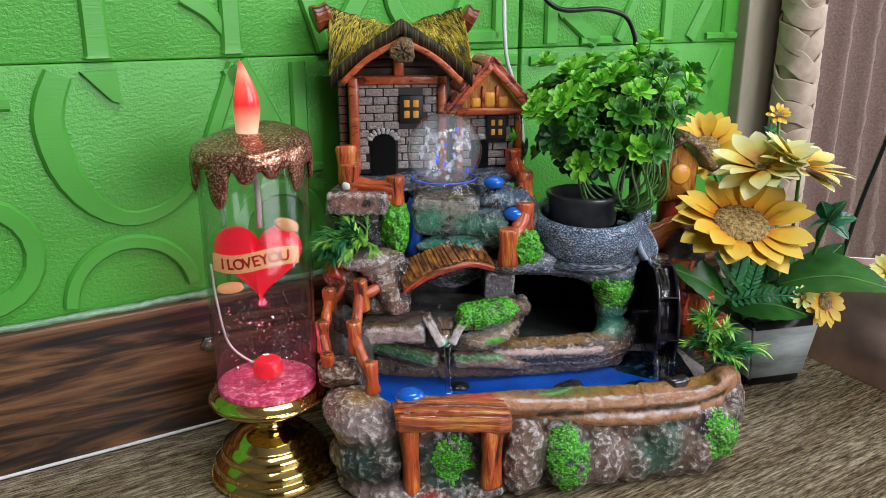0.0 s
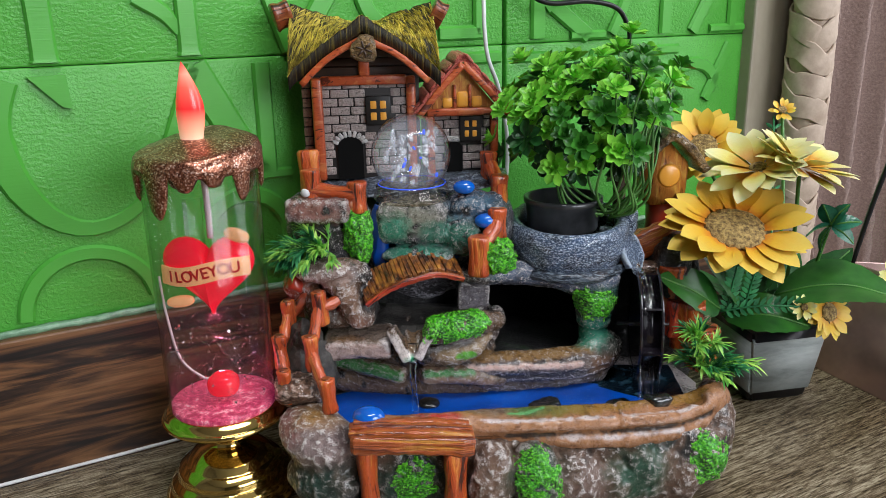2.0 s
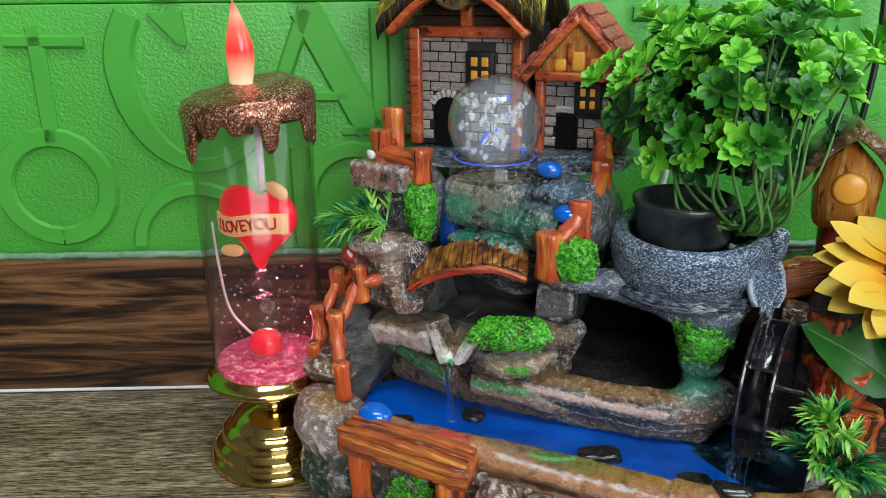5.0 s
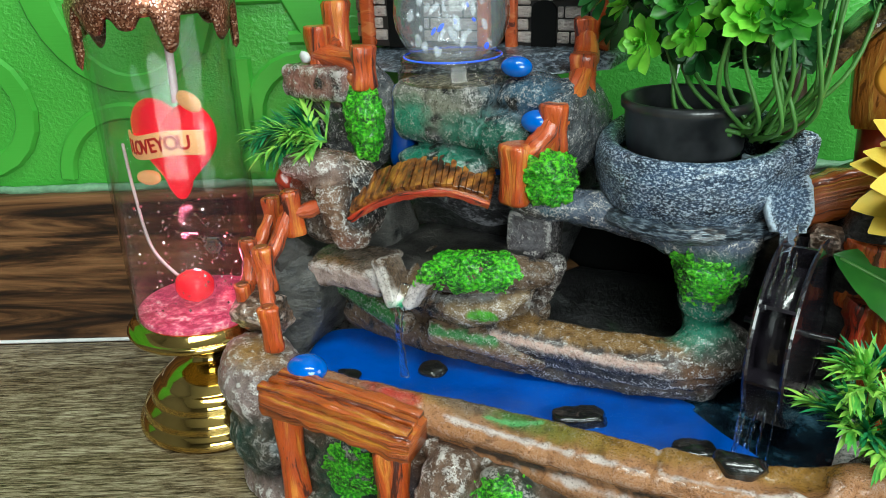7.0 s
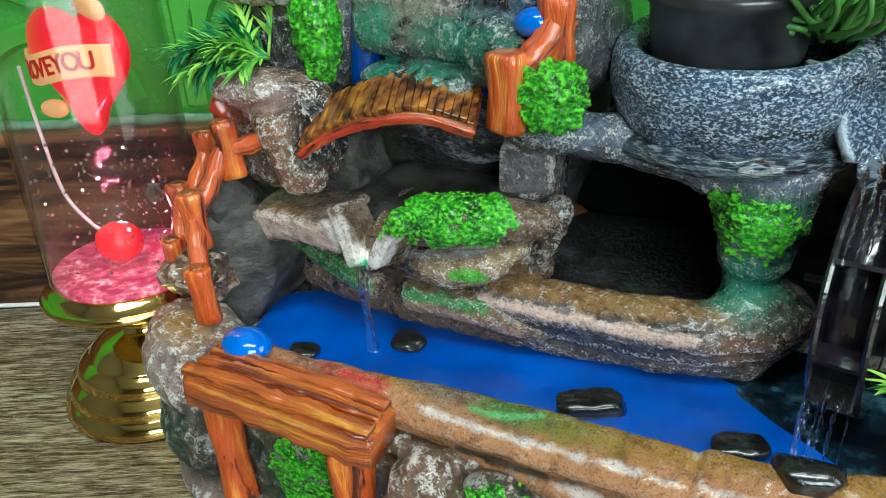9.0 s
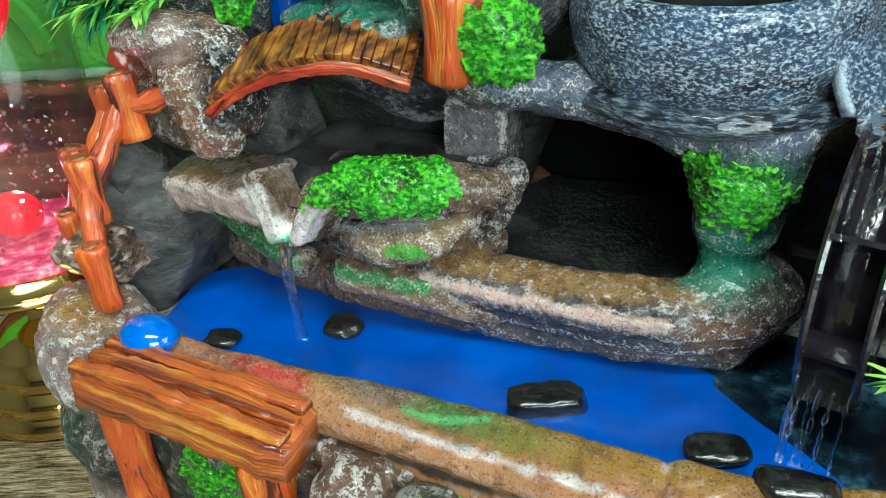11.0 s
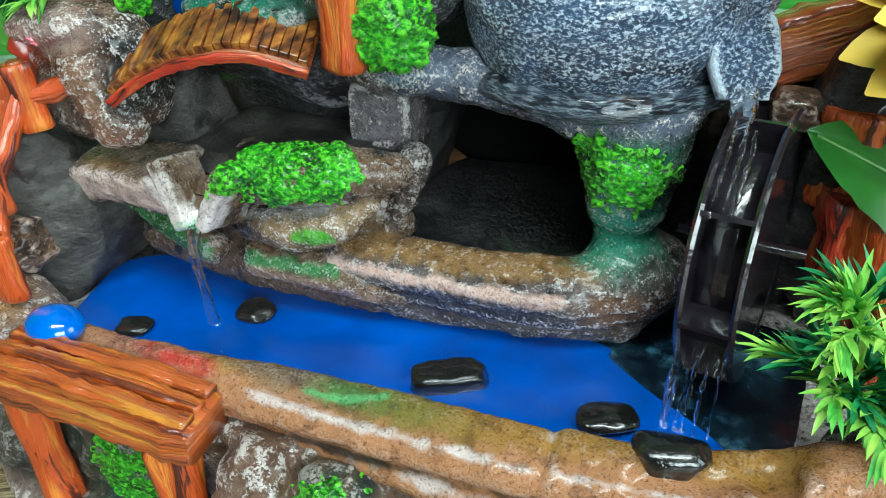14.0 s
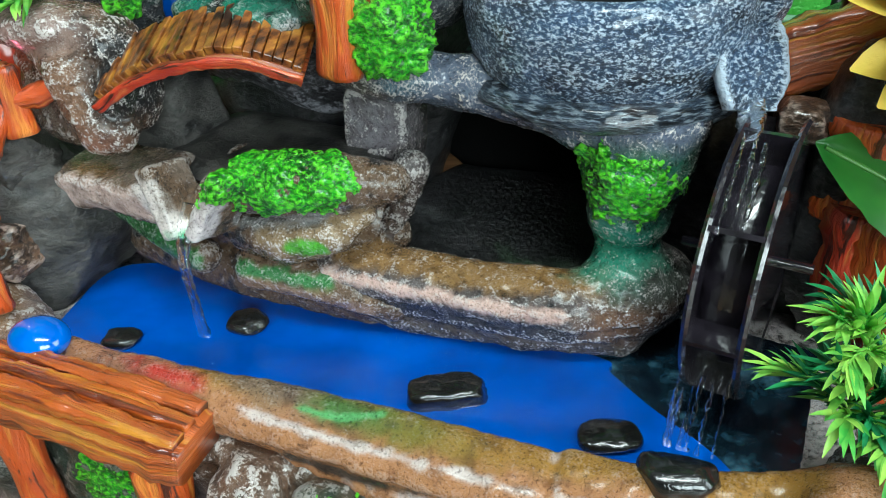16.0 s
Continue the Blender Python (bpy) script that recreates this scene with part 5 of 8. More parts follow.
def terraces():
    def paint_spout(P):
        b = Brush(P, (0.125, 0.075, 0.042), 0.35)
        b.mottle(150, BLACK_AND_SHADE, 0.2, 0.75, 4.0, dry=0.15)
        b.drag([(-0.048, 0.448, 0.0955), (-0.030, 0.450, 0.0960), (-0.012, 0.452, 0.0970)], 0.0080, (0.20, 0.145, 0.11), 0.9)
        b.dab((-0.036, 0.445, 0.0955), (0.010, 0.004, 0.003), (0.24, 0.13, 0.055), 0.8)
        b.drag([(-0.049, 0.4405, 0.0885), (-0.034, 0.4405, 0.0885), (-0.016, 0.4405, 0.0895)], 0.0050, (0.64, 0.47, 0.41), 0.95, 0.6, dry=0.7)
        b.drag([(-0.0105, 0.4400, 0.0960), (-0.0060, 0.4390, 0.0900), (-0.0010, 0.4380, 0.0850)], 0.0050, (0.74, 0.66, 0.62), 1.0, 0.4, dry=0.6)
        b.drag([(0.0130, 0.4410, 0.0960), (0.0100, 0.4390, 0.0900), (0.0055, 0.4380, 0.0850)], 0.0046, (0.66, 0.58, 0.58), 1.0, 0.4, dry=0.6)
        b.drag([(0.0015, 0.4700, 0.0995), (0.0018, 0.4480, 0.0955), (0.0020, 0.4440, 0.0905)], 0.0030, (0.20, 0.12, 0.06), 0.9, 0.4, dry=0.2)
        b.dab((0.0022, 0.4385, 0.0845), (0.0042, 0.005, 0.0028), (0.05, 0.36, 0.16), 0.9, dry=0.5)
        b.drag([(0.012, 0.452, 0.0865), (0.028, 0.4520, 0.0880), (0.040, 0.4560, 0.0900)], 0.0034, (0.26, 0.25, 0.24), 0.9, dry=0.9)
        b.drag([(0.020, 0.4500, 0.0800), (0.036, 0.4530, 0.0830), (0.045, 0.4600, 0.0885)], 0.0048, (0.28, 0.19, 0.10), 0.9, dry=0.8)
        b.drag([(0.028, 0.4500, 0.0815), (0.036, 0.4530, 0.0815)], 0.0022, (0.12, 0.46, 0.03), 0.9, 0.8)
        b.drag([(-0.046, 0.4570, 0.0760), (-0.026, 0.4510, 0.0740), (-0.008, 0.4480, 0.0700)], 0.0042, (0.04, 0.19, 0.035), 0.85, 0.9, dry=0.4)
        b.drag([(-0.044, 0.4580, 0.0700), (-0.024, 0.4530, 0.0670), (-0.008, 0.4500, 0.0640)], 0.0034, (0.24, 0.16, 0.09), 0.85, 0.6, dry=0.4)
        b.drag([(0.007, 0.4490, 0.0700), (0.022, 0.4500, 0.0710), (0.034, 0.4540, 0.0690)], 0.0030, (0.05, 0.20, 0.05), 0.7, 1.0, dry=0.4)
        b.drag([(0.007, 0.4490, 0.0650), (0.024, 0.4510, 0.0650), (0.046, 0.4590, 0.0630)], 0.0034, (0.34, 0.21, 0.12), 0.9, 0.6, dry=0.6)
        # the back of the shelf goes near black
        b.dab((0.0, 0.490, 0.085), (0.06, 0.020, 0.03), BLACK_AND_SHADE, 0.9, 0.3, dry=0.1)
        return b.c
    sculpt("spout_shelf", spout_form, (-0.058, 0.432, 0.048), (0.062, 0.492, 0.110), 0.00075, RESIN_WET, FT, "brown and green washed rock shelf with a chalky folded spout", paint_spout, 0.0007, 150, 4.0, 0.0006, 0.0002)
    moss(spout_form, lambda P: ball(P, (0.0270, 0.4520, 0.1000), (0.0205, 0.0150, 0.0088), (0, -4, 12)), (0.004, 0.438, 0.086), (0.054, 0.476, 0.112), 4.0)

    def paint_cave(P):
        b = Brush(P, (0.10, 0.080, 0.078), 0.6)
        b.mottle(140, BLACK_AND_SHADE, 0.2, 0.7, 7.0, dry=0.2)
        b.drag([(0.040, 0.4650, 0.0755), (0.070, 0.4680, 0.0755), (0.105, 0.4750, 0.0765)], 0.0065, (0.27, 0.150, 0.050), 0.95, 0.5, dry=0.5)
        b.drag([(0.030, 0.4580, 0.0705), (0.053, 0.4585, 0.0710), (0.078, 0.4608, 0.0705), (0.100, 0.4645, 0.0700)], 0.0022, (0.70, 0.47, 0.40), 0.95, 0.9, dry=0.5)
        # darker grey along the undercut below the lip
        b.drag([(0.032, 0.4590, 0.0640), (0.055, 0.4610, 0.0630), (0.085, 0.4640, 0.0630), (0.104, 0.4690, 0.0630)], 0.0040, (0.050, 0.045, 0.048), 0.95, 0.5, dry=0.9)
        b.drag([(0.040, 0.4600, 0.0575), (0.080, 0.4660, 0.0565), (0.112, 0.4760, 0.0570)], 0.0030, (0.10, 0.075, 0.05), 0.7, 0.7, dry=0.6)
        b.dab((0.112, 0.4750, 0.0680), (0.013, 0.012, 0.008), (0.23, 0.125, 0.07), 0.85, dry=1.0)
        b.dab((0.116, 0.4800, 0.0765), (0.015, 0.014, 0.005), (0.085, 0.105, 0.085), 0.85, dry=0.9)
        b.dab((0.109, 0.480, 0.0860), (0.014, 0.020, 0.0105), JADE, 0.95, 0.5, dry=0.75)
        b.dab((0.112, 0.480, 0.1060), (0.022, 0.020, 0.0120), (0.025, 0.12, 0.075), 0.9, 0.6, dry=0.5)
        b.drag([(0.050, 0.485, 0.1220), (0.080, 0.481, 0.1220), (0.120, 0.484, 0.1220)], 0.0095, (0.13, 0.16, 0.23), 0.95, 0.5, dry=0.95)
        b.dab((0.036, 0.486, 0.104), (0.013, 0.014, 0.016), (0.20, 0.18, 0.20), 0.9, dry=0.8)
        b.dab((0.049, 0.478, 0.1230), (0.007, 0.01, 0.005), (0.10, 0.17, 0.22), 0.8, dry=0.7)
        b.dab((0.047, 0.480, 0.086), (0.008, 0.014, 0.014), UMBER, 0.8, dry=0.4)
        # blackens the rock behind the cave mouth: shade put into the paint
        b.dab((0.075, 0.520, 0.095), (0.05, 0.026, 0.06), BLACK_AND_SHADE, 1.0, 0.2, dry=0.05)
        return b.c
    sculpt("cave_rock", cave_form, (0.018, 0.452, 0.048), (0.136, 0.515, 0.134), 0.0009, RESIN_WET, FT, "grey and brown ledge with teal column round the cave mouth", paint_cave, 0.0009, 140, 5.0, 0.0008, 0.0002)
    moss(cave_form, lambda P: ball(P, (0.1095, 0.4800, 0.1030), (0.0130, 0.014, 0.0100)), (0.090, 0.464, 0.086), (0.130, 0.494, 0.122), 7.0)

    def paint_pier(P):
        b = Brush(P, EARTH, 0.6)
        b.mottle(140, BLACK_AND_SHADE, 0.22, 0.7, 3.0)
        b.dab((-0.0475, 0.445, 0.135), (0.018, 0.014, 0.007), (0.36, 0.25, 0.22), 0.9, dry=0.9)
        b.dab((-0.033, 0.441, 0.116), (0.007, 0.010, 0.012), (0.25, 0.135, 0.08), 0.85, dry=0.8)
        b.dab((-0.027, 0.443, 0.106), (0.009, 0.010, 0.005), (0.30, 0.14, 0.09), 0.8, dry=0.6)
        b.dab((-0.022, 0.452, 0.120), (0.007, 0.014, 0.018), BLACK_AND_SHADE, 0.95, dry=0.9)
        b.dab((-0.047, 0.446, 0.110), (0.016, 0.014, 0.010), (0.085, 0.058, 0.042), 0.85, dry=0.3)
        b.dab((-0.066, 0.450, 0.125), (0.010, 0.012, 0.010), (0.36, 0.055, 0.03), 0.7)
        return b.c
    sculpt("bridge_pier", pier_form, (-0.080, 0.430, 0.092), (-0.008, 0.476, 0.146), 0.0009, RESIN_WET, FT, "brown twisted rock pier below the bridge", paint_pier, 0.0010, 150, 6.0, 0.0011)


def pond():
    # blue painted bed, and the deep dark pool under the wheel
    line = [(-0.038, 0.412), (-0.045, 0.430), (-0.050, 0.456), (-0.02, 0.470), (0.02, 0.472), (0.06, 0.474), (0.1075, 0.4765), (0.1130, 0.4715), (0.1240, 0.4640), (0.1475, 0.4495), (0.146, 0.438), (0.105, 0.428), (0.06, 0.416), (0.02, 0.408), (-0.02, 0.4045)]
    loop = smooth_path(line + [line[0]], 90)[:-1]
    bm = bmesh.new()
    plate(bm, [tuple(p) for p in loop][::-1], 0.047, POND - 0.0022)
    part("pond_bed", bm, BLUE_PAINT, FT, "bright blue painted pond bed", False)
    bm = bmesh.new()
    box(bm, 0.104, 0.162, 0.436, 0.505, 0.0476, 0.0483)
    part("pool_bed", bm, POOL, FT, "dark blue pool below the wheel", False)
    bm = bmesh.new()
    ring = smooth_path([(-0.040, 0.410), (-0.054, 0.430), (-0.056, 0.462), (-0.02, 0.476), (0.06, 0.480), (0.11, 0.486), (0.125, 0.505), (0.162, 0.505), (0.163, 0.46), (0.150, 0.437), (0.134, 0.433), (0.105, 0.427), (0.06, 0.415), (0.02, 0.4075), (-0.02, 0.404), (-0.040, 0.410)], 90)[:-1]
    f = bm.faces.new([bm.verts.new((x, y, POND)) for x, y in ring][::-1])
    f.normal_update()
    if f.normal.z < 0:
        f.normal_flip()
    water = tagged(part("pond_water", bm, WATER, FT, "clear rippled water film over the blue bed", False), "")
    water.visible_shadow = False
    for (x, y, z, a, b, c, rot, s) in ((0.0103, 0.4483, 0.0526, 0.0062, 0.0058, 0.0026, 10, 1), (-0.0185, 0.4262, 0.0526, 0.0060, 0.0046, 0.0024, 30, 2), (0.0777, 0.4447, 0.0530, 0.0108, 0.0052, 0.0034, 34, 3), (0.1200, 0.4465, 0.0528, 0.0078, 0.0056, 0.0032, 22, 4)):
        rock("pebble", (x, y, z), (a, b, c), BLACK_STONE, FT, "wet black pebble in the pond", rot=(0, 0, rot), seed=s, amp=0.25, freq=140 if s != 3 else 210, sub=4, power=2.6 if s != 3 else 4.5, facets=5)
    rock("pebble", (0.1385, 0.4285, 0.0655), (0.0084, 0.0060, 0.0046), BLACK_STONE, FT, "wet black pebble on the rim", rot=(0, 0, 20), seed=6, amp=0.12, freq=60, sub=4, power=3.2, facets=5)
    rock("pebble", (-0.0185, 0.4035, 0.0690), (0.0086, 0.0070, 0.0050), BLUE_STONE, FT, "glossy bright blue pebble", seed=7, amp=0.05, freq=60, sub=3, power=2.0, facets=0)


def cliffs():
    R = lambda name, c, r, m, s, label="", **k: rock(name, c, r, m, FT, label, seed=s, **k)
    # back of the pond and the dark body
    R("cliff", (-0.016, 0.535, 0.090), (0.058, 0.032, 0.080), ROCK_DARK, 20, "dark grey rock body", amp=0.14, freq=35, sub=5)
    R("cliff", (0.148, 0.545, 0.075), (0.044, 0.026, 0.062), ROCK_DARK, 21, "", amp=0.14, freq=35, sub=5)
    R("cave_wall", (-0.060, 0.452, 0.075), (0.015, 0.030, 0.032), ROCK_SMOKE, 22, "smoky grey cave wall", amp=0.25, freq=45, sub=5, rot=(0, -8, 10))
    R("cave_wall", (-0.043, 0.478, 0.085), (0.024, 0.016, 0.040), ROCK_SMOKE, 23, "", amp=0.2, freq=45, sub=5)
    R("pebble", (-0.0515, 0.4365, 0.0755), (0.0019, 0.0019, 0.0019), WHITE_PL, 24.5, "small white pebble", amp=0.2, freq=200, sub=2)
    # dark rock colour here deepens the shade on the cave floor
    R("cave_floor", (0.076, 0.520, 0.0620), (0.050, 0.045, 0.007), ROCK_DARK, 25, "smoky cave floor darkened to paint in the cave's shade", amp=0.15, freq=60)
    # upper step: left slab, spout, mossy right slab, dark floor behind
    R("niche_floor", (0.006, 0.4780, 0.0930), (0.045, 0.024, 0.0060), ROCK_SMOKE, 30, "dark floor below the bridge", amp=0.12, freq=60)
    # deck behind the bridge, pillar, roof of the cave
    R("cliff", (-0.012, 0.508, 0.124), (0.055, 0.016, 0.026), ROCK_GREY, 32, "grey rock wall below the deck", amp=0.16, freq=50, sub=5)
    rock("moss_patch", (0.0510, 0.4712, 0.1365), (0.0102, 0.0085, 0.0100), MOSS, FT, "bright green stippled moss patch", seed=6, amp=0.42, freq=330, facets=4)
    # near-black sheet stands in for the shade deep in the cave
    R("cliff", (0.076, 0.562, 0.088), (0.060, 0.012, 0.045), BLACKNESS, 36, "near-black cave back that paints in the cave's shade", amp=0.1, freq=50)
    # column right of the cave
    # left: bridge pillar, planter ledges
    rock("moss_patch", (-0.0290, 0.4640, 0.1510), (0.0080, 0.0075, 0.0160), MOSS, FT, "dark green stippled moss face", seed=8, amp=0.42, freq=330, facets=4)
    # the deck
    R("deck", (-0.006, 0.530, 0.1700), (0.064, 0.040, 0.0070), ROCK_BLUE, 45, "grey-blue stone deck of the cottage", amp=0.1, freq=60, sub=5, power=6)
    R("stream_bed", (-0.0190, 0.4780, 0.1480), (0.0060, 0.0080, 0.0200), BLUE_PAINT, 50, "blue painted stream bed", amp=0.1, freq=60)
    R("stream_bed", (0.004, 0.4840, 0.1330), (0.0260, 0.0140, 0.0040), BLUE_PAINT, 51, "blue painted stream bed", amp=0.1, freq=60)
    R("pebble", (0.0315, 0.4835, 0.1745), (0.0065, 0.0050, 0.0042), BLUE_STONE, 52, "glossy bright blue pebble", amp=0.05, freq=60, sub=3, power=2, facets=0)
    R("pebble", (0.0440, 0.4760, 0.1560), (0.0065, 0.0050, 0.0045), BLUE_STONE, 53, "glossy bright blue pebble", amp=0.05, freq=60, sub=3, power=2, facets=0)
    # round the bowl and wheel
    R("cliff", (0.0920, 0.5120, 0.1190), (0.0390, 0.0260, 0.0085), ROCK_BLUE, 55, "blue-grey rock below the bowl", rot=(4, 0, 8), amp=0.18, freq=60, sub=5)
    R("rock", (0.1450, 0.5060, 0.1150), (0.0070, 0.0070, 0.0060), ROCK_BROWN, 58, "smooth brown boulder below the plank", amp=0.12, freq=60, facets=5)
    R("cliff", (0.1610, 0.5200, 0.0900), (0.0140, 0.0200, 0.0450), ROCK_DARK, 57, "", amp=0.2, freq=60)


POOL = speckle_mat("pool_paint", [(0.42, (0.002, 0.004, 0.008)), (0.56, (0.008, 0.026, 0.042)), (0.70, (0.07, 0.15, 0.20))], 95, 0.25, 0.0008, 0, 0.4, 6)
WATER = glass_mat("water", (0.97, 0.99, 1.0), 1.33, 0.0, 0.0012, 160)
base()
foot_and_rim()
pond()
terraces()
upper_rocks()
cliffs()


# ---- timber on the fountain ----
def timber():
    L = lambda name, a, b, r, s, mat=LOG, label="", **k: (lambda bm: (log(bm, a, b, r, s, **k), part(name, bm, mat, FT, label)))(bmesh.new())[1]
    # bench at the front: a broad beam on two posts
    bm = bmesh.new()
    sweep(bm, [(-0.0265, 0.3915, 0.0625, 0.92), (-0.022, 0.392, 0.0625, 1.05), (0.004, 0.3945, 0.0605, 0.97), (0.030, 0.3975, 0.0585, 1.05), (0.0365, 0.3985, 0.0580, 0.92)], rounded(0.0185, 0.0105, 0.0028, 4), 50, rough=0.0009, freq=170, seed=1)
    bench = part("bench_beam", bm, PLANKP, FT, "orange-brown painted plank beam with yellow brush strokes")
    for k in range(3):
        bm = bmesh.new()
        o = -0.0055 + 0.0055 * k
        sweep(bm, [(-0.0265 + 0.0004 * k, 0.3915 + o, 0.0680, 0.8), (-0.01, 0.393 + o, 0.0680, 1.0), (0.015, 0.396 + o, 0.0664, 1.05), (0.0365 - 0.0012 * k, 0.3985 + o, 0.0640, 0.8)], rounded(0.0052, 0.0038, 0.0014, 4), 60, rough=0.0007, freq=230, seed=2 + k)
        o2 = obj("plank", bm, PLANKP)
        o2.parent = bench
    L("bench_post", (-0.0175, 0.3895, 0.016), (-0.0188, 0.3895, 0.0585), 0.0048, 3)
    L("bench_post", (0.0268, 0.3930, 0.018), (0.0272, 0.3945, 0.0550), 0.0058, 4)
    # fence down the left side: posts with rails between
    outer = [(-0.0575, 0.4500, 0.122), (-0.0680, 0.4440, 0.113), (-0.0705, 0.4300, 0.0975), (-0.0665, 0.4200, 0.0815)]
    inner = [(-0.0365, 0.4440, 0.1225), (-0.0480, 0.4350, 0.1215), (-0.0508, 0.4185, 0.1020), (-0.0410, 0.4085, 0.0820)]
    for line, s in ((outer, 10), (inner, 20)):
        for k, p in enumerate(line):
            if k:
                L("fence_post", (p[0] + 0.001, p[1], p[2] - 0.0135), (p[0], p[1], p[2] + 0.0060), 0.0037, s + k, n=10)
                bm = bmesh.new()
                log(bm, p, (p[0] - 0.0002, p[1], p[2] + 0.0066), 0.0022, s)
                part("post_end", bm, BRIDGE, FT)
        for k, (p, q) in enumerate(zip(line, line[1:])):
            bm = bmesh.new()
            d = Vector(q) - Vector(p)
            mid = Vector(p).lerp(Vector(q), 0.5) + Vector((0, 0, -0.0035))
            sweep(bm, [(p[0], p[1], p[2] - 0.001, 0.9), (*mid, 1.1), (q[0], q[1], q[2] - 0.004, 0.9)], circle(0.0030, 10), 14, rough=0.0007, freq=260, seed=s + k)
            part("fence_rail", bm, LOG, FT)
    rock("rock", (-0.060, 0.424, 0.0745), (0.013, 0.013, 0.009), ROCK_BROWN, FT, "", seed=60, amp=0.3, freq=80)
    rock("rock", (-0.0575, 0.440, 0.098), (0.008, 0.010, 0.012), ROCK_SMOKE, FT, "", seed=61, amp=0.3, freq=80)
    rock("rock", (-0.0640, 0.4500, 0.1265), (0.0048, 0.0048, 0.0052), RED_LOG, FT, "red painted stump end", seed=61.5, amp=0.15, freq=80, sub=3)
    # log fence in front of the cottage
    L("fence_post", (-0.0590, 0.488, 0.172), (-0.0600, 0.490, 0.1965), 0.0058, 31)
    L("fence_post", (-0.0548, 0.4695, 0.168), (-0.0552, 0.4700, 0.1885), 0.0052, 32)
    L("fence_post", (-0.0280, 0.4640, 0.165), (-0.0280, 0.4645, 0.1825), 0.0050, 33)
    L("fence_rail", (-0.0545, 0.470, 0.1765), (-0.0280, 0.4645, 0.1745), 0.0046, 34)
    L("fence_rail", (-0.0545, 0.4675, 0.1700), (-0.0300, 0.4625, 0.1685), 0.0034, 35, BRIDGE)
    L("fence_rail", (-0.0600, 0.488, 0.1800), (-0.0552, 0.470, 0.1760), 0.0040, 36)
    rock("pebble", (-0.0578, 0.4640, 0.1765), (0.0026, 0.0022, 0.0026), WHITE_PL, FT, "small white pebble", seed=62, amp=0.2, freq=200, sub=2)
    # steps of the fence down the right side
    right = [(0.0460, 0.5160, 0.1850), (0.0522, 0.4990, 0.1740), (0.0508, 0.4770, 0.1590), (0.0400, 0.4665, 0.1450)]
    for k, p in enumerate(right):
        L("fence_post", (p[0], p[1], p[2] - (0.019 if k == 3 else 0.014)), (p[0], p[1], p[2] + 0.0045), 0.0056 if k == 3 else 0.0048, 41 + k)
    for k, (p, q) in enumerate(zip(right, right[1:])):
        bm = bmesh.new()
        sweep(bm, [(p[0], p[1], p[2] - 0.002, 1.0), ((p[0] + q[0]) / 2 + 0.001, (p[1] + q[1]) / 2, (p[2] + q[2]) / 2 - 0.004, 1.05), (q[0], q[1], q[2] - 0.004, 1.1)], circle(0.0044, 12), 16, rough=0.0008, freq=240, seed=45 + k)
        part("fence_rail", bm, LOG, FT)
    # stumps at the right edge
    for a, b, r, s, m in (((0.1600, 0.5070, 0.092), (0.1597, 0.5065, 0.1190), 0.0085, 51, LOG), ((0.1705, 0.4985, 0.066), (0.1712, 0.4970, 0.0985), 0.0092, 52, LOG), ((0.1625, 0.5010, 0.074), (0.1622, 0.5005, 0.0985), 0.0066, 53, RED_LOG), ((0.1770, 0.4890, 0.058), (0.1775, 0.4870, 0.0850), 0.0085, 54, LOG)):
        st = L("stump", a, b, r, s, m, "orange-red painted stump with a ringed top", bulge=1.08, n=20, rough=0.0013)
        for k, w in enumerate((0.72, 0.42)):
            bm = bmesh.new()
            q = Vector(b) + Vector((0, 0, 0.0002))
            sweep(bm, [tuple(q + Vector((w * r * math.cos(t), w * r * math.sin(t), 0.0003 * math.sin(5 * t)))) for t in (2 * math.pi * i / 12 for i in range(13))], circle(0.0007, 6), 30)
            o = obj("ring", bm, HLOG2)
            o.parent = st
            o.matrix_parent_inverse = st.matrix_parent_inverse
    TILT_UP = (0.17, -0.34, 1)
    # arched footbridge: a solid arch with one board after another on it
    pts = [(-0.0262, 0.4505, 0.1225), (-0.0140, 0.4530, 0.1300), (0.0000, 0.4560, 0.1350), (0.0145, 0.4618, 0.1363), (0.0280, 0.4692, 0.1310)]
    bm = bmesh.new()
    sweep(bm, [(x, y, z - 0.0026) for x, y, z in pts], rounded(0.0185, 0.0034, 0.0012, 3), 50, TILT_UP, rough=0.0005, freq=200, seed=7)
    arch = part("footbridge", bm, BRIDGE, FT, "arched brown footbridge with a red-brushed edge")
    for side in (-1, 1):
        bm = bmesh.new()
        sweep(bm, [(x + side * 0.0032, y - side * 0.0084, z - 0.0026 - side * 0.0033) for x, y, z in pts], rounded(0.0013, 0.0030, 0.0005, 3), 50, TILT_UP, rough=0.0004, freq=260, seed=8 + side)
        o = obj("edge_rail", bm, RED_LOG)
        o.parent = arch
    line = smooth_path(pts, 26)
    for k in range(26):
        a, b = Vector(line[k]), Vector(line[k + 1])
        c, t = a.lerp(b, 0.5), (b - a).normalized()
        side = t.cross(Vector(TILT_UP)).normalized()
        high = side.cross(t)
        h = (a - b).length * 0.47
        m = Matrix.Translation(c + high * 0.0002) @ Matrix((t, side, high)).transposed().to_4x4()
        bm = bmesh.new()
        e = 0.0003 * math.sin(k * 7.3)
        box(bm, -h, h, -0.0091 + e, 0.0091 + e, -0.0016, 0.0012 + 0.0004 * math.sin(k * 3.7), m, 0.00025, 1)
        o = obj("board", bm, BOARDS, False)
        o.parent = arch


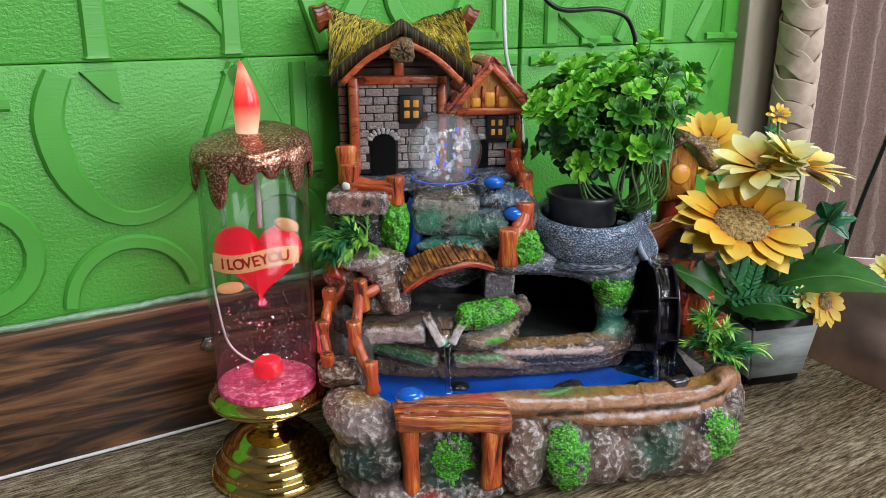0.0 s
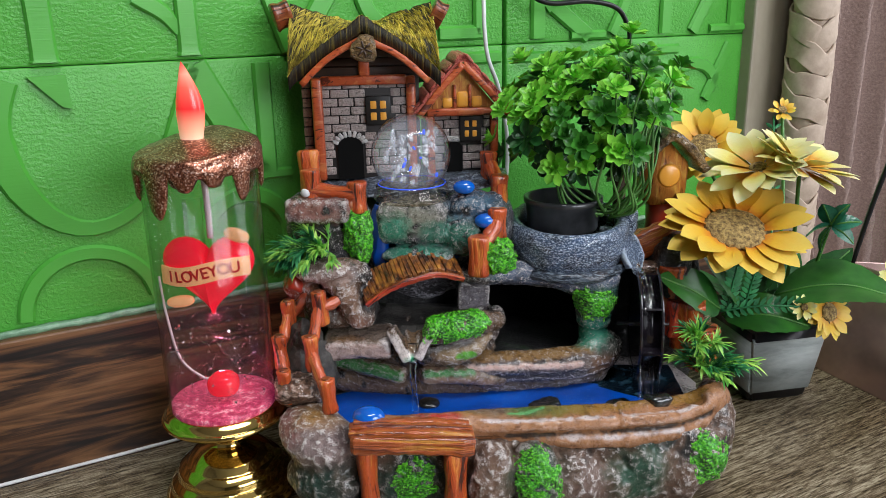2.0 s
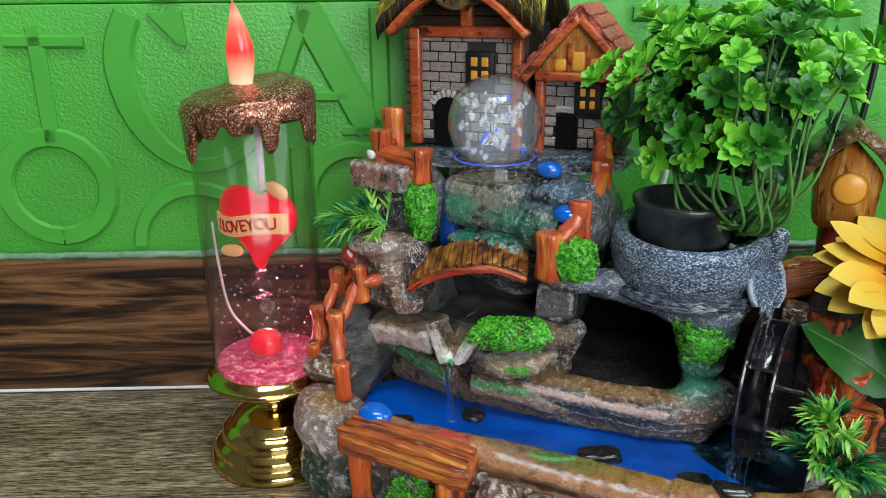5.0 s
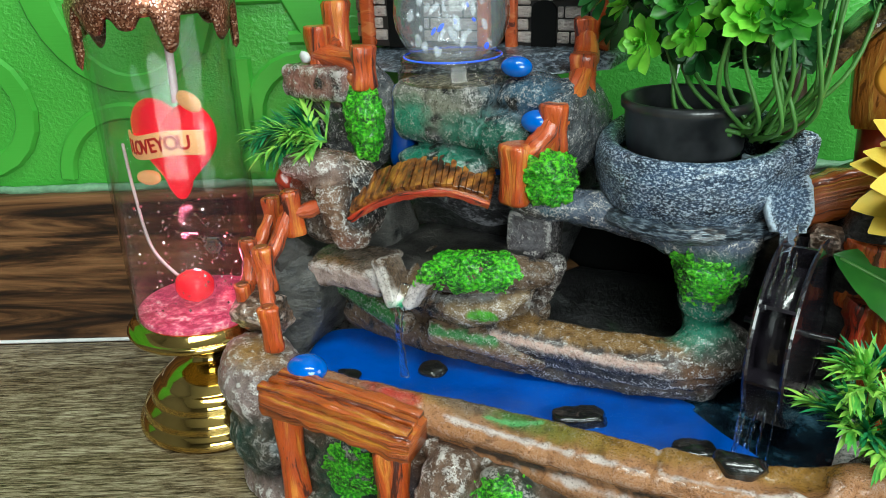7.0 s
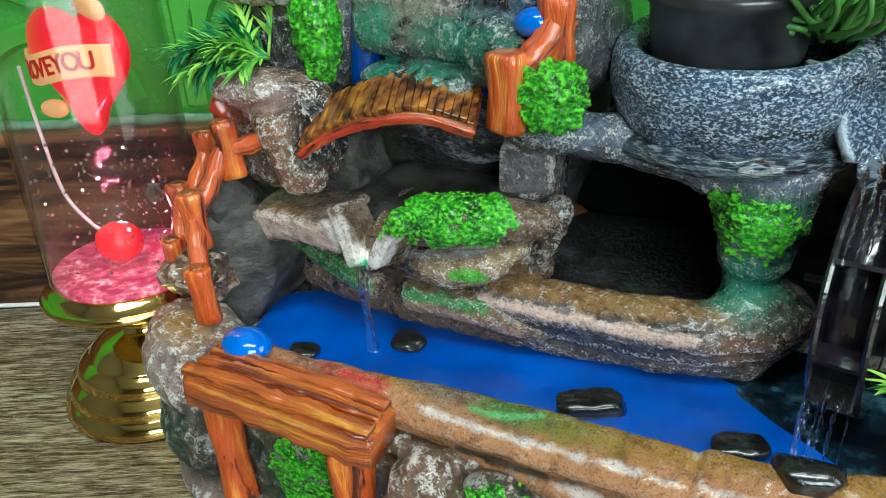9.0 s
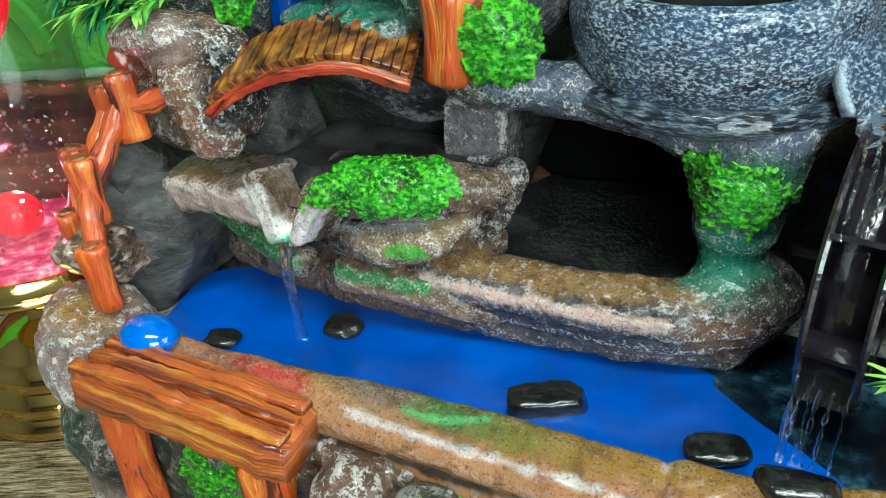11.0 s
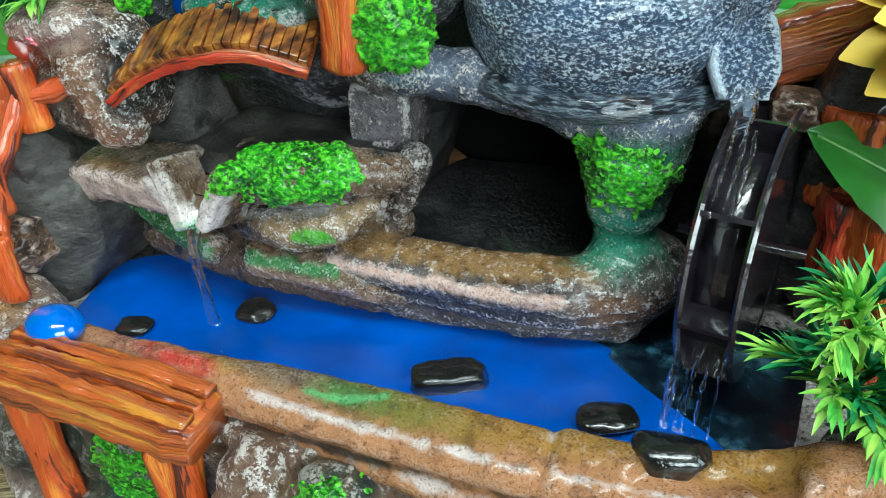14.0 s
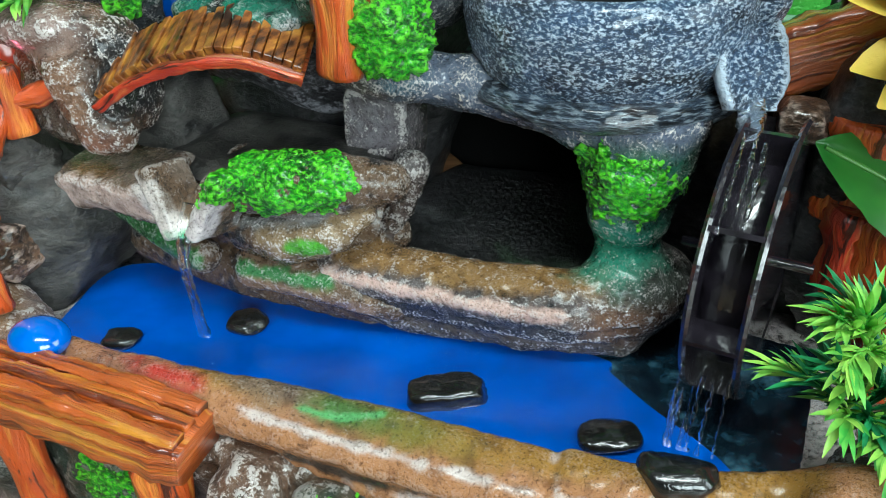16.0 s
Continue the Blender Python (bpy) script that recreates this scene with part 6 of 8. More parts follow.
BOARDS = speckle_mat("board_paint", [(0.38, (0.03, 0.009, 0.003)), (0.5, (0.24, 0.075, 0.014)), (0.64, (0.48, 0.21, 0.03))], 300, 0.42, 0.0006, 0, 0.3, 6, 0.8, "Object", (1, 0.35, 1), 0.45)
timber()


# ---- the cottage on the deck ----
HM = Matrix.Translation((-0.0240, 0.5135, 0)) @ Matrix.Rotation(radians(9), 4, "Z")


def hbox(name, x0, x1, y0, y1, z0, z1, material, parent, label="", bevel=0.0006):
    bm = bmesh.new()
    box(bm, x0, x1, y0, y1, z0, z1, None, bevel, 2)
    bmesh.ops.transform(bm, verts=bm.verts, matrix=HM)
    if parent is FT:
        return part(name, bm, material, FT, label)
    o = obj(name, bm, material)
    o.parent = parent
    return tagged(o, label) if label else o


def hsweep(name, pts, prof, material, parent=None, n=16, label="", up=(0, 0, 1), **k):
    bm = bmesh.new()
    sweep(bm, pts, prof, n, up, **k)
    bmesh.ops.transform(bm, verts=bm.verts, matrix=HM)
    if parent is None:
        return part(name, bm, material, FT, label)
    o = obj(name, bm, material)
    o.parent = parent
    return o


def bricks(wall, x0, x1, z0, z1, skip, seed):
    rnd = random.Random(seed)
    row, z = 0, z0
    while z < z1 - 0.002:
        h = 0.0052
        x = x0 - (0.0055 if row % 2 else 0.0)
        while x < x1:
            w = rnd.uniform(0.0095, 0.0125)
            a, b = max(x, x0) + 0.0005, min(x + w, x1) - 0.0003
            x += w
            if b - a < 0.0025:
                continue
            zc = min(z + h, z1) - 0.0006
            if any(a < s[1] and b > s[0] and z < s[3] and zc > s[2] for s in skip):
                # cut back to the opening
                for s in skip:
                    if z < s[3] and zc > s[2]:
                        if a < s[0] < b:
                            b = s[0]
                        elif a < s[1] < b:
                            a = s[1]
                        elif a >= s[0] and b <= s[1]:
                            b = a
                if b - a < 0.0022:
                    continue
            p = rnd.uniform(0.0005, 0.0013)
            hbox("brick", a, b, -p, 0.001, z, zc, BRICK, wall, "", 0.0005)
        z += h
        row += 1


def window(x0, x1, z0, z1, y):
    w = hbox("window", x0, x1, y - 0.0026, y, z0, z1, DARKFRAME, FT, "small dark-framed window with four amber panes, faint glow added", 0.0007)
    xm, zm, b, g = (x0 + x1) / 2, (z0 + z1) / 2, 0.0030, 0.0011
    for xa, xb in ((x0 + b, xm - g), (xm + g, x1 - b)):
        for za, zb in ((z0 + b, zm - g), (zm + g, z1 - b)):
            hbox("pane", xa, xb, y - 0.0031, y - 0.002, za, zb, AMBER, w, "", 0.0004)


def cottage():
    z0 = 0.1745
    wall = hbox("cottage_wall", -0.0365, 0.0285, 0.0, 0.045, z0, 0.238, MORTAR, FT, "grey-brown brick cottage wall")
    door = (-0.0225, -0.0070, z0, 0.1985)
    win = (-0.0045, 0.0110, 0.2075, 0.2250)
    bricks(wall, -0.0305, 0.0205, 0.1775, 0.2320, [(-0.0240, -0.0055, z0, 0.2035), win], 3)
    # brick side strip left of the corner post, set back
    side = hbox("side_wall", -0.0425, -0.0360, 0.006, 0.04, z0, 0.236, MORTAR, FT, "brown brick side wall")
    for k in range(10):
        hbox("brick", -0.0424 + 0.0003 * (k % 2), -0.0372, 0.0048, 0.008, 0.178 + 0.0058 * k, 0.1830 + 0.0058 * k, BRICK_RED, side, "", 0.0005)
    # arched doorway
    def doorway(xa, xb, zt, y, arch):
        xm, r = (xa + xb) / 2, (xb - xa) / 2
        bm = bmesh.new()
        pts = [(xa, z0), (xb, z0)] + [(xm + r * math.cos(radians(a)), zt - r * 0.7 + 0.7 * r * math.sin(radians(a))) for a in range(0, 181, 15)]
        plate(bm, pts, 0, 0.0016, HM @ Matrix.Translation((0, y, 0)) @ Matrix.Rotation(radians(90), 4, "X"))
        d = part("doorway", bm, BLACKNESS, FT, "black arched doorway", False)
        if arch:
            for k in range(9):
                a = radians(8 + 164 * (k + 0.5) / 9)
                bm = bmesh.new()
                box(bm, -0.0011, 0.0011, -0.0022, 0.001, -0.0019, 0.0019, Matrix.Translation((xm + (r + 0.0014) * math.cos(a), y, zt - r * 0.7 + (0.7 * r + 0.0014) * math.sin(a))) @ Matrix.Rotation(math.pi / 2 - a, 4, "Y"), 0.0005, 1)
                bmesh.ops.transform(bm, verts=bm.verts, matrix=HM)
                o = obj("arch_stone", bm, PALE_STONE)
                o.parent = d
    doorway(-0.0225, -0.0070, 0.2010, -0.0004, True)
    window(*win, -0.0008)
    hbox("timber_post", -0.0362, -0.0298, -0.0040, 0.004, z0, 0.2365, HLOG, FT, "orange timber corner post", 0.0014)
    hbox("timber_post", 0.0205, 0.0262, -0.0040, 0.004, z0, 0.2365, HLOG, FT, "orange timber corner post", 0.0014)
    hbox("timber_beam", -0.0305, 0.0210, -0.0034, 0.003, 0.2315, 0.2372, HLOG, FT, "orange timber beam", 0.0012)
    hbox("king_post", -0.0075, -0.0010, -0.0040, 0.003, 0.2368, 0.2480, HLOG, FT, "", 0.0012)
    # gable boards
    for k in range(5):
        w = 0.031 * (1 - k / 5.2)
        hbox("gable_board", -0.0045 - w, -0.0045 + w, 0.0, 0.004, 0.2375 + 0.0050 * k, 0.2421 + 0.0050 * k, DARKWOOD, FT, "", 0.0005)
    # thatch: a lofted saddle, split in front by the gable
    bm = bmesh.new()
    uv = bm.loops.layers.uv.verify()
    nx, ny, half, cx = 72, 26, 0.0440, -0.0040
    def top(fx, fy):
        x = cx + half * fx * (1.0 - 0.05 * (1 - abs(2 * fy - 1)))
        vee = 0.2390 + 0.0330 * max(0.0, 1 - abs(fx)) ** 0.85
        ridge = 0.2700 + 0.0090 * abs(fx) ** 1.6 - 0.004 * math.exp(-(fx / 0.3) ** 2)
        back = 0.236
        yf, yr, yb = -0.0225 + 0.0035 * abs(fx), 0.010, 0.048
        if fy < 0.5:
            s = fy / 0.5
            y = yf + (yr - yf) * s
            z = vee + (ridge - vee) * (s ** 0.75 if abs(fx) > 0.15 else s)
        else:
            s = (fy - 0.5) / 0.5
            y, z = yr + (yb - yr) * s, ridge + (back - ridge) * s ** 1.2
        q = Vector((x * 300, y * 60, z * 60))
        return Vector((x, y, z + 0.0012 * noise.fractal(q * 0.8, 0.8, 2, 3)))
    grids = []
    for lower in (0, 1):
        grids.append([[bm.verts.new(top(2 * i / nx - 1, j / ny) - Vector((0, -0.0016 * lower, 0.0088 * lower))) for i in range(nx + 1)] for j in range(ny + 1)])
    def quad(a, b, c, d, uvs):
        f = bm.faces.new((a, b, c, d))
        for lp, t in zip(f.loops, uvs):
            lp[uv].uv = t
    for g, flip in ((grids[0], False), (grids[1], True)):
        for j in range(ny):
            for i in range(nx):
                q = [g[j][i], g[j][i + 1], g[j + 1][i + 1], g[j + 1][i]]
                t = [(jj * 0.0024, ii * 0.00125) for ii, jj in ((i, j), (i + 1, j), (i + 1, j + 1), (i, j + 1))]
                quad(*(q[::-1] if flip else q), t[::-1] if flip else t)
    a, b = grids
    for i in range(nx):
        quad(b[0][i], b[0][i + 1], a[0][i + 1], a[0][i], [(0.002, i * 0.00125), (0.002, i * 0.00125 + 0.00125), (0, i * 0.00125 + 0.00125), (0, i * 0.00125)])
        quad(a[ny][i], a[ny][i + 1], b[ny][i + 1], b[ny][i], [(0, 0)] * 4)
    for j in range(ny):
        quad(a[j][0], a[j + 1][0], b[j + 1][0], b[j][0], [(j * 0.0024, 0), (j * 0.0024 + 0.0024, 0), (j * 0.0024 + 0.0024, 0.006), (j * 0.0024, 0.006)])
        quad(b[j][nx], b[j + 1][nx], a[j + 1][nx], a[j][nx], [(j * 0.0024, 0), (j * 0.0024 + 0.0024, 0), (j * 0.0024 + 0.0024, 0.006), (j * 0.0024, 0.006)])
    bmesh.ops.transform(bm, verts=bm.verts, matrix=HM)
    roof = part("thatched_roof", bm, THATCH, FT, "sagging yellow and black thatched roof")
    # straws lying on the front of the thatch
    rnd = random.Random(8)
    bm = bmesh.new()
    for k in range(1500):
        fx, fy = rnd.uniform(-0.99, 0.99), rnd.uniform(0.0, 0.5)
        p = top(fx, fy)
        q = top(max(-1, min(1, fx + rnd.uniform(-0.05, 0.05) + 0.09 * fx)), max(0.0, fy - rnd.uniform(0.05, 0.12)))
        d = q - p
        if d.length < 0.001:
            continue
        s = d.cross(Vector((0, 0.4, 1))).normalized() * rnd.uniform(0.00040, 0.00075)
        up = Vector((0, -0.0006, 0.0007))
        vs = [bm.verts.new(v) for v in (p - s, p + s, q + s * 0.6, q - s * 0.6, (p + q) / 2 + up)]
        for i in range(4):
            bm.faces.new((vs[i], vs[(i + 1) % 4], vs[4]))
    bmesh.ops.transform(bm, verts=bm.verts, matrix=HM)
    o = obj("straw", bm, STRAW, False)
    o.parent = roof
    o["kind"] = "stuff"
    # ridge log ends and the round log in the gable
    for a, b, r in (((-0.056, 0.006, 0.2715), (-0.046, 0.008, 0.2745), 0.0076), ((0.038, 0.008, 0.2740), (0.0455, 0.008, 0.2700), 0.0076)):
        bm = bmesh.new()
        log(bm, a, b, r, 3)
        bmesh.ops.transform(bm, verts=bm.verts, matrix=HM)
        part("ridge_log", bm, BRIDGE, FT, "brown ridge log end")
    bm = bmesh.new()
    log(bm, (-0.0040, -0.0270, 0.2535), (-0.0040, 0.004, 0.2545), 0.0070, 5)
    bmesh.ops.transform(bm, verts=bm.verts, matrix=HM)
    end = part("gable_log", bm, STRAWWOOD, FT, "round cut log end with star cracks")
    for k in range(6):
        bm = bmesh.new()
        box(bm, 0.0005, 0.0048, -0.0004, 0.0004, -0.0005, 0.0005, Matrix.Translation((-0.0040, -0.0272, 0.2535)) @ Matrix.Rotation(radians(60 * k + 17), 4, "Y"))
        bmesh.ops.transform(bm, verts=bm.verts, matrix=HM)
        o = obj("crack", bm, DARKWOOD)
        o.parent = end
    for s in (-1, 1):
        hsweep("barge_board", [(-0.0040, -0.0180, 0.2595), (-0.0040 + s * 0.02, -0.0178, 0.2490), (-0.0040 + s * 0.0365, -0.0172, 0.2345)], rounded(0.010, 0.0036, 0.001), HLOG, n=14, label="red-brown eaves board", rough=0.0004, freq=200)
    # the small gabled wing
    wx = 0.0560
    wing = hbox("wing_wall", wx - 0.0235, wx + 0.0215, 0.002, 0.04, z0, 0.214, MORTAR, FT, "grey brick wing wall")
    wwin = (0.0530, 0.0665, 0.1950, 0.2110)
    bm_m = HM
    def shifted(x0, x1, za, zb, skip, seed):
        rnd_wall = bricks
        rnd_wall(wing, x0, x1, za, zb, skip, seed)
    HM_save = HM.copy()
    HM.translation = HM_save @ Vector((0, 0.002, 0))
    shifted(wx - 0.0190, wx + 0.0165, 0.1775, 0.2120, [(0.0435, 0.0550, z0, 0.1975), wwin], 5)
    doorway(0.0440, 0.0545, 0.1950, -0.0004, False)
    hbox("lintel", 0.0430, 0.0555, -0.0016, 0.001, 0.1948, 0.1985, PALE_STONE, FT, "", 0.0008)
    window(*wwin, -0.0008)
    hbox("timber_post", wx - 0.0235, wx - 0.0185, -0.0036, 0.003, z0, 0.2135, HLOG, FT, "orange timber post", 0.0012)
    hbox("timber_post", wx + 0.0165, wx + 0.0212, -0.0036, 0.003, z0, 0.2135, HLOG, FT, "orange timber post", 0.0012)
    hbox("timber_beam", wx - 0.0235, wx + 0.0215, -0.0060, 0.002, 0.2112, 0.2160, HLOG, FT, "orange timber beam", 0.0012)
    bm = bmesh.new()
    plate(bm, [(wx - 0.0225, 0.2155), (wx + 0.0205, 0.2155), (wx - 0.001, 0.2405)], 0, 0.004, Matrix.Translation((0, 0.0, 0)) @ Matrix.Rotation(radians(90), 4, "X"))
    bmesh.ops.transform(bm, verts=bm.verts, matrix=HM)
    part("gable", bm, HLOG2, FT, "orange timber gable", False)
    for xa, xb, za, zb in ((-0.0135, -0.0075, 0.2165, 0.2225), (-0.0045, 0.0020, 0.2165, 0.2260), (0.0045, 0.0105, 0.2165, 0.2230)):
        hbox("gable_pane", wx + xa, wx + xb, -0.0052, -0.0035, za, zb, AMBER, FT, "amber gable pane", 0.0012)
    for xa in (-0.0060, 0.0032):
        hbox("gable_stud", wx + xa - 0.0009, wx + xa + 0.0009, -0.0058, -0.0035, 0.2162, 0.2300, HLOG, FT, "", 0.0004)
    for s in (-1, 1):
        hsweep("barge_board", [(wx - 0.001, -0.0072, 0.2425), (wx - 0.001 + s * 0.0135, -0.0072, 0.2285), (wx - 0.001 + s * 0.0275, -0.0072, 0.2120)], rounded(0.0040, 0.0052, 0.001), HLOG, n=14, label="orange barge board", up=(0, 1, 0), rough=0.0004, freq=200)
        # red roof with scalloped tiles
        a, b = Vector((wx - 0.001, 0, 0.2485)), Vector((wx - 0.001 + s * 0.0310, 0, 0.2140))
        bm = bmesh.new()
        nrm = Vector((-(b - a).z, 0, (b - a).x)).normalized() * (1 if s > 0 else -1)
        vs = [bm.verts.new(v) for v in (a + Vector((0, -0.0085, 0)), b + Vector((0, -0.0085, 0)), b + Vector((0, 0.034, 0)), a + Vector((0, 0.034, 0)))]
        vs2 = [bm.verts.new(v.co - nrm * 0.003) for v in vs]
        bm.faces.new(vs); bm.faces.new(vs2[::-1])
        for i in range(4):
            bm.faces.new((vs[i], vs2[i], vs2[(i + 1) % 4], vs[(i + 1) % 4]))
        bmesh.ops.recalc_face_normals(bm, faces=bm.faces)
        bmesh.ops.transform(bm, verts=bm.verts, matrix=HM)
        rf = part("wing_roof", bm, RED_TILE, FT, "red scalloped tile roof", False)
        rnd = random.Random(4 + s)
        for r in range(6):
            for c in range(6):
                f = (r + 0.6) / 6.2
                p = a.lerp(b, f) + Vector((0, -0.0072 + 0.0076 * c + 0.003 * (r % 2), 0)) + nrm * 0.0008
                bm = bmesh.new()
                rock_bm(bm, p, (0.0038, 0.0036, 0.0011), (0, math.degrees(math.atan2(-(b - a).z, (b - a).x)) if s > 0 else math.degrees(math.atan2(-(b - a).z, (b - a).x)), 0), 0.25, 240, 2, 2.4, r + c * 2.0, 0.0, 0)
                bmesh.ops.transform(bm, verts=bm.verts, matrix=HM)
                o = obj("tile", bm, RED_TILE)
                o.parent = rf
    HM.translation = HM_save.translation


BRICK = stone_mat("brick_paint", (0.035, 0.024, 0.020), (0.17, 0.12, 0.10), (0.52, 0.44, 0.41), (0.16, 0.045, 0.025), 0.55, seed=0.8, vein=0.3)
BRICK_RED = stone_mat("brick_red_paint", (0.04, 0.02, 0.015), (0.16, 0.065, 0.04), (0.35, 0.2, 0.15), seed=1.8)
MORTAR = plain_mat("mortar_paint", (0.025, 0.02, 0.018), 0.6)
PALE_STONE = stone_mat("pale_stone", (0.1, 0.095, 0.09), (0.32, 0.30, 0.28), (0.7, 0.68, 0.66), seed=2.8)
DARKFRAME = plain_mat("window_frame_paint", (0.010, 0.009, 0.008), 0.5, bump=0.0004, scale=300)
# amber paint with faint emission added, no lamp behind it
AMBER = glow_mat("amber_glow_paint", (0.75, 0.34, 0.04), (1.0, 0.42, 0.06), 0.06, 0.3)
HLOG = wood_mat("timber_paint", (0.10, 0.016, 0.006), (0.50, 0.09, 0.020), (0.62, 0.19, 0.06), scale=(90, 260), source="Object")
DARKWOOD = plain_mat("dark_timber", (0.05, 0.024, 0.014), 0.5, bump=0.0005, scale=200)
STRAWWOOD = stone_mat("log_end_paint", (0.05, 0.026, 0.010), (0.22, 0.13, 0.045), (0.5, 0.38, 0.16), seed=4.0)
THATCH = wood_mat("thatch_paint", (0.005, 0.004, 0.002), (0.018, 0.013, 0.004), (0.16, 0.12, 0.015), 0.6, (120, 900), 0.0014, 0.05)
STRAW = leaf_mat("straw_paint", (0.035, 0.025, 0.004), (0.68, 0.55, 0.07), 0.5)
RED_TILE = stone_mat("red_tile", (0.10, 0.010, 0.010), (0.42, 0.022, 0.020), (0.66, 0.16, 0.12), seed=6.0, rough=0.3)
cottage()


# ---- bowl, wheel, plank and birdhouse ----
def bowl():
    c = (0.0950, 0.5085, 0)
    bm = bmesh.new()
    prof = [(0.0, 0.119), (0.0265, 0.119), (0.0315, 0.1218), (0.0348, 0.1270), (0.0366, 0.134), (0.0372, 0.142), (0.0360, 0.1485), (0.0335, 0.1505), (0.0305, 0.1495), (0.0290, 0.146), (0.0285, 0.136), (0.0, 0.134)]
    fine = smooth_path(prof, 60)
    vs = lathe(bm, [tuple(p) for p in fine], c, 96)
    for v in vs:
        v.co += (v.co - Vector((c[0], c[1], 0.13))).normalized() * 0.0009 * noise.fractal(v.co * 160, 0.9, 2, 3)
        v.co.z += 0.11 * (v.co.y - c[1]) * max(0.0, v.co.z - 0.122) / 0.028  # the rim dips to the front
    b = part("bowl", bm, BOWLM, FT, "round stone-look bowl, blue-grey with white flecks")
    bm = bmesh.new()
    fine = smooth_path([(0.030, 0.1245), (0.0352, 0.1238), (0.0372, 0.1212), (0.0366, 0.1188), (0.0320, 0.1165), (0.0220, 0.1150), (0.012, 0.116)], 40)
    for v in lathe(bm, [tuple(p) for p in fine], c, 140):
        q = v.co * 90
        v.co += (v.co - Vector((c[0], c[1], 0.125))).normalized() * (0.0012 * noise.fractal(q, 0.8, 2, 5) + 0.0010 * (0.3 - abs(noise.noise(q * 1.7))))
    part("bowl_skirt", bm, ROCK_STREAK, FT, "streaked blue-grey rock skirt below the bowl")
    # tongue-shaped spout
    bm = bmesh.new()
    prof = [(0.0060, 0.0012), (0.0085, 0.0026), (0.0096, 0.0020), (0.0088, -0.0015), (0.0050, -0.0050), (-0.0050, -0.0050), (-0.0088, -0.0015), (-0.0096, 0.0020), (-0.0085, 0.0026), (-0.0060, 0.0012)]
    sweep(bm, [(0.1170, 0.5100, 0.1420, 1.0), (0.1260, 0.5060, 0.1405, 0.95), (0.1310, 0.4985, 0.1345, 1.0), (0.1332, 0.4925, 0.1265, 0.95), (0.1340, 0.4905, 0.1220, 0.75)], prof, 36, (0.3, 0, 1), rough=0.0006, freq=200, seed=3)
    o = obj("lip", bm, BOWLM)
    o.parent = b
    rock("bowl_wing", (0.1330, 0.5080, 0.1445), (0.0050, 0.0045, 0.0105), BOWLM, FT, "upright stone lip beside the spout", seed=70, rot=(0, 12, 20), amp=0.2, freq=90)
    bm = bmesh.new()
    lathe(bm, [(0.0, 0.1425), (0.0286, 0.1425)], c, 48)
    o = part("bowl_water", bm, DARKWATER, FT, "still dark water in the bowl")


BOWLM = stone_mat("bowl_paint", (0.006, 0.014, 0.034), (0.045, 0.085, 0.165), (0.68, 0.78, 0.92), seed=7.3, rough=0.3, fine=900, fleck=0.72, vein=0.0, relief=0.0022, pits=0.7)
DARKWATER = plain_mat("dark_water", (0.006, 0.007, 0.008), 0.06)
bowl()


def wheel():
    c = Vector((0.1408, 0.4855, 0.0875))
    M = Matrix.Translation(c) @ Matrix.Rotation(radians(-4), 4, "Z") @ Matrix.Rotation(radians(90), 4, "Y")
    hub = None
    bm = bmesh.new()
    lathe(bm, [(0.0, -0.0165), (0.0013, -0.0165), (0.0013, 0.0145), (0.0, 0.0145)], (0, 0, 0), 16)
    bmesh.ops.transform(bm, verts=bm.verts, matrix=M)
    w = part("water_wheel", bm, WHEELM, FT, "dark translucent plastic water wheel")
    for z in (-0.0060, 0.0060):
        bm = bmesh.new()
        lathe(bm, [(0.0013, z - 0.0005), (0.0250, z - 0.0005), (0.0255, z - 0.0008), (0.0342, z - 0.0008), (0.0347, z), (0.0342, z + 0.0008), (0.0255, z + 0.0008), (0.0250, z + 0.0005), (0.0013, z + 0.0005)], (0, 0, 0), 64)
        bmesh.ops.transform(bm, verts=bm.verts, matrix=M)
        o = obj("rim", bm, WHEELM, False)
        o.parent = w
    bm = bmesh.new()
    lathe(bm, [(0.0262, -0.0060), (0.0268, -0.0060), (0.0268, 0.0060), (0.0262, 0.0060)], (0, 0, 0), 64)
    bmesh.ops.transform(bm, verts=bm.verts, matrix=M)
    o = obj("drum", bm, WHEELM)
    o.parent = w
    for k in range(8):
        bm = bmesh.new()
        box(bm, 0.0262, 0.0345, -0.0006, 0.0006, -0.0058, 0.0058, M @ Matrix.Rotation(radians(45 * k + 9), 4, "Z") @ Matrix.Translation((0, 0, 0)))
        o = obj("paddle", bm, WHEELM, False)
        o.parent = w


WHEELM = speckle_mat("wheel_plastic", [(0.3, (0.005, 0.004, 0.006)), (0.7, (0.020, 0.016, 0.023))], 120, 0.2, 0.0010, 0.0, 0.8, 3)
wheel()


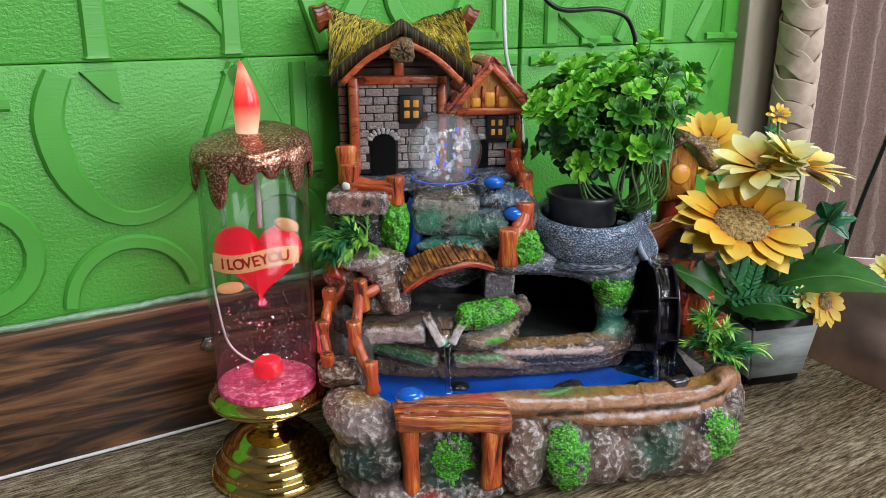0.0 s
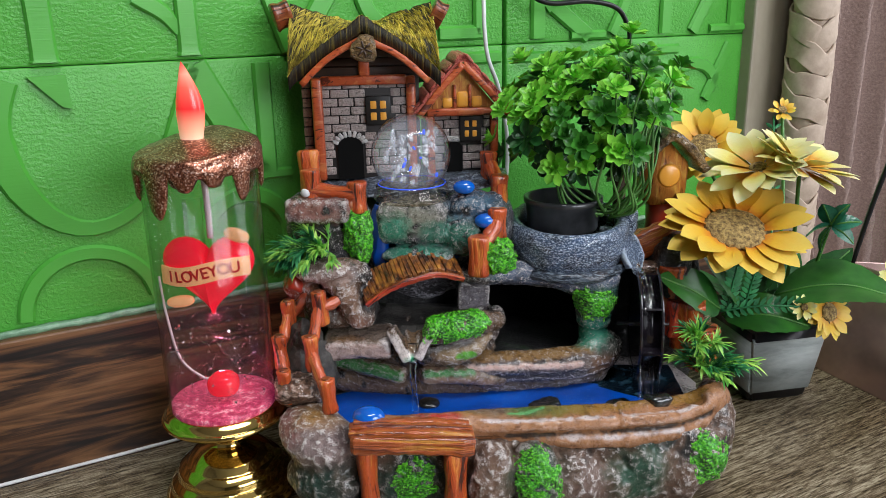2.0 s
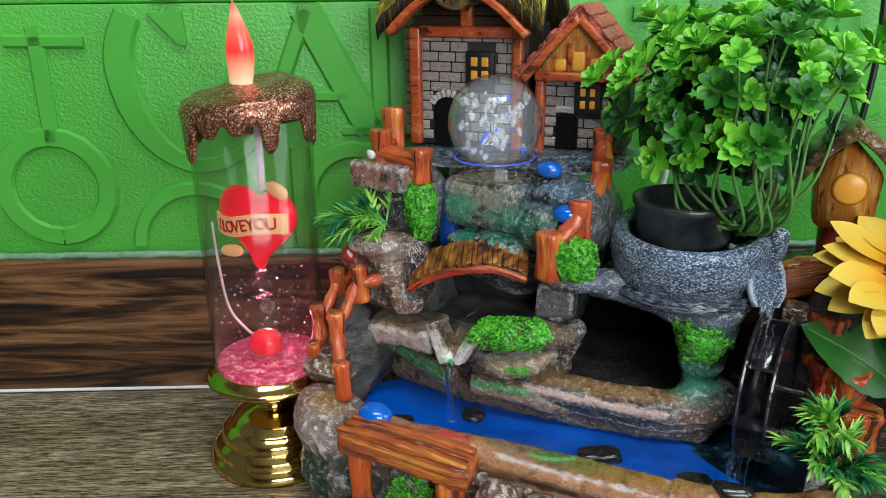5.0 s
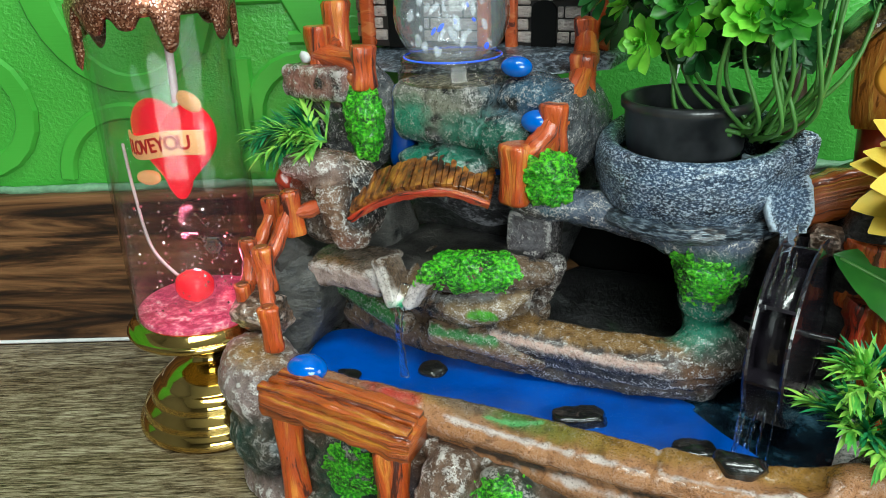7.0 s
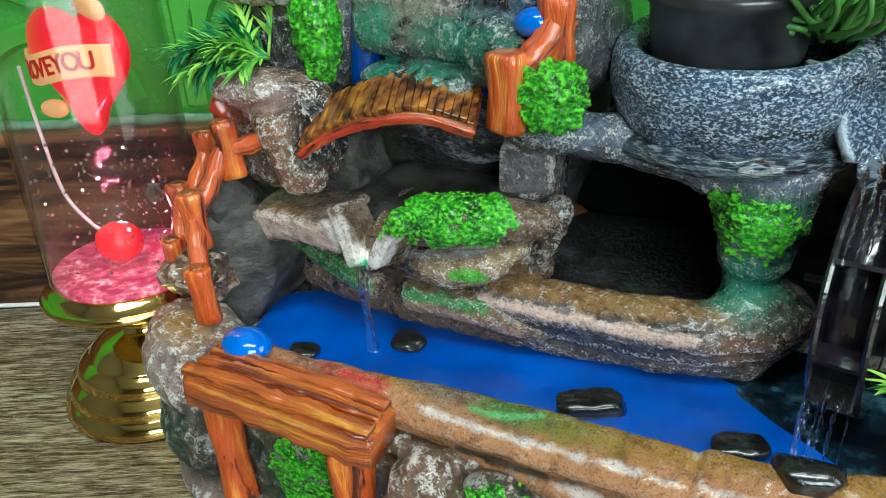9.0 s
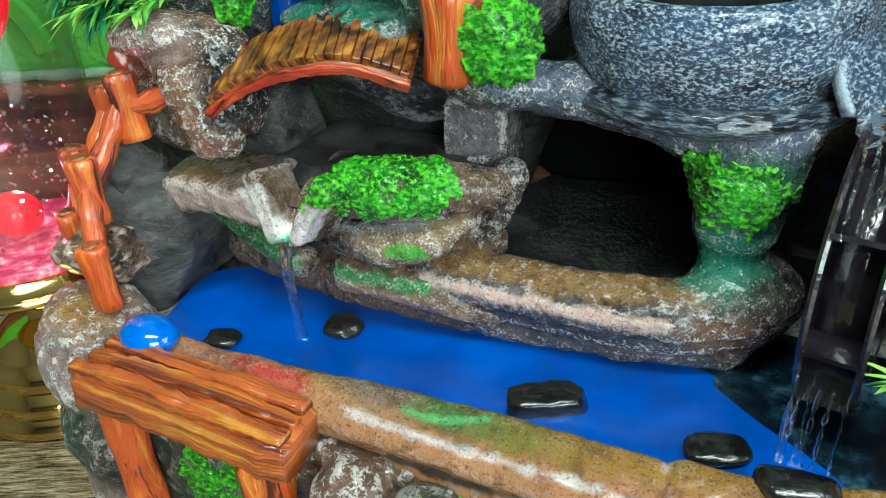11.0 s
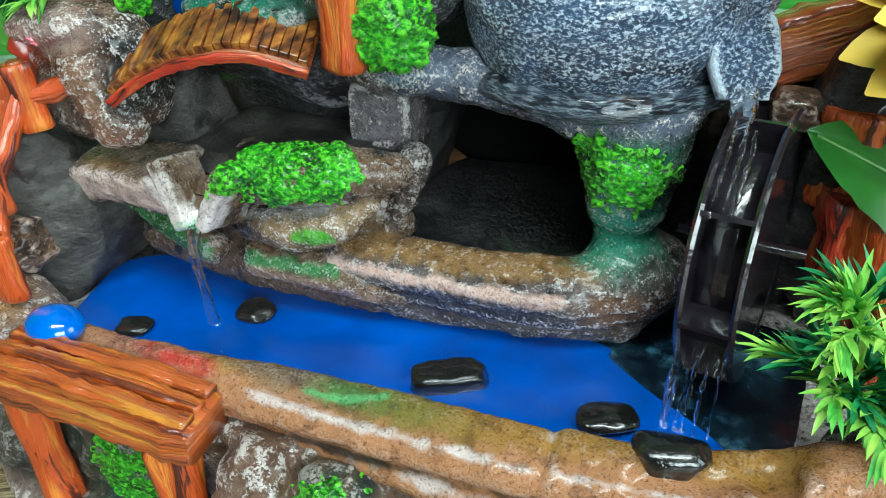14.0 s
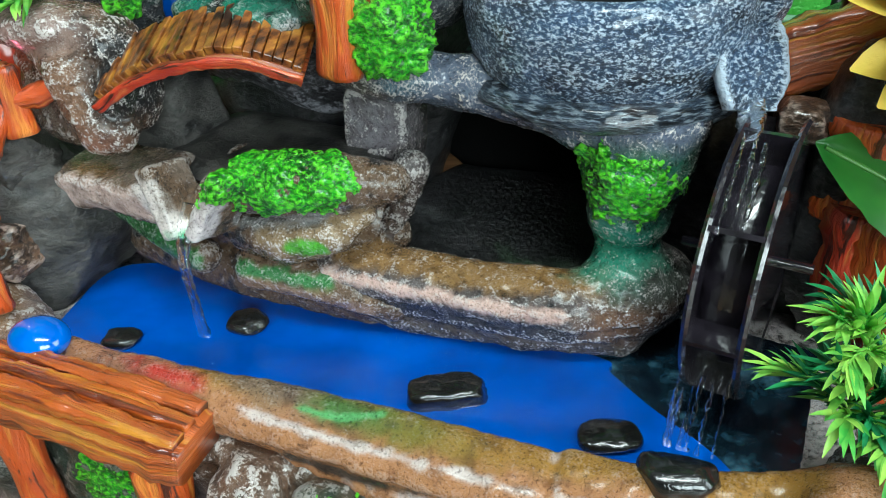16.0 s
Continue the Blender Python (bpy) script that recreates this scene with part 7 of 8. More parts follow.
def streams():
    # thin water: from the bowl on to the wheel, off the wheel, and from the small spout
    def fall(name, pts, w, h, label, seed):
        bm = bmesh.new()
        sweep(bm, pts, rounded(w, h, min(w, h) * 0.45, 4), 50, (0, -1, 0.2), 0.0005, 330, seed)
        o = part(name, bm, WATERFALL, FT, label)
        o.visible_shadow = False
    fall("water_stream", [(0.1346, 0.4935, 0.1235, 0.8), (0.1350, 0.4885, 0.1215, 1.0), (0.1360, 0.4830, 0.1205, 0.8), (0.1368, 0.4760, 0.1200, 0.5)], 0.0066, 0.0020, "thin clear water dropping on to the wheel", 1)
    for k, x in enumerate((0.1352, 0.1378, 0.1400)):
        fall("water_strand", [(x, 0.4790 - 0.002 * k, 0.1210, 0.6), (x + 0.0004, 0.4700, 0.1170, 1.1), (x, 0.4620, 0.1115, 0.8), (x - 0.0003, 0.4570 + 0.002 * k, 0.1070, 0.4)], 0.0011, 0.0007, "clear strand of water on the wheel", 20 + k)
    rnd = random.Random(12)
    for k in range(9):
        x = 0.1325 + 0.0115 * rnd.random()
        top, w = rnd.uniform(0.064, 0.078), rnd.uniform(0.0005, 0.0012)
        fall("water_strand", [(x, 0.4535 - 0.02 * (top - 0.064), top, 0.5), (x - 0.0003, 0.4515, top - 0.006, 1.0), (x - 0.0006, 0.4500 + rnd.uniform(-0.002, 0.001), POND + 0.004, 0.8), (x - 0.0007, 0.4495, POND + 0.0003, 1.3)], w, w * 0.7, "clear strand of water falling off the wheel", k)
    fall("water_stream", [(0.0021, 0.4440, 0.0925, 1.0), (0.0023, 0.4390, 0.0865, 0.9), (0.0026, 0.4365, 0.0780, 0.7), (0.0030, 0.4365, 0.0650, 0.55), (0.0034, 0.4370, POND + 0.0005, 0.8)], 0.0052, 0.0026, "clear trickle from the stone spout", 3)


WATERFALL = glass_mat("falling_water", (0.98, 1, 1), 1.33, 0.02, 0.0012, 420)
streams()


def plank_and_house():
    bm = bmesh.new()
    sweep(bm, [(0.1290, 0.5130, 0.1235, 0.95), (0.1420, 0.5180, 0.1280, 1.0), (0.1640, 0.5260, 0.1360, 1.0), (0.1850, 0.5330, 0.1430, 0.9)], rounded(0.0095, 0.0175, 0.002, 3), 50, rough=0.0011, freq=150, seed=9)
    part("plank", bm, PLANKP, FT, "thick orange-brown painted plank")
    BM = Matrix.Translation((0.1560, 0.5320, 0)) @ Matrix.Rotation(radians(10), 4, "Z")
    bm = bmesh.new()
    lathe(bm, [(0.0, 0.128), (0.0090, 0.128), (0.0084, 0.140), (0.0090, 0.1545), (0.0, 0.1545)], (0, 0, 0), 20)
    bmesh.ops.transform(bm, verts=bm.verts, matrix=BM)
    part("birdhouse_post", bm, RED_LOG, FT, "thick orange-red post")
    bm = bmesh.new()
    out = [(-0.0118, 0.1535), (0.0118, 0.1535), (0.0135, 0.1790), (0.0, 0.1935), (-0.0135, 0.1790)]
    plate(bm, out, -0.011, 0.011, Matrix.Rotation(radians(90), 4, "X"))
    bmesh.ops.bevel(bm, geom=bm.edges[:], offset=0.0012, segments=2, affect="EDGES")
    bmesh.ops.transform(bm, verts=bm.verts, matrix=BM)
    bh = part("birdhouse", bm, HLOG2, FT, "small orange wooden birdhouse")
    bm = bmesh.new()
    lathe(bm, [(0.0, 0.0), (0.0076, 0.0), (0.0060, 0.0012), (0.0, 0.0014)], (0, 0, 0), 28)
    bmesh.ops.transform(bm, verts=bm.verts, matrix=BM @ Matrix.Translation((0.0005, -0.0112, 0.1722)) @ Matrix.Rotation(radians(90), 4, "X"))
    o = obj("entrance", bm, AMBER)
    o.parent = bh
    tagged(o, "amber round entrance")
    for s in (-1, 1):
        bm = bmesh.new()
        sweep(bm, [(0, 0.0, 0.1985), (s * 0.011, 0.0, 0.1900), (s * 0.0225, 0.0, 0.1755)], rounded(0.036, 0.0056, 0.0016), 24, rough=0.0010, freq=220, seed=s + 3)
        bmesh.ops.transform(bm, verts=bm.verts, matrix=BM)
        o = obj("roof", bm, STRAWWOOD)
        o.parent = bh


plank_and_house()


# ---- glass globe ----
def globe():
    g = thing("crystal_globe", (0.0008, 0.4865, 0.170), "clear glass globe full of swirling bubbles on a stone pedestal", "glass globe")
    c = Vector((0.0008, 0.4870, 0.1940))
    bm = bmesh.new()
    bmesh.ops.create_uvsphere(bm, u_segments=64, v_segments=40, radius=0.0232)
    bmesh.ops.translate(bm, verts=bm.verts, vec=c)
    part("ball", bm, GLOBE, g, "clear glass ball").visible_shadow = False
    bm = bmesh.new()
    bmesh.ops.create_uvsphere(bm, u_segments=48, v_segments=32, radius=0.0221)
    bmesh.ops.translate(bm, verts=bm.verts, vec=c)
    for v in bm.verts:
        v.co += (v.co - c).normalized() * 0.0006 * noise.noise(v.co * 180)
    part("cloudy_water", bm, milk_mat("cloudy_water", 0.10), g, "cloudy white water").visible_shadow = False
    bm = bmesh.new()
    lathe(bm, [(0.0, 0.1675), (0.0225, 0.1675), (0.0230, 0.1690), (0.0222, 0.1715), (0.0212, 0.1735), (0.0215, 0.1755), (0.0195, 0.1775), (0.0165, 0.1782), (0.0, 0.1780)], (c.x, c.y, 0), 56)
    part("collar", bm, COLLAR, g, "clear amber-tinted glass collar").visible_shadow = False
    # thin emissive ring added in place of coloured LED light from the base
    bm = bmesh.new()
    sweep(bm, [(c.x + 0.0198 * math.cos(t), c.y + 0.0198 * math.sin(t), 0.1768) for t in (2 * math.pi * i / 16 for i in range(17))], circle(0.0004, 8), 64)
    part("glow_ring", bm, SWIRL_BLUE, g, "glowing blue ring standing in for LED light below the ball")
    rnd = random.Random(3)
    for k in range(72):
        bm = bmesh.new()
        a, h, r = rnd.uniform(0, 6.28), rnd.uniform(-0.015, 0.015), 0.018 * rnd.random() ** 0.5
        s = rnd.uniform(0.0004, 0.0017) * (0.6 if k % 9 == 0 else 1.0)
        rock_bm(bm, (c.x + r * math.cos(a), c.y + r * math.sin(a), c.z + h), (s, s * 0.7, s * rnd.uniform(1, 2.4)), (rnd.uniform(-40, 40), rnd.uniform(-40, 40), 0), 0.9, 330, 3, 2.0, k, 0.0, 0)
        # every ninth blob is an emissive blue bead that imitates a glint
        part("swirl", bm, SWIRL_BLUE if k % 9 == 0 else SWIRL, g, "blue glint" if k % 9 == 0 else "").visible_shadow = False


GLOBE = thin_glass("globe_glass", (0.93, 0.95, 0.98), 0.9, 0.02)
COLLAR = thin_glass("collar_glass", (0.80, 0.74, 0.62), 0.8, 0.08)
SWIRL = milk_mat("bubble_swirl", 0.26)
# emissive blue for the modelled glints and ring
SWIRL_BLUE = glow_mat("blue_glint_glow", (0.05, 0.1, 0.8), (0.05, 0.14, 1.0), 0.6, 0.1)
globe()


# ---- plants ----
def leaf(bm, m, length, width, cup=0.2, droop=0.25, n=5, tip=0.5, thick=0.0):
    """One leaf along +x: a pointed blade with a fold along its middle that bends down towards the tip."""
    rows = []
    for i in range(n + 1):
        s = i / n
        w = width * 0.5 * (math.sin(math.pi * min(1.0, s ** tip)) ** 0.8 if 0 < s < 1 else 0.06)
        x, z = length * s, -droop * length * s * s
        rows.append([bm.verts.new(m @ Vector((x, y, z + cup * abs(y)))) for y in (-w, 0, w)])
    for a, b in zip(rows, rows[1:]):
        for k in (0, 1):
            bm.faces.new((a[k], b[k], b[k + 1], a[k + 1]))
    return rows


LEAF_LIME = leaf_mat("leaf_lime", (0.09, 0.40, 0.018), (0.32, 0.74, 0.07))
LEAF_MID = leaf_mat("leaf_mid", (0.014, 0.10, 0.010), (0.065, 0.27, 0.022))
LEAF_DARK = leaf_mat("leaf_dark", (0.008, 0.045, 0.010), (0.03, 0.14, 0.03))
LEAF_BROAD = leaf_mat("leaf_broad", (0.012, 0.075, 0.010), (0.05, 0.19, 0.025), 0.3, 60)
STEM = plain_mat("green_stem", (0.10, 0.26, 0.05), 0.4)
GRASS_A = leaf_mat("grass_dark", (0.012, 0.11, 0.035), (0.05, 0.30, 0.10), 0.45)
GRASS_B = leaf_mat("grass_lime", (0.09, 0.40, 0.06), (0.46, 0.76, 0.12), 0.4)
POTM = speckle_mat("black_pot", [(0.35, (0.012, 0.013, 0.015)), (0.65, (0.05, 0.052, 0.056))], 60, 0.3, 0.0002, 0, 0.3, 3)


def rosette_mesh(name, seed, material, size, petals, rise):
    rnd = random.Random(seed)
    bm = bmesh.new()
    for layer, (count, elev, scale) in enumerate(((petals, 12, 1.0), (petals - 1, 38, 0.8), (petals - 3, 62, 0.55))):
        for k in range(count):
            a = 360 / count * k + layer * 27 + rnd.uniform(-9, 9)
            m = Matrix.Translation((0, 0, 0.0007 * layer)) @ Matrix.Rotation(radians(a), 4, "Z") @ Matrix.Rotation(radians(-elev * rise - rnd.uniform(-8, 8)), 4, "Y")
            leaf(bm, m, size * scale * rnd.uniform(0.85, 1.1), size * 0.52 * scale, 0.5, -0.12, 6, 1.9)
    me = bpy.data.meshes.new(name)
    bm.to_mesh(me)
    bm.free()
    me.shade_smooth()
    me.materials.append(material)
    return me


def potted_plant():
    at = Vector((0.0915, 0.5050, 0.1435))
    pl = thing("potted_plant", at, "bright green artificial succulent bush in a black plastic pot", "potted plant")
    bm = bmesh.new()
    lathe(bm, [(0.0, 0.0), (0.0205, 0.0), (0.0215, 0.002), (0.0226, 0.016), (0.0240, 0.0172), (0.0241, 0.0200), (0.0226, 0.0205), (0.0212, 0.0195), (0.0204, 0.012), (0.0, 0.013)], at, 56)
    part("pot", bm, POTM, pl, "matt black plastic pot")
    rnd = random.Random(11)
    root = Vector((0.1210, 0.4960, 0.1530))
    lime = [rosette_mesh("leaf_rosette", s, LEAF_LIME, 0.0088, 8, 1.2) for s in range(4)]
    mid = [rosette_mesh("leaf_rosette", s + 9, LEAF_MID, 0.0086, 8, 1.2) for s in range(3)]
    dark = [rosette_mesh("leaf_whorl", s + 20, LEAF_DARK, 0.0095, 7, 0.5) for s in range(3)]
    c = Vector((0.1090, 0.5120, 0.2075))
    heads = []
    tries = 0
    while len(heads) < 130 and tries < 12000:
        tries += 1
        d = Vector((rnd.gauss(0, 1), rnd.gauss(0, 1), rnd.gauss(0, 1))).normalized()
        if d.z < -0.62 or (d.z < 0.1 and d.x > 0.4):
            continue
        k = rnd.uniform(0.62, 1.12)
        lump = 1 + 0.40 * noise.noise(d * 2.3 + Vector((3, 1, 7)))
        p = c + Vector((d.x * 0.055 * k * lump, d.y * 0.043 * k * lump, d.z * 0.041 * k * lump))
        if all((p - q).length > 0.0094 for q, _ in heads):
            heads.append((p, d))
    for k, (p, d) in enumerate(heads):
        up = (d + Vector((0, -0.25, 0.75))).normalized()
        # low heads draw on the darkest green, shade under the bush put into colour
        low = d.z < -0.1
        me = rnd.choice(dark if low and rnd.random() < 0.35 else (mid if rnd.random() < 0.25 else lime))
        o = new(me.name.split(".")[0], me)
        o.parent = pl
        s = rnd.uniform(0.85, 1.3)
        o.matrix_basis = Matrix.Translation(p - at) @ up.to_track_quat("Z", "X").to_matrix().to_4x4() @ Matrix.Rotation(rnd.uniform(0, 6.28), 4, "Z") @ Matrix.Scale(s, 4)
    # darkest whorls fill the core, painting in the shade between the leaves
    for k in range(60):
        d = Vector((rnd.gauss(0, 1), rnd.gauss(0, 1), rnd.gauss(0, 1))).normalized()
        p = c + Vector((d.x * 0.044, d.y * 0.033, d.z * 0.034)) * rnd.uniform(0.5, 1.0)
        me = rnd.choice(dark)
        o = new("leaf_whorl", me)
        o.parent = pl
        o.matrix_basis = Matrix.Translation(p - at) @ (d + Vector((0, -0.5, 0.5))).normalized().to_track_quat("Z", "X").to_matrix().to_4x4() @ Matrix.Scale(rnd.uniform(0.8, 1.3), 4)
    # stems arching out of the pot
    ends = [p for p, d in heads if d.y < 0.4][::4][:22]
    for k, e in enumerate(ends):
        bm = bmesh.new()
        r = root + Vector((rnd.uniform(-0.010, 0.006), rnd.uniform(-0.003, 0.006), rnd.uniform(-0.001, 0.002)))
        m1 = r.lerp(e, 0.35) + Vector((0.008 * (1 if e.x > r.x else -1), -0.006, -0.007))
        m2 = r.lerp(e, 0.72) + Vector((0, -0.002, -0.001))
        sweep(bm, [(*r, 1.2), (*m1, 1.1), (*m2, 0.9), (*e, 0.6)], circle(0.00075, 8), 20)
        part("stem", bm, STEM, pl)
    bm = bmesh.new()
    sweep(bm, [(0.128, 0.515, 0.136, 1.2), (0.127, 0.516, 0.165, 1.0), (0.124, 0.515, 0.195, 0.8), (0.120, 0.513, 0.215, 0.5)], circle(0.0038, 10), 24, rough=0.0005, freq=200)
    part("trunk", bm, DARKWOOD, pl, "dark twisted stem")


potted_plant()


def grass_tuft(name, at, label, sprays, mats, seed, lean, reach, blade=1.0):
    """A tuft of artificial grass: sprays of narrow blades along thin stalks."""
    rnd = random.Random(seed)
    at = Vector(at)
    tf = thing(name, at, label, "artificial grass", "grass tufts on the fountain")
    for k in range(sprays):
        a = rnd.uniform(0, 6.28)
        out = (Vector((math.cos(a), math.sin(a), 0)) * rnd.uniform(0.25, 1.0) + Vector(lean) + Vector((0, 0, rnd.uniform(0.15, 0.8)))).normalized()
        ln = reach * rnd.uniform(0.55, 1.0)
        p0 = at + Vector((rnd.uniform(-0.003, 0.003), rnd.uniform(-0.003, 0.003), 0))
        pts = [p0 + out * ln * s + Vector((0, 0, -0.35 * ln * s * s)) for s in (0, 0.35, 0.7, 1.0)]
        bm = bmesh.new()
        sweep(bm, [(*p, 1.0 - 0.6 * i / 3) for i, p in enumerate(pts)], circle(0.0006, 6), 8)
        line = smooth_path([tuple(p) for p in pts], 9)
        for i in range(2, 10):
            p = Vector(line[i])
            t = (p - Vector(line[i - 1])).normalized()
            for j in range(4 if blade < 1.35 else 3):
                d = (t * 1.4 + Vector((rnd.gauss(0, 1), rnd.gauss(0, 1), rnd.gauss(0, 1))).normalized() * 0.9).normalized()
                m = Matrix.Translation(p) @ d.to_track_quat("X", "Z").to_matrix().to_4x4()
                leaf(bm, m, rnd.uniform(0.006, 0.0105) * (1.0 if blade < 1.35 else 1.08), blade * rnd.uniform(0.0009, 0.0015), 0.3, 0.2, 4, 0.8 if blade < 1.5 else 1.5)
        part("grass_spray", bm, rnd.choice(mats), tf)


grass_tuft("grass_tuft", (-0.0465, 0.4555, 0.1430), "dark green plastic grass tuft on a rock cup", 24, [GRASS_A, GRASS_A, GRASS_B], 2, (-0.75, -0.45, 0.1), 0.033, 1.3)
grass_tuft("grass_tuft", (-0.0600, 0.4545, 0.1400), "mid green plastic grass tuft beside the rocks", 9, [GRASS_A, GRASS_B], 6, (-0.4, -0.4, 0.0), 0.020)
grass_tuft("grass_tuft", (0.1715, 0.4580, 0.0680), "lime green plastic grass tuft on the rim", 19, [GRASS_A, GRASS_B, GRASS_B], 4, (0.15, -0.35, 0.25), 0.031, 1.4)
grass_tuft("grass_tuft", (0.1690, 0.4640, 0.0830), "lime green plastic grass tuft above the rim", 8, [GRASS_B, GRASS_A], 7, (-0.05, -0.3, 0.5), 0.024, 1.4)


# ---- planter with artificial flowers ----
def petal_mat(name, inner, mid, outer, radius):
    m, n, l, b = nodes_of(name)
    tc = n.new("ShaderNodeTexCoord")
    ln = n.new("ShaderNodeVectorMath")
    ln.operation = "LENGTH"
    l.new(tc.outputs["Object"], ln.inputs[0])
    mr = n.new("ShaderNodeMapRange")
    mr.inputs[1].default_value, mr.inputs[2].default_value = 0.0, radius
    l.new(ln.outputs[1], mr.inputs[0])
    nz = noise_tex(n, l, tc.outputs["Object"], 300, 4)
    ad = n.new("ShaderNodeMath")
    ad.operation = "MULTIPLY_ADD"
    l.new(nz, ad.inputs[0])
    ad.inputs[1].default_value = 0.16
    l.new(mr.outputs[0], ad.inputs[2])
    col = ramp(n, [(0.44, inner), (0.62, mid), (0.95, outer)])
    l.new(ad.outputs[0], col.inputs[0])
    l.new(col.outputs[0], b.inputs["Base Color"])
    b.inputs["Roughness"].default_value = 0.5
    b.inputs["Subsurface Weight"].default_value = 0.15
    b.inputs["Subsurface Radius"].default_value = (0.002, 0.001, 0.0004)
    bump_of(n, l, b, nz, 0.4, 0.0005)
    return m


PETAL_GOLD = petal_mat("petal_gold", (0.58, 0.15, 0.010), (0.72, 0.40, 0.02), (0.74, 0.53, 0.08), 0.045)
PETAL_PALE = petal_mat("petal_pale", (0.64, 0.32, 0.03), (0.74, 0.64, 0.15), (0.77, 0.74, 0.40), 0.036)
SEEDS = speckle_mat("flower_seeds", [(0.35, (0.10, 0.055, 0.015)), (0.65, (0.52, 0.36, 0.12))], 420, 0.7, 0.002, 0, 0, 4, 1.0)
PAPER = speckle_mat("grey_wrap", [(0.35, (0.16, 0.18, 0.17)), (0.5, (0.30, 0.33, 0.31)), (0.7, (0.44, 0.47, 0.45))], 18, 0.7, 0.0012, 0, 0, 8, 0.8, "Object", (1, 1, 3.5))


PETALS = {}


def flower(parent, at, normal, radius, petals, mat, seed, disc, cup=0.25, label=""):
    rnd = random.Random(seed)
    if radius < 0.032:
        gold = mat is PETAL_GOLD
        mat = PETALS.setdefault((gold, round(radius, 3)), petal_mat("petal_small", (0.66, 0.3, 0.02), (0.82, 0.5, 0.03), (0.84, 0.6, 0.08), radius) if gold else petal_mat("petal_small", (0.75, 0.6, 0.1), (0.82, 0.75, 0.2), (0.84, 0.8, 0.35), radius))
    m = Matrix.Translation(Vector(at) - parent.location) @ Vector(normal).normalized().to_track_quat("Z", "X").to_matrix().to_4x4()
    bm = bmesh.new()
    vs = bmesh.ops.create_icosphere(bm, subdivisions=4, radius=1)["verts"]
    for v in vs:
        v.co = Vector((v.co.x * disc, v.co.y * disc, v.co.z * disc * 0.28)) * (1 + 0.05 * noise.noise(v.co * 14)) + Vector((0, 0, 0.001))
    head = obj("flower", bm, SEEDS)
    head.parent = parent
    head.matrix_basis = m
    tagged(head, label)
    for layer in (0, 1):
        for k in range(petals):
            a = 360 / petals * (k + 0.5 * layer) + rnd.uniform(-7, 7)
            bm = bmesh.new()
            mm = Matrix.Translation((0, 0, -0.0012 * layer)) @ Matrix.Rotation(radians(a), 4, "Z") @ Matrix.Translation((disc * 0.65, 0, 0)) @ Matrix.Rotation(radians(-math.degrees(cup) * (1 - 0.6 * layer) + rnd.uniform(-9, 9)), 4, "Y") @ Matrix.Rotation(radians(rnd.uniform(-12, 12)), 4, "X")
            leaf(bm, mm, (radius - disc * 0.65) * rnd.uniform(0.9, 1.06), radius * 0.37, 0.22, rnd.uniform(-0.06, 0.13), 10, 1.35)
            o = obj("petal", bm, mat)
            o.parent = head


def broad_leaf(parent, base, tip, width, bend, mat=None, roll=0.0):
    base, tip = Vector(base), Vector(tip)
    d = tip - base
    bm = bmesh.new()
    m = Matrix.Translation(base) @ d.normalized().to_track_quat("X", "Z").to_matrix().to_4x4() @ Matrix.Rotation(radians(roll), 4, "X")
    n, ln = 18, d.length
    rows = []
    for i in range(n + 1):
        s = i / n
        w = width * 0.5 * (math.sin(math.pi * s ** 0.8) ** 0.75 if 0 < s < 1 else 0.03)
        row = []
        for j in range(-4, 5):
            y = w * j / 4
            vein = 0.0006 * abs(math.sin((s * 7 - abs(j) * 0.35) * math.pi))
            row.append(bm.verts.new(m @ Vector((ln * s, y * (1 + 0.03 * math.sin(40 * s)), bend * ln * math.sin(math.pi * s) + 0.16 * abs(y) + vein * (abs(j) > 0)))))
        rows.append(row)
    for a, b in zip(rows, rows[1:]):
        for k in range(8):
            bm.faces.new((a[k], b[k], b[k + 1], a[k + 1]))
    p = part("leaf", bm, mat or LEAF_BROAD, parent)
    bm = bmesh.new()
    sweep(bm, [tuple(m @ Vector((ln * s, 0, bend * ln * math.sin(math.pi * s) + 0.0004))) for s in (0, 0.3, 0.6, 0.95)], circle(0.0006, 6), 12)
    o = obj("midrib", bm, STEM)
    o.parent = p


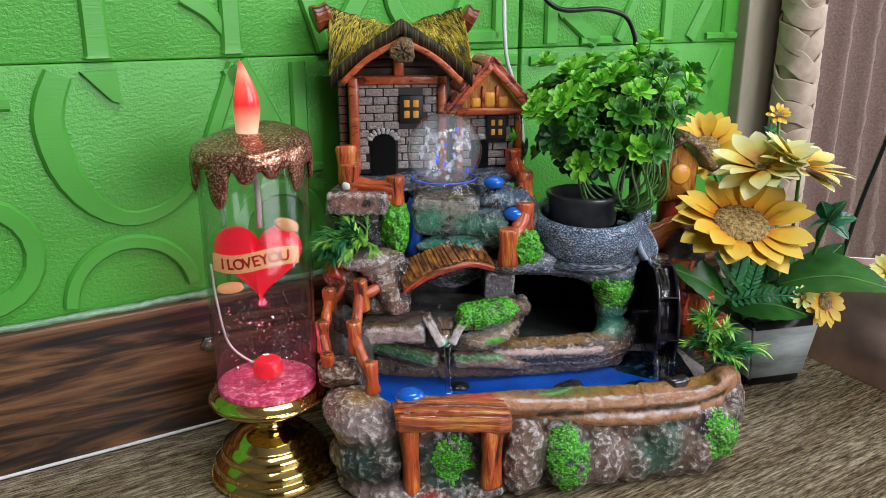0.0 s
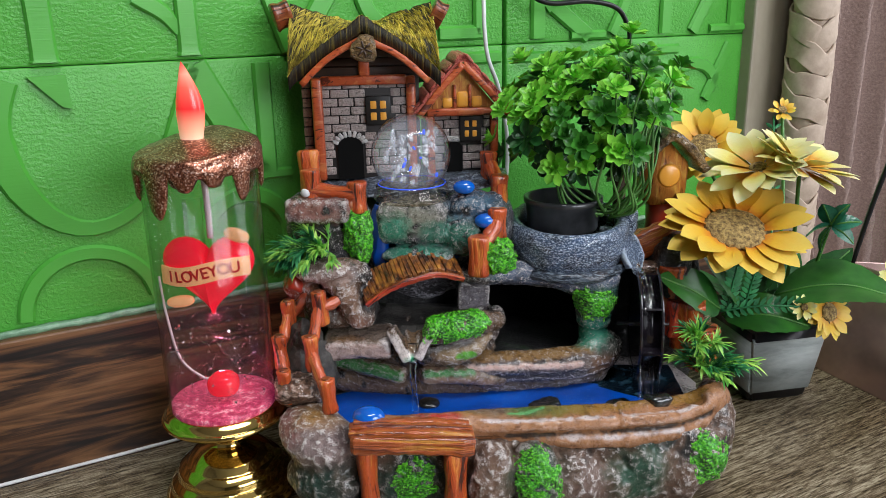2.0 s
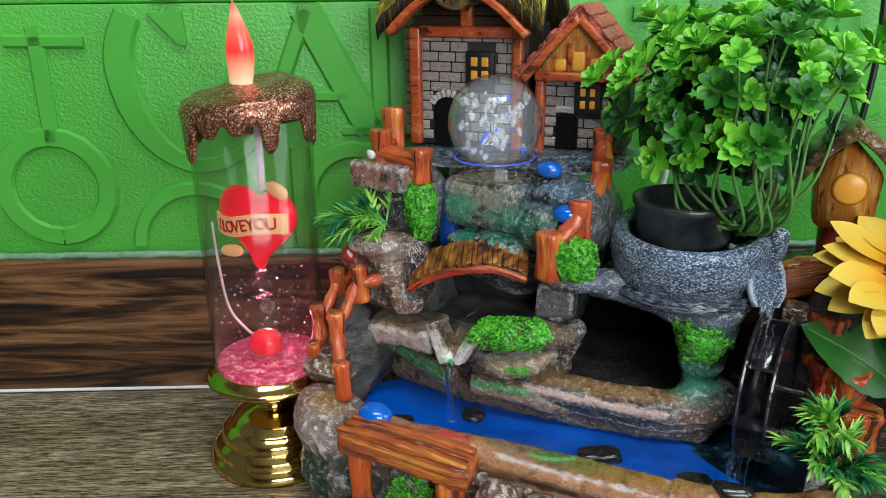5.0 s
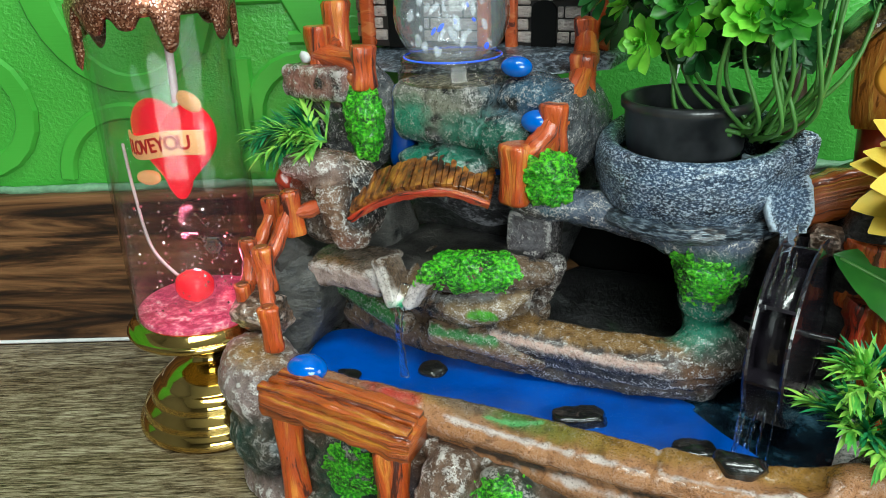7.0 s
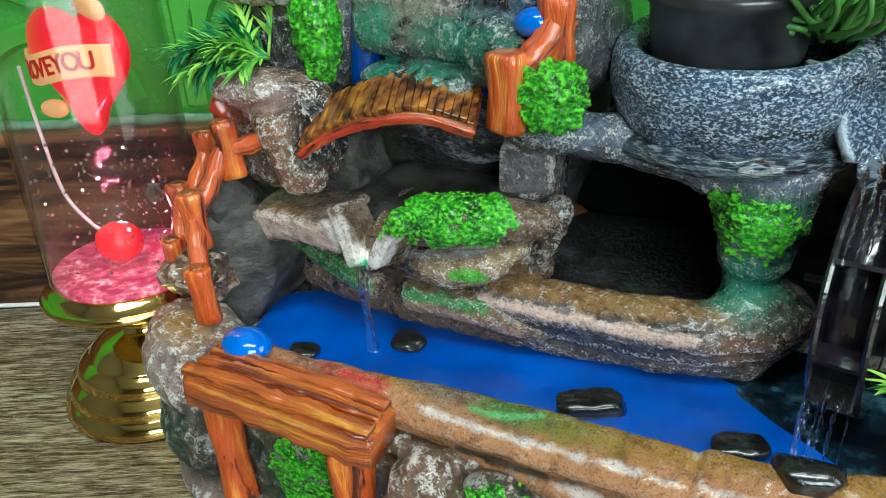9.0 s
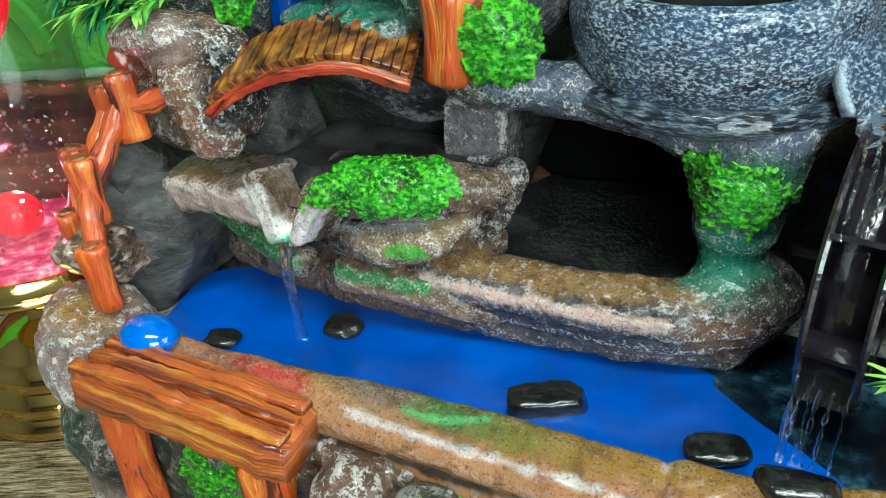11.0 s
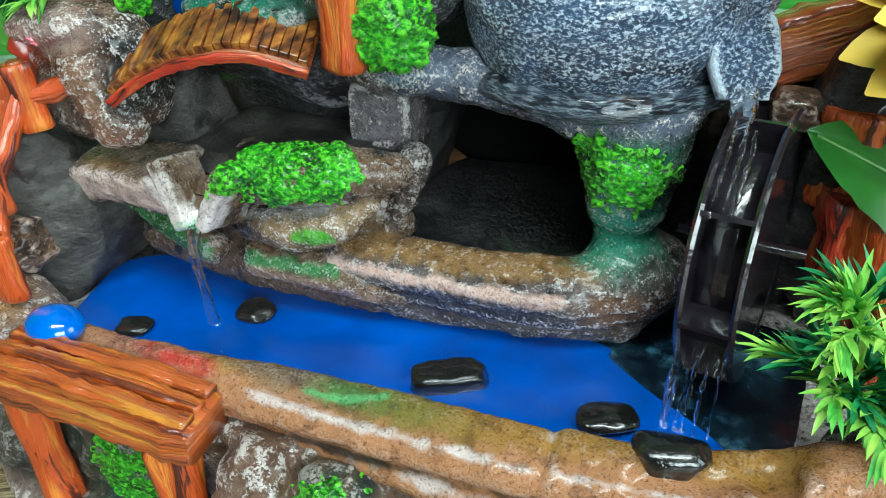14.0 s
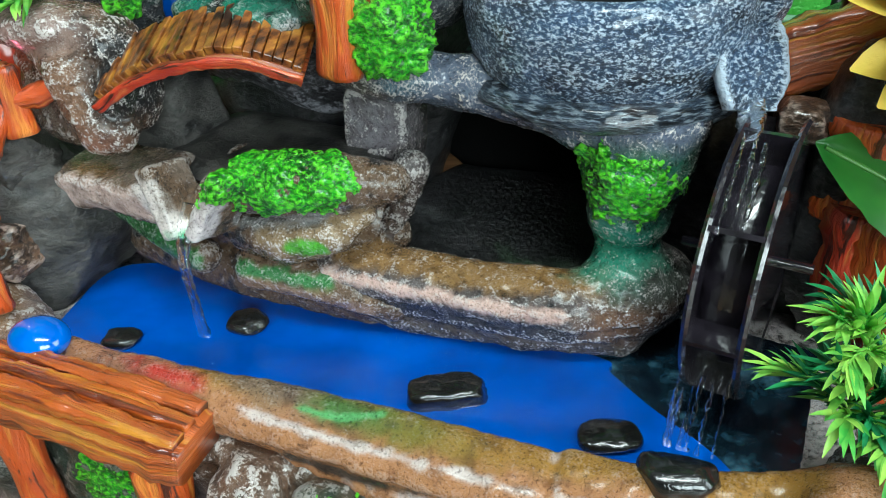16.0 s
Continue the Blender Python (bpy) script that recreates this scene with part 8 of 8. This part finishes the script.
def planter():
    at = Vector((0.2420, 0.5600, TOP))
    pl = thing("flower_planter", at, "grey-wrapped square black planter full of artificial yellow sunflowers", "planter")
    T = Matrix.Translation(at) @ Matrix.Rotation(radians(14), 4, "Z")
    def frustum(name, h0, h1, a, b, mat, label, bev=0.0025, inner=None):
        bm = bmesh.new()
        vs = [bm.verts.new(T @ Vector((x * w, y * w, z))) for z, w in ((h0, a), (h1, b)) for x, y in ((-1, -1), (1, -1), (1, 1), (-1, 1))]
        bm.faces.new(vs[3::-1])
        bm.faces.new(vs[4:])
        for k in range(4):
            bm.faces.new((vs[k], vs[(k + 1) % 4], vs[4 + (k + 1) % 4], vs[4 + k]))
        bmesh.ops.bevel(bm, geom=bm.edges[:], offset=bev, segments=3, affect="EDGES")
        return part(name, bm, mat, pl, label)
    frustum("body", 0.0, 0.0585, 0.0215, 0.0285, BLACK_PL, "glossy black plastic body")
    frustum("wrap", 0.0065, 0.0500, 0.0232, 0.0284, PAPER, "crinkled grey paper band", 0.002)
    frustum("rim", 0.0545, 0.0610, 0.0292, 0.0302, BLACK_PL, "glossy black rim", 0.0015)
    flower(pl, (0.1950, 0.5020, 0.1420), (-0.02, -0.42, 0.9), 0.0450, 15, PETAL_GOLD, 1, 0.0185, 0.30, "large golden yellow sunflower with a seedy centre")
    flower(pl, (0.2130, 0.5230, 0.1760), (-0.28, -0.25, 0.9), 0.036, 12, PETAL_PALE, 2, 0.0055, 0.40, "pale cream-yellow daisy flower")
    flower(pl, (0.2380, 0.5200, 0.1780), (0.30, -0.2, 0.9), 0.033, 12, PETAL_PALE, 3, 0.0055, 0.38, "pale cream-yellow daisy flower")
    flower(pl, (0.1985, 0.5950, 0.1770), (-0.1, -0.75, 0.6), 0.030, 11, PETAL_GOLD, 4, 0.010, 0.5, "golden yellow flower behind the birdhouse")
    flower(pl, (0.2600, 0.5080, 0.0860), (0.35, -0.75, 0.3), 0.018, 12, PETAL_GOLD, 5, 0.006, 0.2, "small golden yellow flower")
    flower(pl, (0.2410, 0.4990, 0.0930), (0.0, -0.9, 0.4), 0.0085, 6, PETAL_PALE, 6, 0.0022, 0.2, "tiny pale yellow flower")
    flower(pl, (0.2560, 0.6100, 0.2000), (0.0, -0.7, 0.6), 0.010, 6, PETAL_GOLD, 7, 0.003, 0.4, "tiny yellow flower")
    flower(pl, (0.3050, 0.5150, 0.1050), (-0.3, -0.8, 0.3), 0.014, 8, PETAL_PALE, 8, 0.003, 0.3, "tiny pale yellow flower")
    broad_leaf(pl, (0.2300, 0.5200, 0.0930), (0.3000, 0.4950, 0.0980), 0.046, 0.14, roll=18)
    broad_leaf(pl, (0.1910, 0.5040, 0.0900), (0.1492, 0.4942, 0.1150), 0.031, 0.06, LEAF_BROAD, -42)
    broad_leaf(pl, (0.1950, 0.5100, 0.0830), (0.2480, 0.5020, 0.0780), 0.032, 0.12, roll=30)
    broad_leaf(pl, (0.2150, 0.5200, 0.0850), (0.1780, 0.5130, 0.1260), 0.030, 0.08, LEAF_BROAD, -50)
    broad_leaf(pl, (0.2150, 0.5250, 0.0900), (0.2050, 0.5150, 0.1320), 0.034, 0.05, LEAF_DARK, 10)
    broad_leaf(pl, (0.2300, 0.5300, 0.0900), (0.2380, 0.5250, 0.1350), 0.030, 0.05, LEAF_DARK, 10)
    broad_leaf(pl, (0.2550, 0.5400, 0.0800), (0.2900, 0.5500, 0.1150), 0.030, 0.05, LEAF_DARK, 10)
    for k, (dx, dz, a) in enumerate(((-0.010, 0.0, 200), (0.006, 0.006, 60), (0.012, -0.004, 10), (-0.004, -0.008, 250), (0.004, -0.006, 320), (0.0, 0.004, 120))):
        b = Vector((0.2560, 0.5100, 0.1420))
        broad_leaf(pl, b, b + Vector((0.017 * math.cos(radians(a)), -0.004, 0.017 * math.sin(radians(a)))), 0.011, 0.1, LEAF_TEAL, 40)
    # stalks
    for a, b in (((0.225, 0.545, 0.055), (0.196, 0.505, 0.138)), ((0.235, 0.55, 0.055), (0.213, 0.525, 0.172)), ((0.245, 0.55, 0.055), (0.238, 0.522, 0.174)), ((0.24, 0.565, 0.055), (0.1985, 0.597, 0.172)), ((0.25, 0.545, 0.055), (0.259, 0.511, 0.086)), ((0.255, 0.555, 0.055), (0.256, 0.512, 0.142)), ((0.22, 0.54, 0.06), (0.196, 0.512, 0.083)), ((0.25, 0.57, 0.055), (0.256, 0.609, 0.198)), ((0.26, 0.55, 0.055), (0.305, 0.517, 0.104)), ((0.235, 0.54, 0.055), (0.230, 0.520, 0.093))):
        bm = bmesh.new()
        a, b = Vector(a), Vector(b)
        sweep(bm, [tuple(a), tuple(a.lerp(b, 0.5) + Vector((0.003, 0, 0.006))), tuple(b)], circle(0.0013, 8), 14)
        part("stalk", bm, STEM, pl)
    # feathery sprigs
    for base, tip in (((0.192, 0.505, 0.088), (0.238, 0.499, 0.0935)), ((0.196, 0.506, 0.085), (0.200, 0.505, 0.118)), ((0.208, 0.510, 0.085), (0.214, 0.508, 0.120)), ((0.243, 0.56, 0.07), (0.250, 0.608, 0.196))):
        bm = bmesh.new()
        base, tip = Vector(base), Vector(tip)
        sweep(bm, [tuple(base), tuple(base.lerp(tip, 0.5) + Vector((0, 0, 0.002))), tuple(tip)], circle(0.0007, 6), 10)
        t = (tip - base).normalized()
        for i in range(11):
            p = base.lerp(tip, 0.08 + 0.085 * i) + Vector((0, 0, 0.002 * math.sin(math.pi * i / 11)))
            for s in (-1, 1):
                d = (t * 0.7 + t.cross(Vector((0, 1, 0))).normalized() * s).normalized()
                leaf(bm, Matrix.Translation(p) @ d.to_track_quat("X", "Y").to_matrix().to_4x4(), 0.0072, 0.0026, 0.2, 0.1, 4, 0.9)
        part("sprig", bm, GRASS_A, pl)
    bm = bmesh.new()
    for k in range(60):
        rnd = random.Random(k)
        d = Vector((rnd.uniform(-1, 1), rnd.uniform(-1, 1), rnd.uniform(0.2, 1))).normalized()
        leaf(bm, Matrix.Translation(at + Vector((rnd.uniform(-0.02, 0.02), rnd.uniform(-0.02, 0.02), 0.056))) @ d.to_track_quat("X", "Z").to_matrix().to_4x4(), rnd.uniform(0.02, 0.05), 0.012, 0.2, 0.3, 5, 0.8)
    o = part("foliage", bm, LEAF_DARK, pl, "dense dark green filler foliage")
    o["kind"] = "stuff"


LEAF_TEAL = leaf_mat("leaf_teal", (0.01, 0.09, 0.05), (0.04, 0.24, 0.13), 0.3)
planter()


# ---- behind and beside ----
def background():
    def place(name, bm, mat, label, cat, smooth=True, kind=""):
        o = obj(name, bm, mat, smooth)
        o.matrix_world = WALL
        return tagged(o, label, cat, "", kind)
    bm = bmesh.new()
    box(bm, 0.562, 0.618, -0.012, 0.011, TOP, 0.60, None, 0.002)
    place("door_frame", bm, BEIGE, "beige painted timber upright beside the green panels", "timber upright", False, "structure")
    # pole wrapped with overlapping tape
    bm = bmesh.new()
    lathe(bm, [(0.0, TOP), (0.0165, TOP), (0.0165, 0.60), (0.0, 0.60)], (0.600, -0.040, 0), 32)
    pole = place("wrapped_pole", bm, TAPE, "pole spirally wrapped in beige crinkled tape", "pole")
    for k in range(26):
        bm = bmesh.new()
        z = 0.02 + 0.0215 * k
        pts = [(0.600 + 0.0176 * math.cos(a), -0.040 + 0.0176 * math.sin(a), z + 0.010 * math.sin(a + 0.6 * (k % 2)) + 0.003 * math.sin(3 * a + k)) for a in (2 * math.pi * i / 12 for i in range(13))]
        sweep(bm, pts, rounded(0.0028, 0.019, 0.001), 36, rough=0.0006, freq=200, seed=k)
        o = obj("tape_wrap", bm, TAPE)
        o.parent = pole
    # curtain in close folds
    bm = bmesh.new()
    g = []
    for j in range(50):
        z = TOP + 0.62 * j / 49
        g.append([bm.verts.new((0.622 + 0.0022 * i, -0.055 + 0.032 * abs(math.sin(i * 0.165 + 0.08 * math.sin(z * 8))) ** 0.6 + 0.0012 * math.sin(z * 240 + 3 * (i // 19)) + 0.0018 * noise.noise(Vector((i * 0.1, z * 90, 0))), z)) for i in range(300)])
    for a, b in zip(g, g[1:]):
        for i in range(299):
            bm.faces.new((a[i], a[i + 1], b[i + 1], b[i]))
    o = place("curtain", bm, CURTAIN, "dusty pink-brown ribbed curtain in vertical folds", "curtain")
    so = o.modifiers.new("thickness", "SOLIDIFY")
    so.thickness = 0.001
    # clear rose-tinted plastic case standing on the table
    case = thing("plastic_case", (0.345, 0.560, TOP), "glossy rose-coloured plastic case with clear lid and black edge", "plastic case")
    a, b = Vector((0.2930, 0.5930, TOP)), Vector((0.3330, 0.5080, TOP))
    d = (b - a).normalized()
    n = Vector((-d.y, d.x, 0))
    M = Matrix((d, n, Vector((0, 0, 1)))).transposed().to_4x4()
    M.translation = a
    bm = bmesh.new()
    box(bm, 0.0, 0.16, 0.0, 0.0022, 0.0, 0.085, M @ Matrix.Rotation(radians(-10), 4, "X"), 0.0008)
    part("front_panel", bm, ROSE, case, "glossy rose-coloured panel")
    bm = bmesh.new()
    box(bm, 0.0, 0.0022, 0.0024, 0.075, 0.0, 0.084, M @ Matrix.Rotation(radians(-10), 4, "X"), 0.0008)
    part("side_panel", bm, ROSE, case)
    bm = bmesh.new()
    sweep(bm, [(0.3070, 0.585, 0.090), (0.3155, 0.583, 0.140), (0.3270, 0.580, 0.195), (0.336, 0.578, 0.25)], rounded(0.0045, 0.003, 0.001), 12)
    part("edge_strip", bm, BLACK_PL, case, "black edge strip")
    bm = bmesh.new()
    v = [bm.verts.new(p) for p in ((0.3075, 0.5855, 0.086), (0.372, 0.450, 0.086), (0.40, 0.450, 0.26), (0.337, 0.580, 0.25))]
    bm.faces.new(v)
    o = part("lid", bm, thin_glass("clear_lid", (0.93, 0.93, 0.93), 0.4), case, "clear open lid", False)
    # cables on the wall
    bm = bmesh.new()
    sweep(bm, [(0.318, -0.012, 0.300), (0.326, -0.018, 0.2834), (0.3424, -0.020, 0.2762), (0.376, -0.020, 0.2770), (0.4029, -0.020, 0.2718), (0.4146, -0.020, 0.2579), (0.4171, -0.020, 0.2446), (0.416, -0.022, 0.20), (0.40, -0.03, 0.12), (0.37, -0.05, TOP + 0.003)], circle(0.0019, 10), 60)
    place("power_cable", bm, BLACK_PL, "black power cable hanging in front of the wall", "cable")
    bm = bmesh.new()
    sweep(bm, [(0.2870, -0.012, 0.330), (0.2875, -0.018, 0.2834), (0.2872, -0.020, 0.26), (0.2903, -0.020, 0.2401), (0.300, -0.020, 0.215), (0.305, -0.022, 0.17), (0.29, -0.03, 0.10), (0.27, -0.05, TOP + 0.003)], circle(0.0015, 10), 50)
    place("power_cable", bm, WHITE_PL, "thin white power cable hanging in front of the wall", "cable")
    # hexagon bolt in the skirting board
    bm = bmesh.new()
    lathe(bm, [(0.0, 0.0), (0.0058, 0.0), (0.0058, 0.0030), (0.0050, 0.0040), (0.0034, 0.0040), (0.0030, 0.0055), (0.0, 0.0058)], (0, 0, 0), 6)
    bmesh.ops.transform(bm, verts=bm.verts, matrix=Matrix.Translation((0.0605, -0.0101, 0.0669)) @ Matrix.Rotation(radians(90), 4, "X"))
    place("hex_nut", bm, STEEL, "steel hexagon nut in the skirting board", "nut", False)


BEIGE = speckle_mat("beige_paint", [(0.3, (0.30, 0.26, 0.19)), (0.7, (0.42, 0.37, 0.28))], 14, 0.5, 0.0004, 0, 0, 6, 0.5, "Object", (3, 1, 1))
TAPE = speckle_mat("beige_tape", [(0.3, (0.36, 0.27, 0.20)), (0.7, (0.58, 0.46, 0.36))], 60, 0.6, 0.0008, 0, 0, 5, 0.7)
CURTAIN = speckle_mat("curtain_cloth", [(0.3, (0.20, 0.135, 0.115)), (0.7, (0.33, 0.235, 0.20))], 420, 0.6, 0.0008, 0, 0, 5, 0.7)
ROSE = plain_mat("rose_foil", (0.70, 0.47, 0.42), 0.2, 0.55, var=0.35, scale=22)
background()
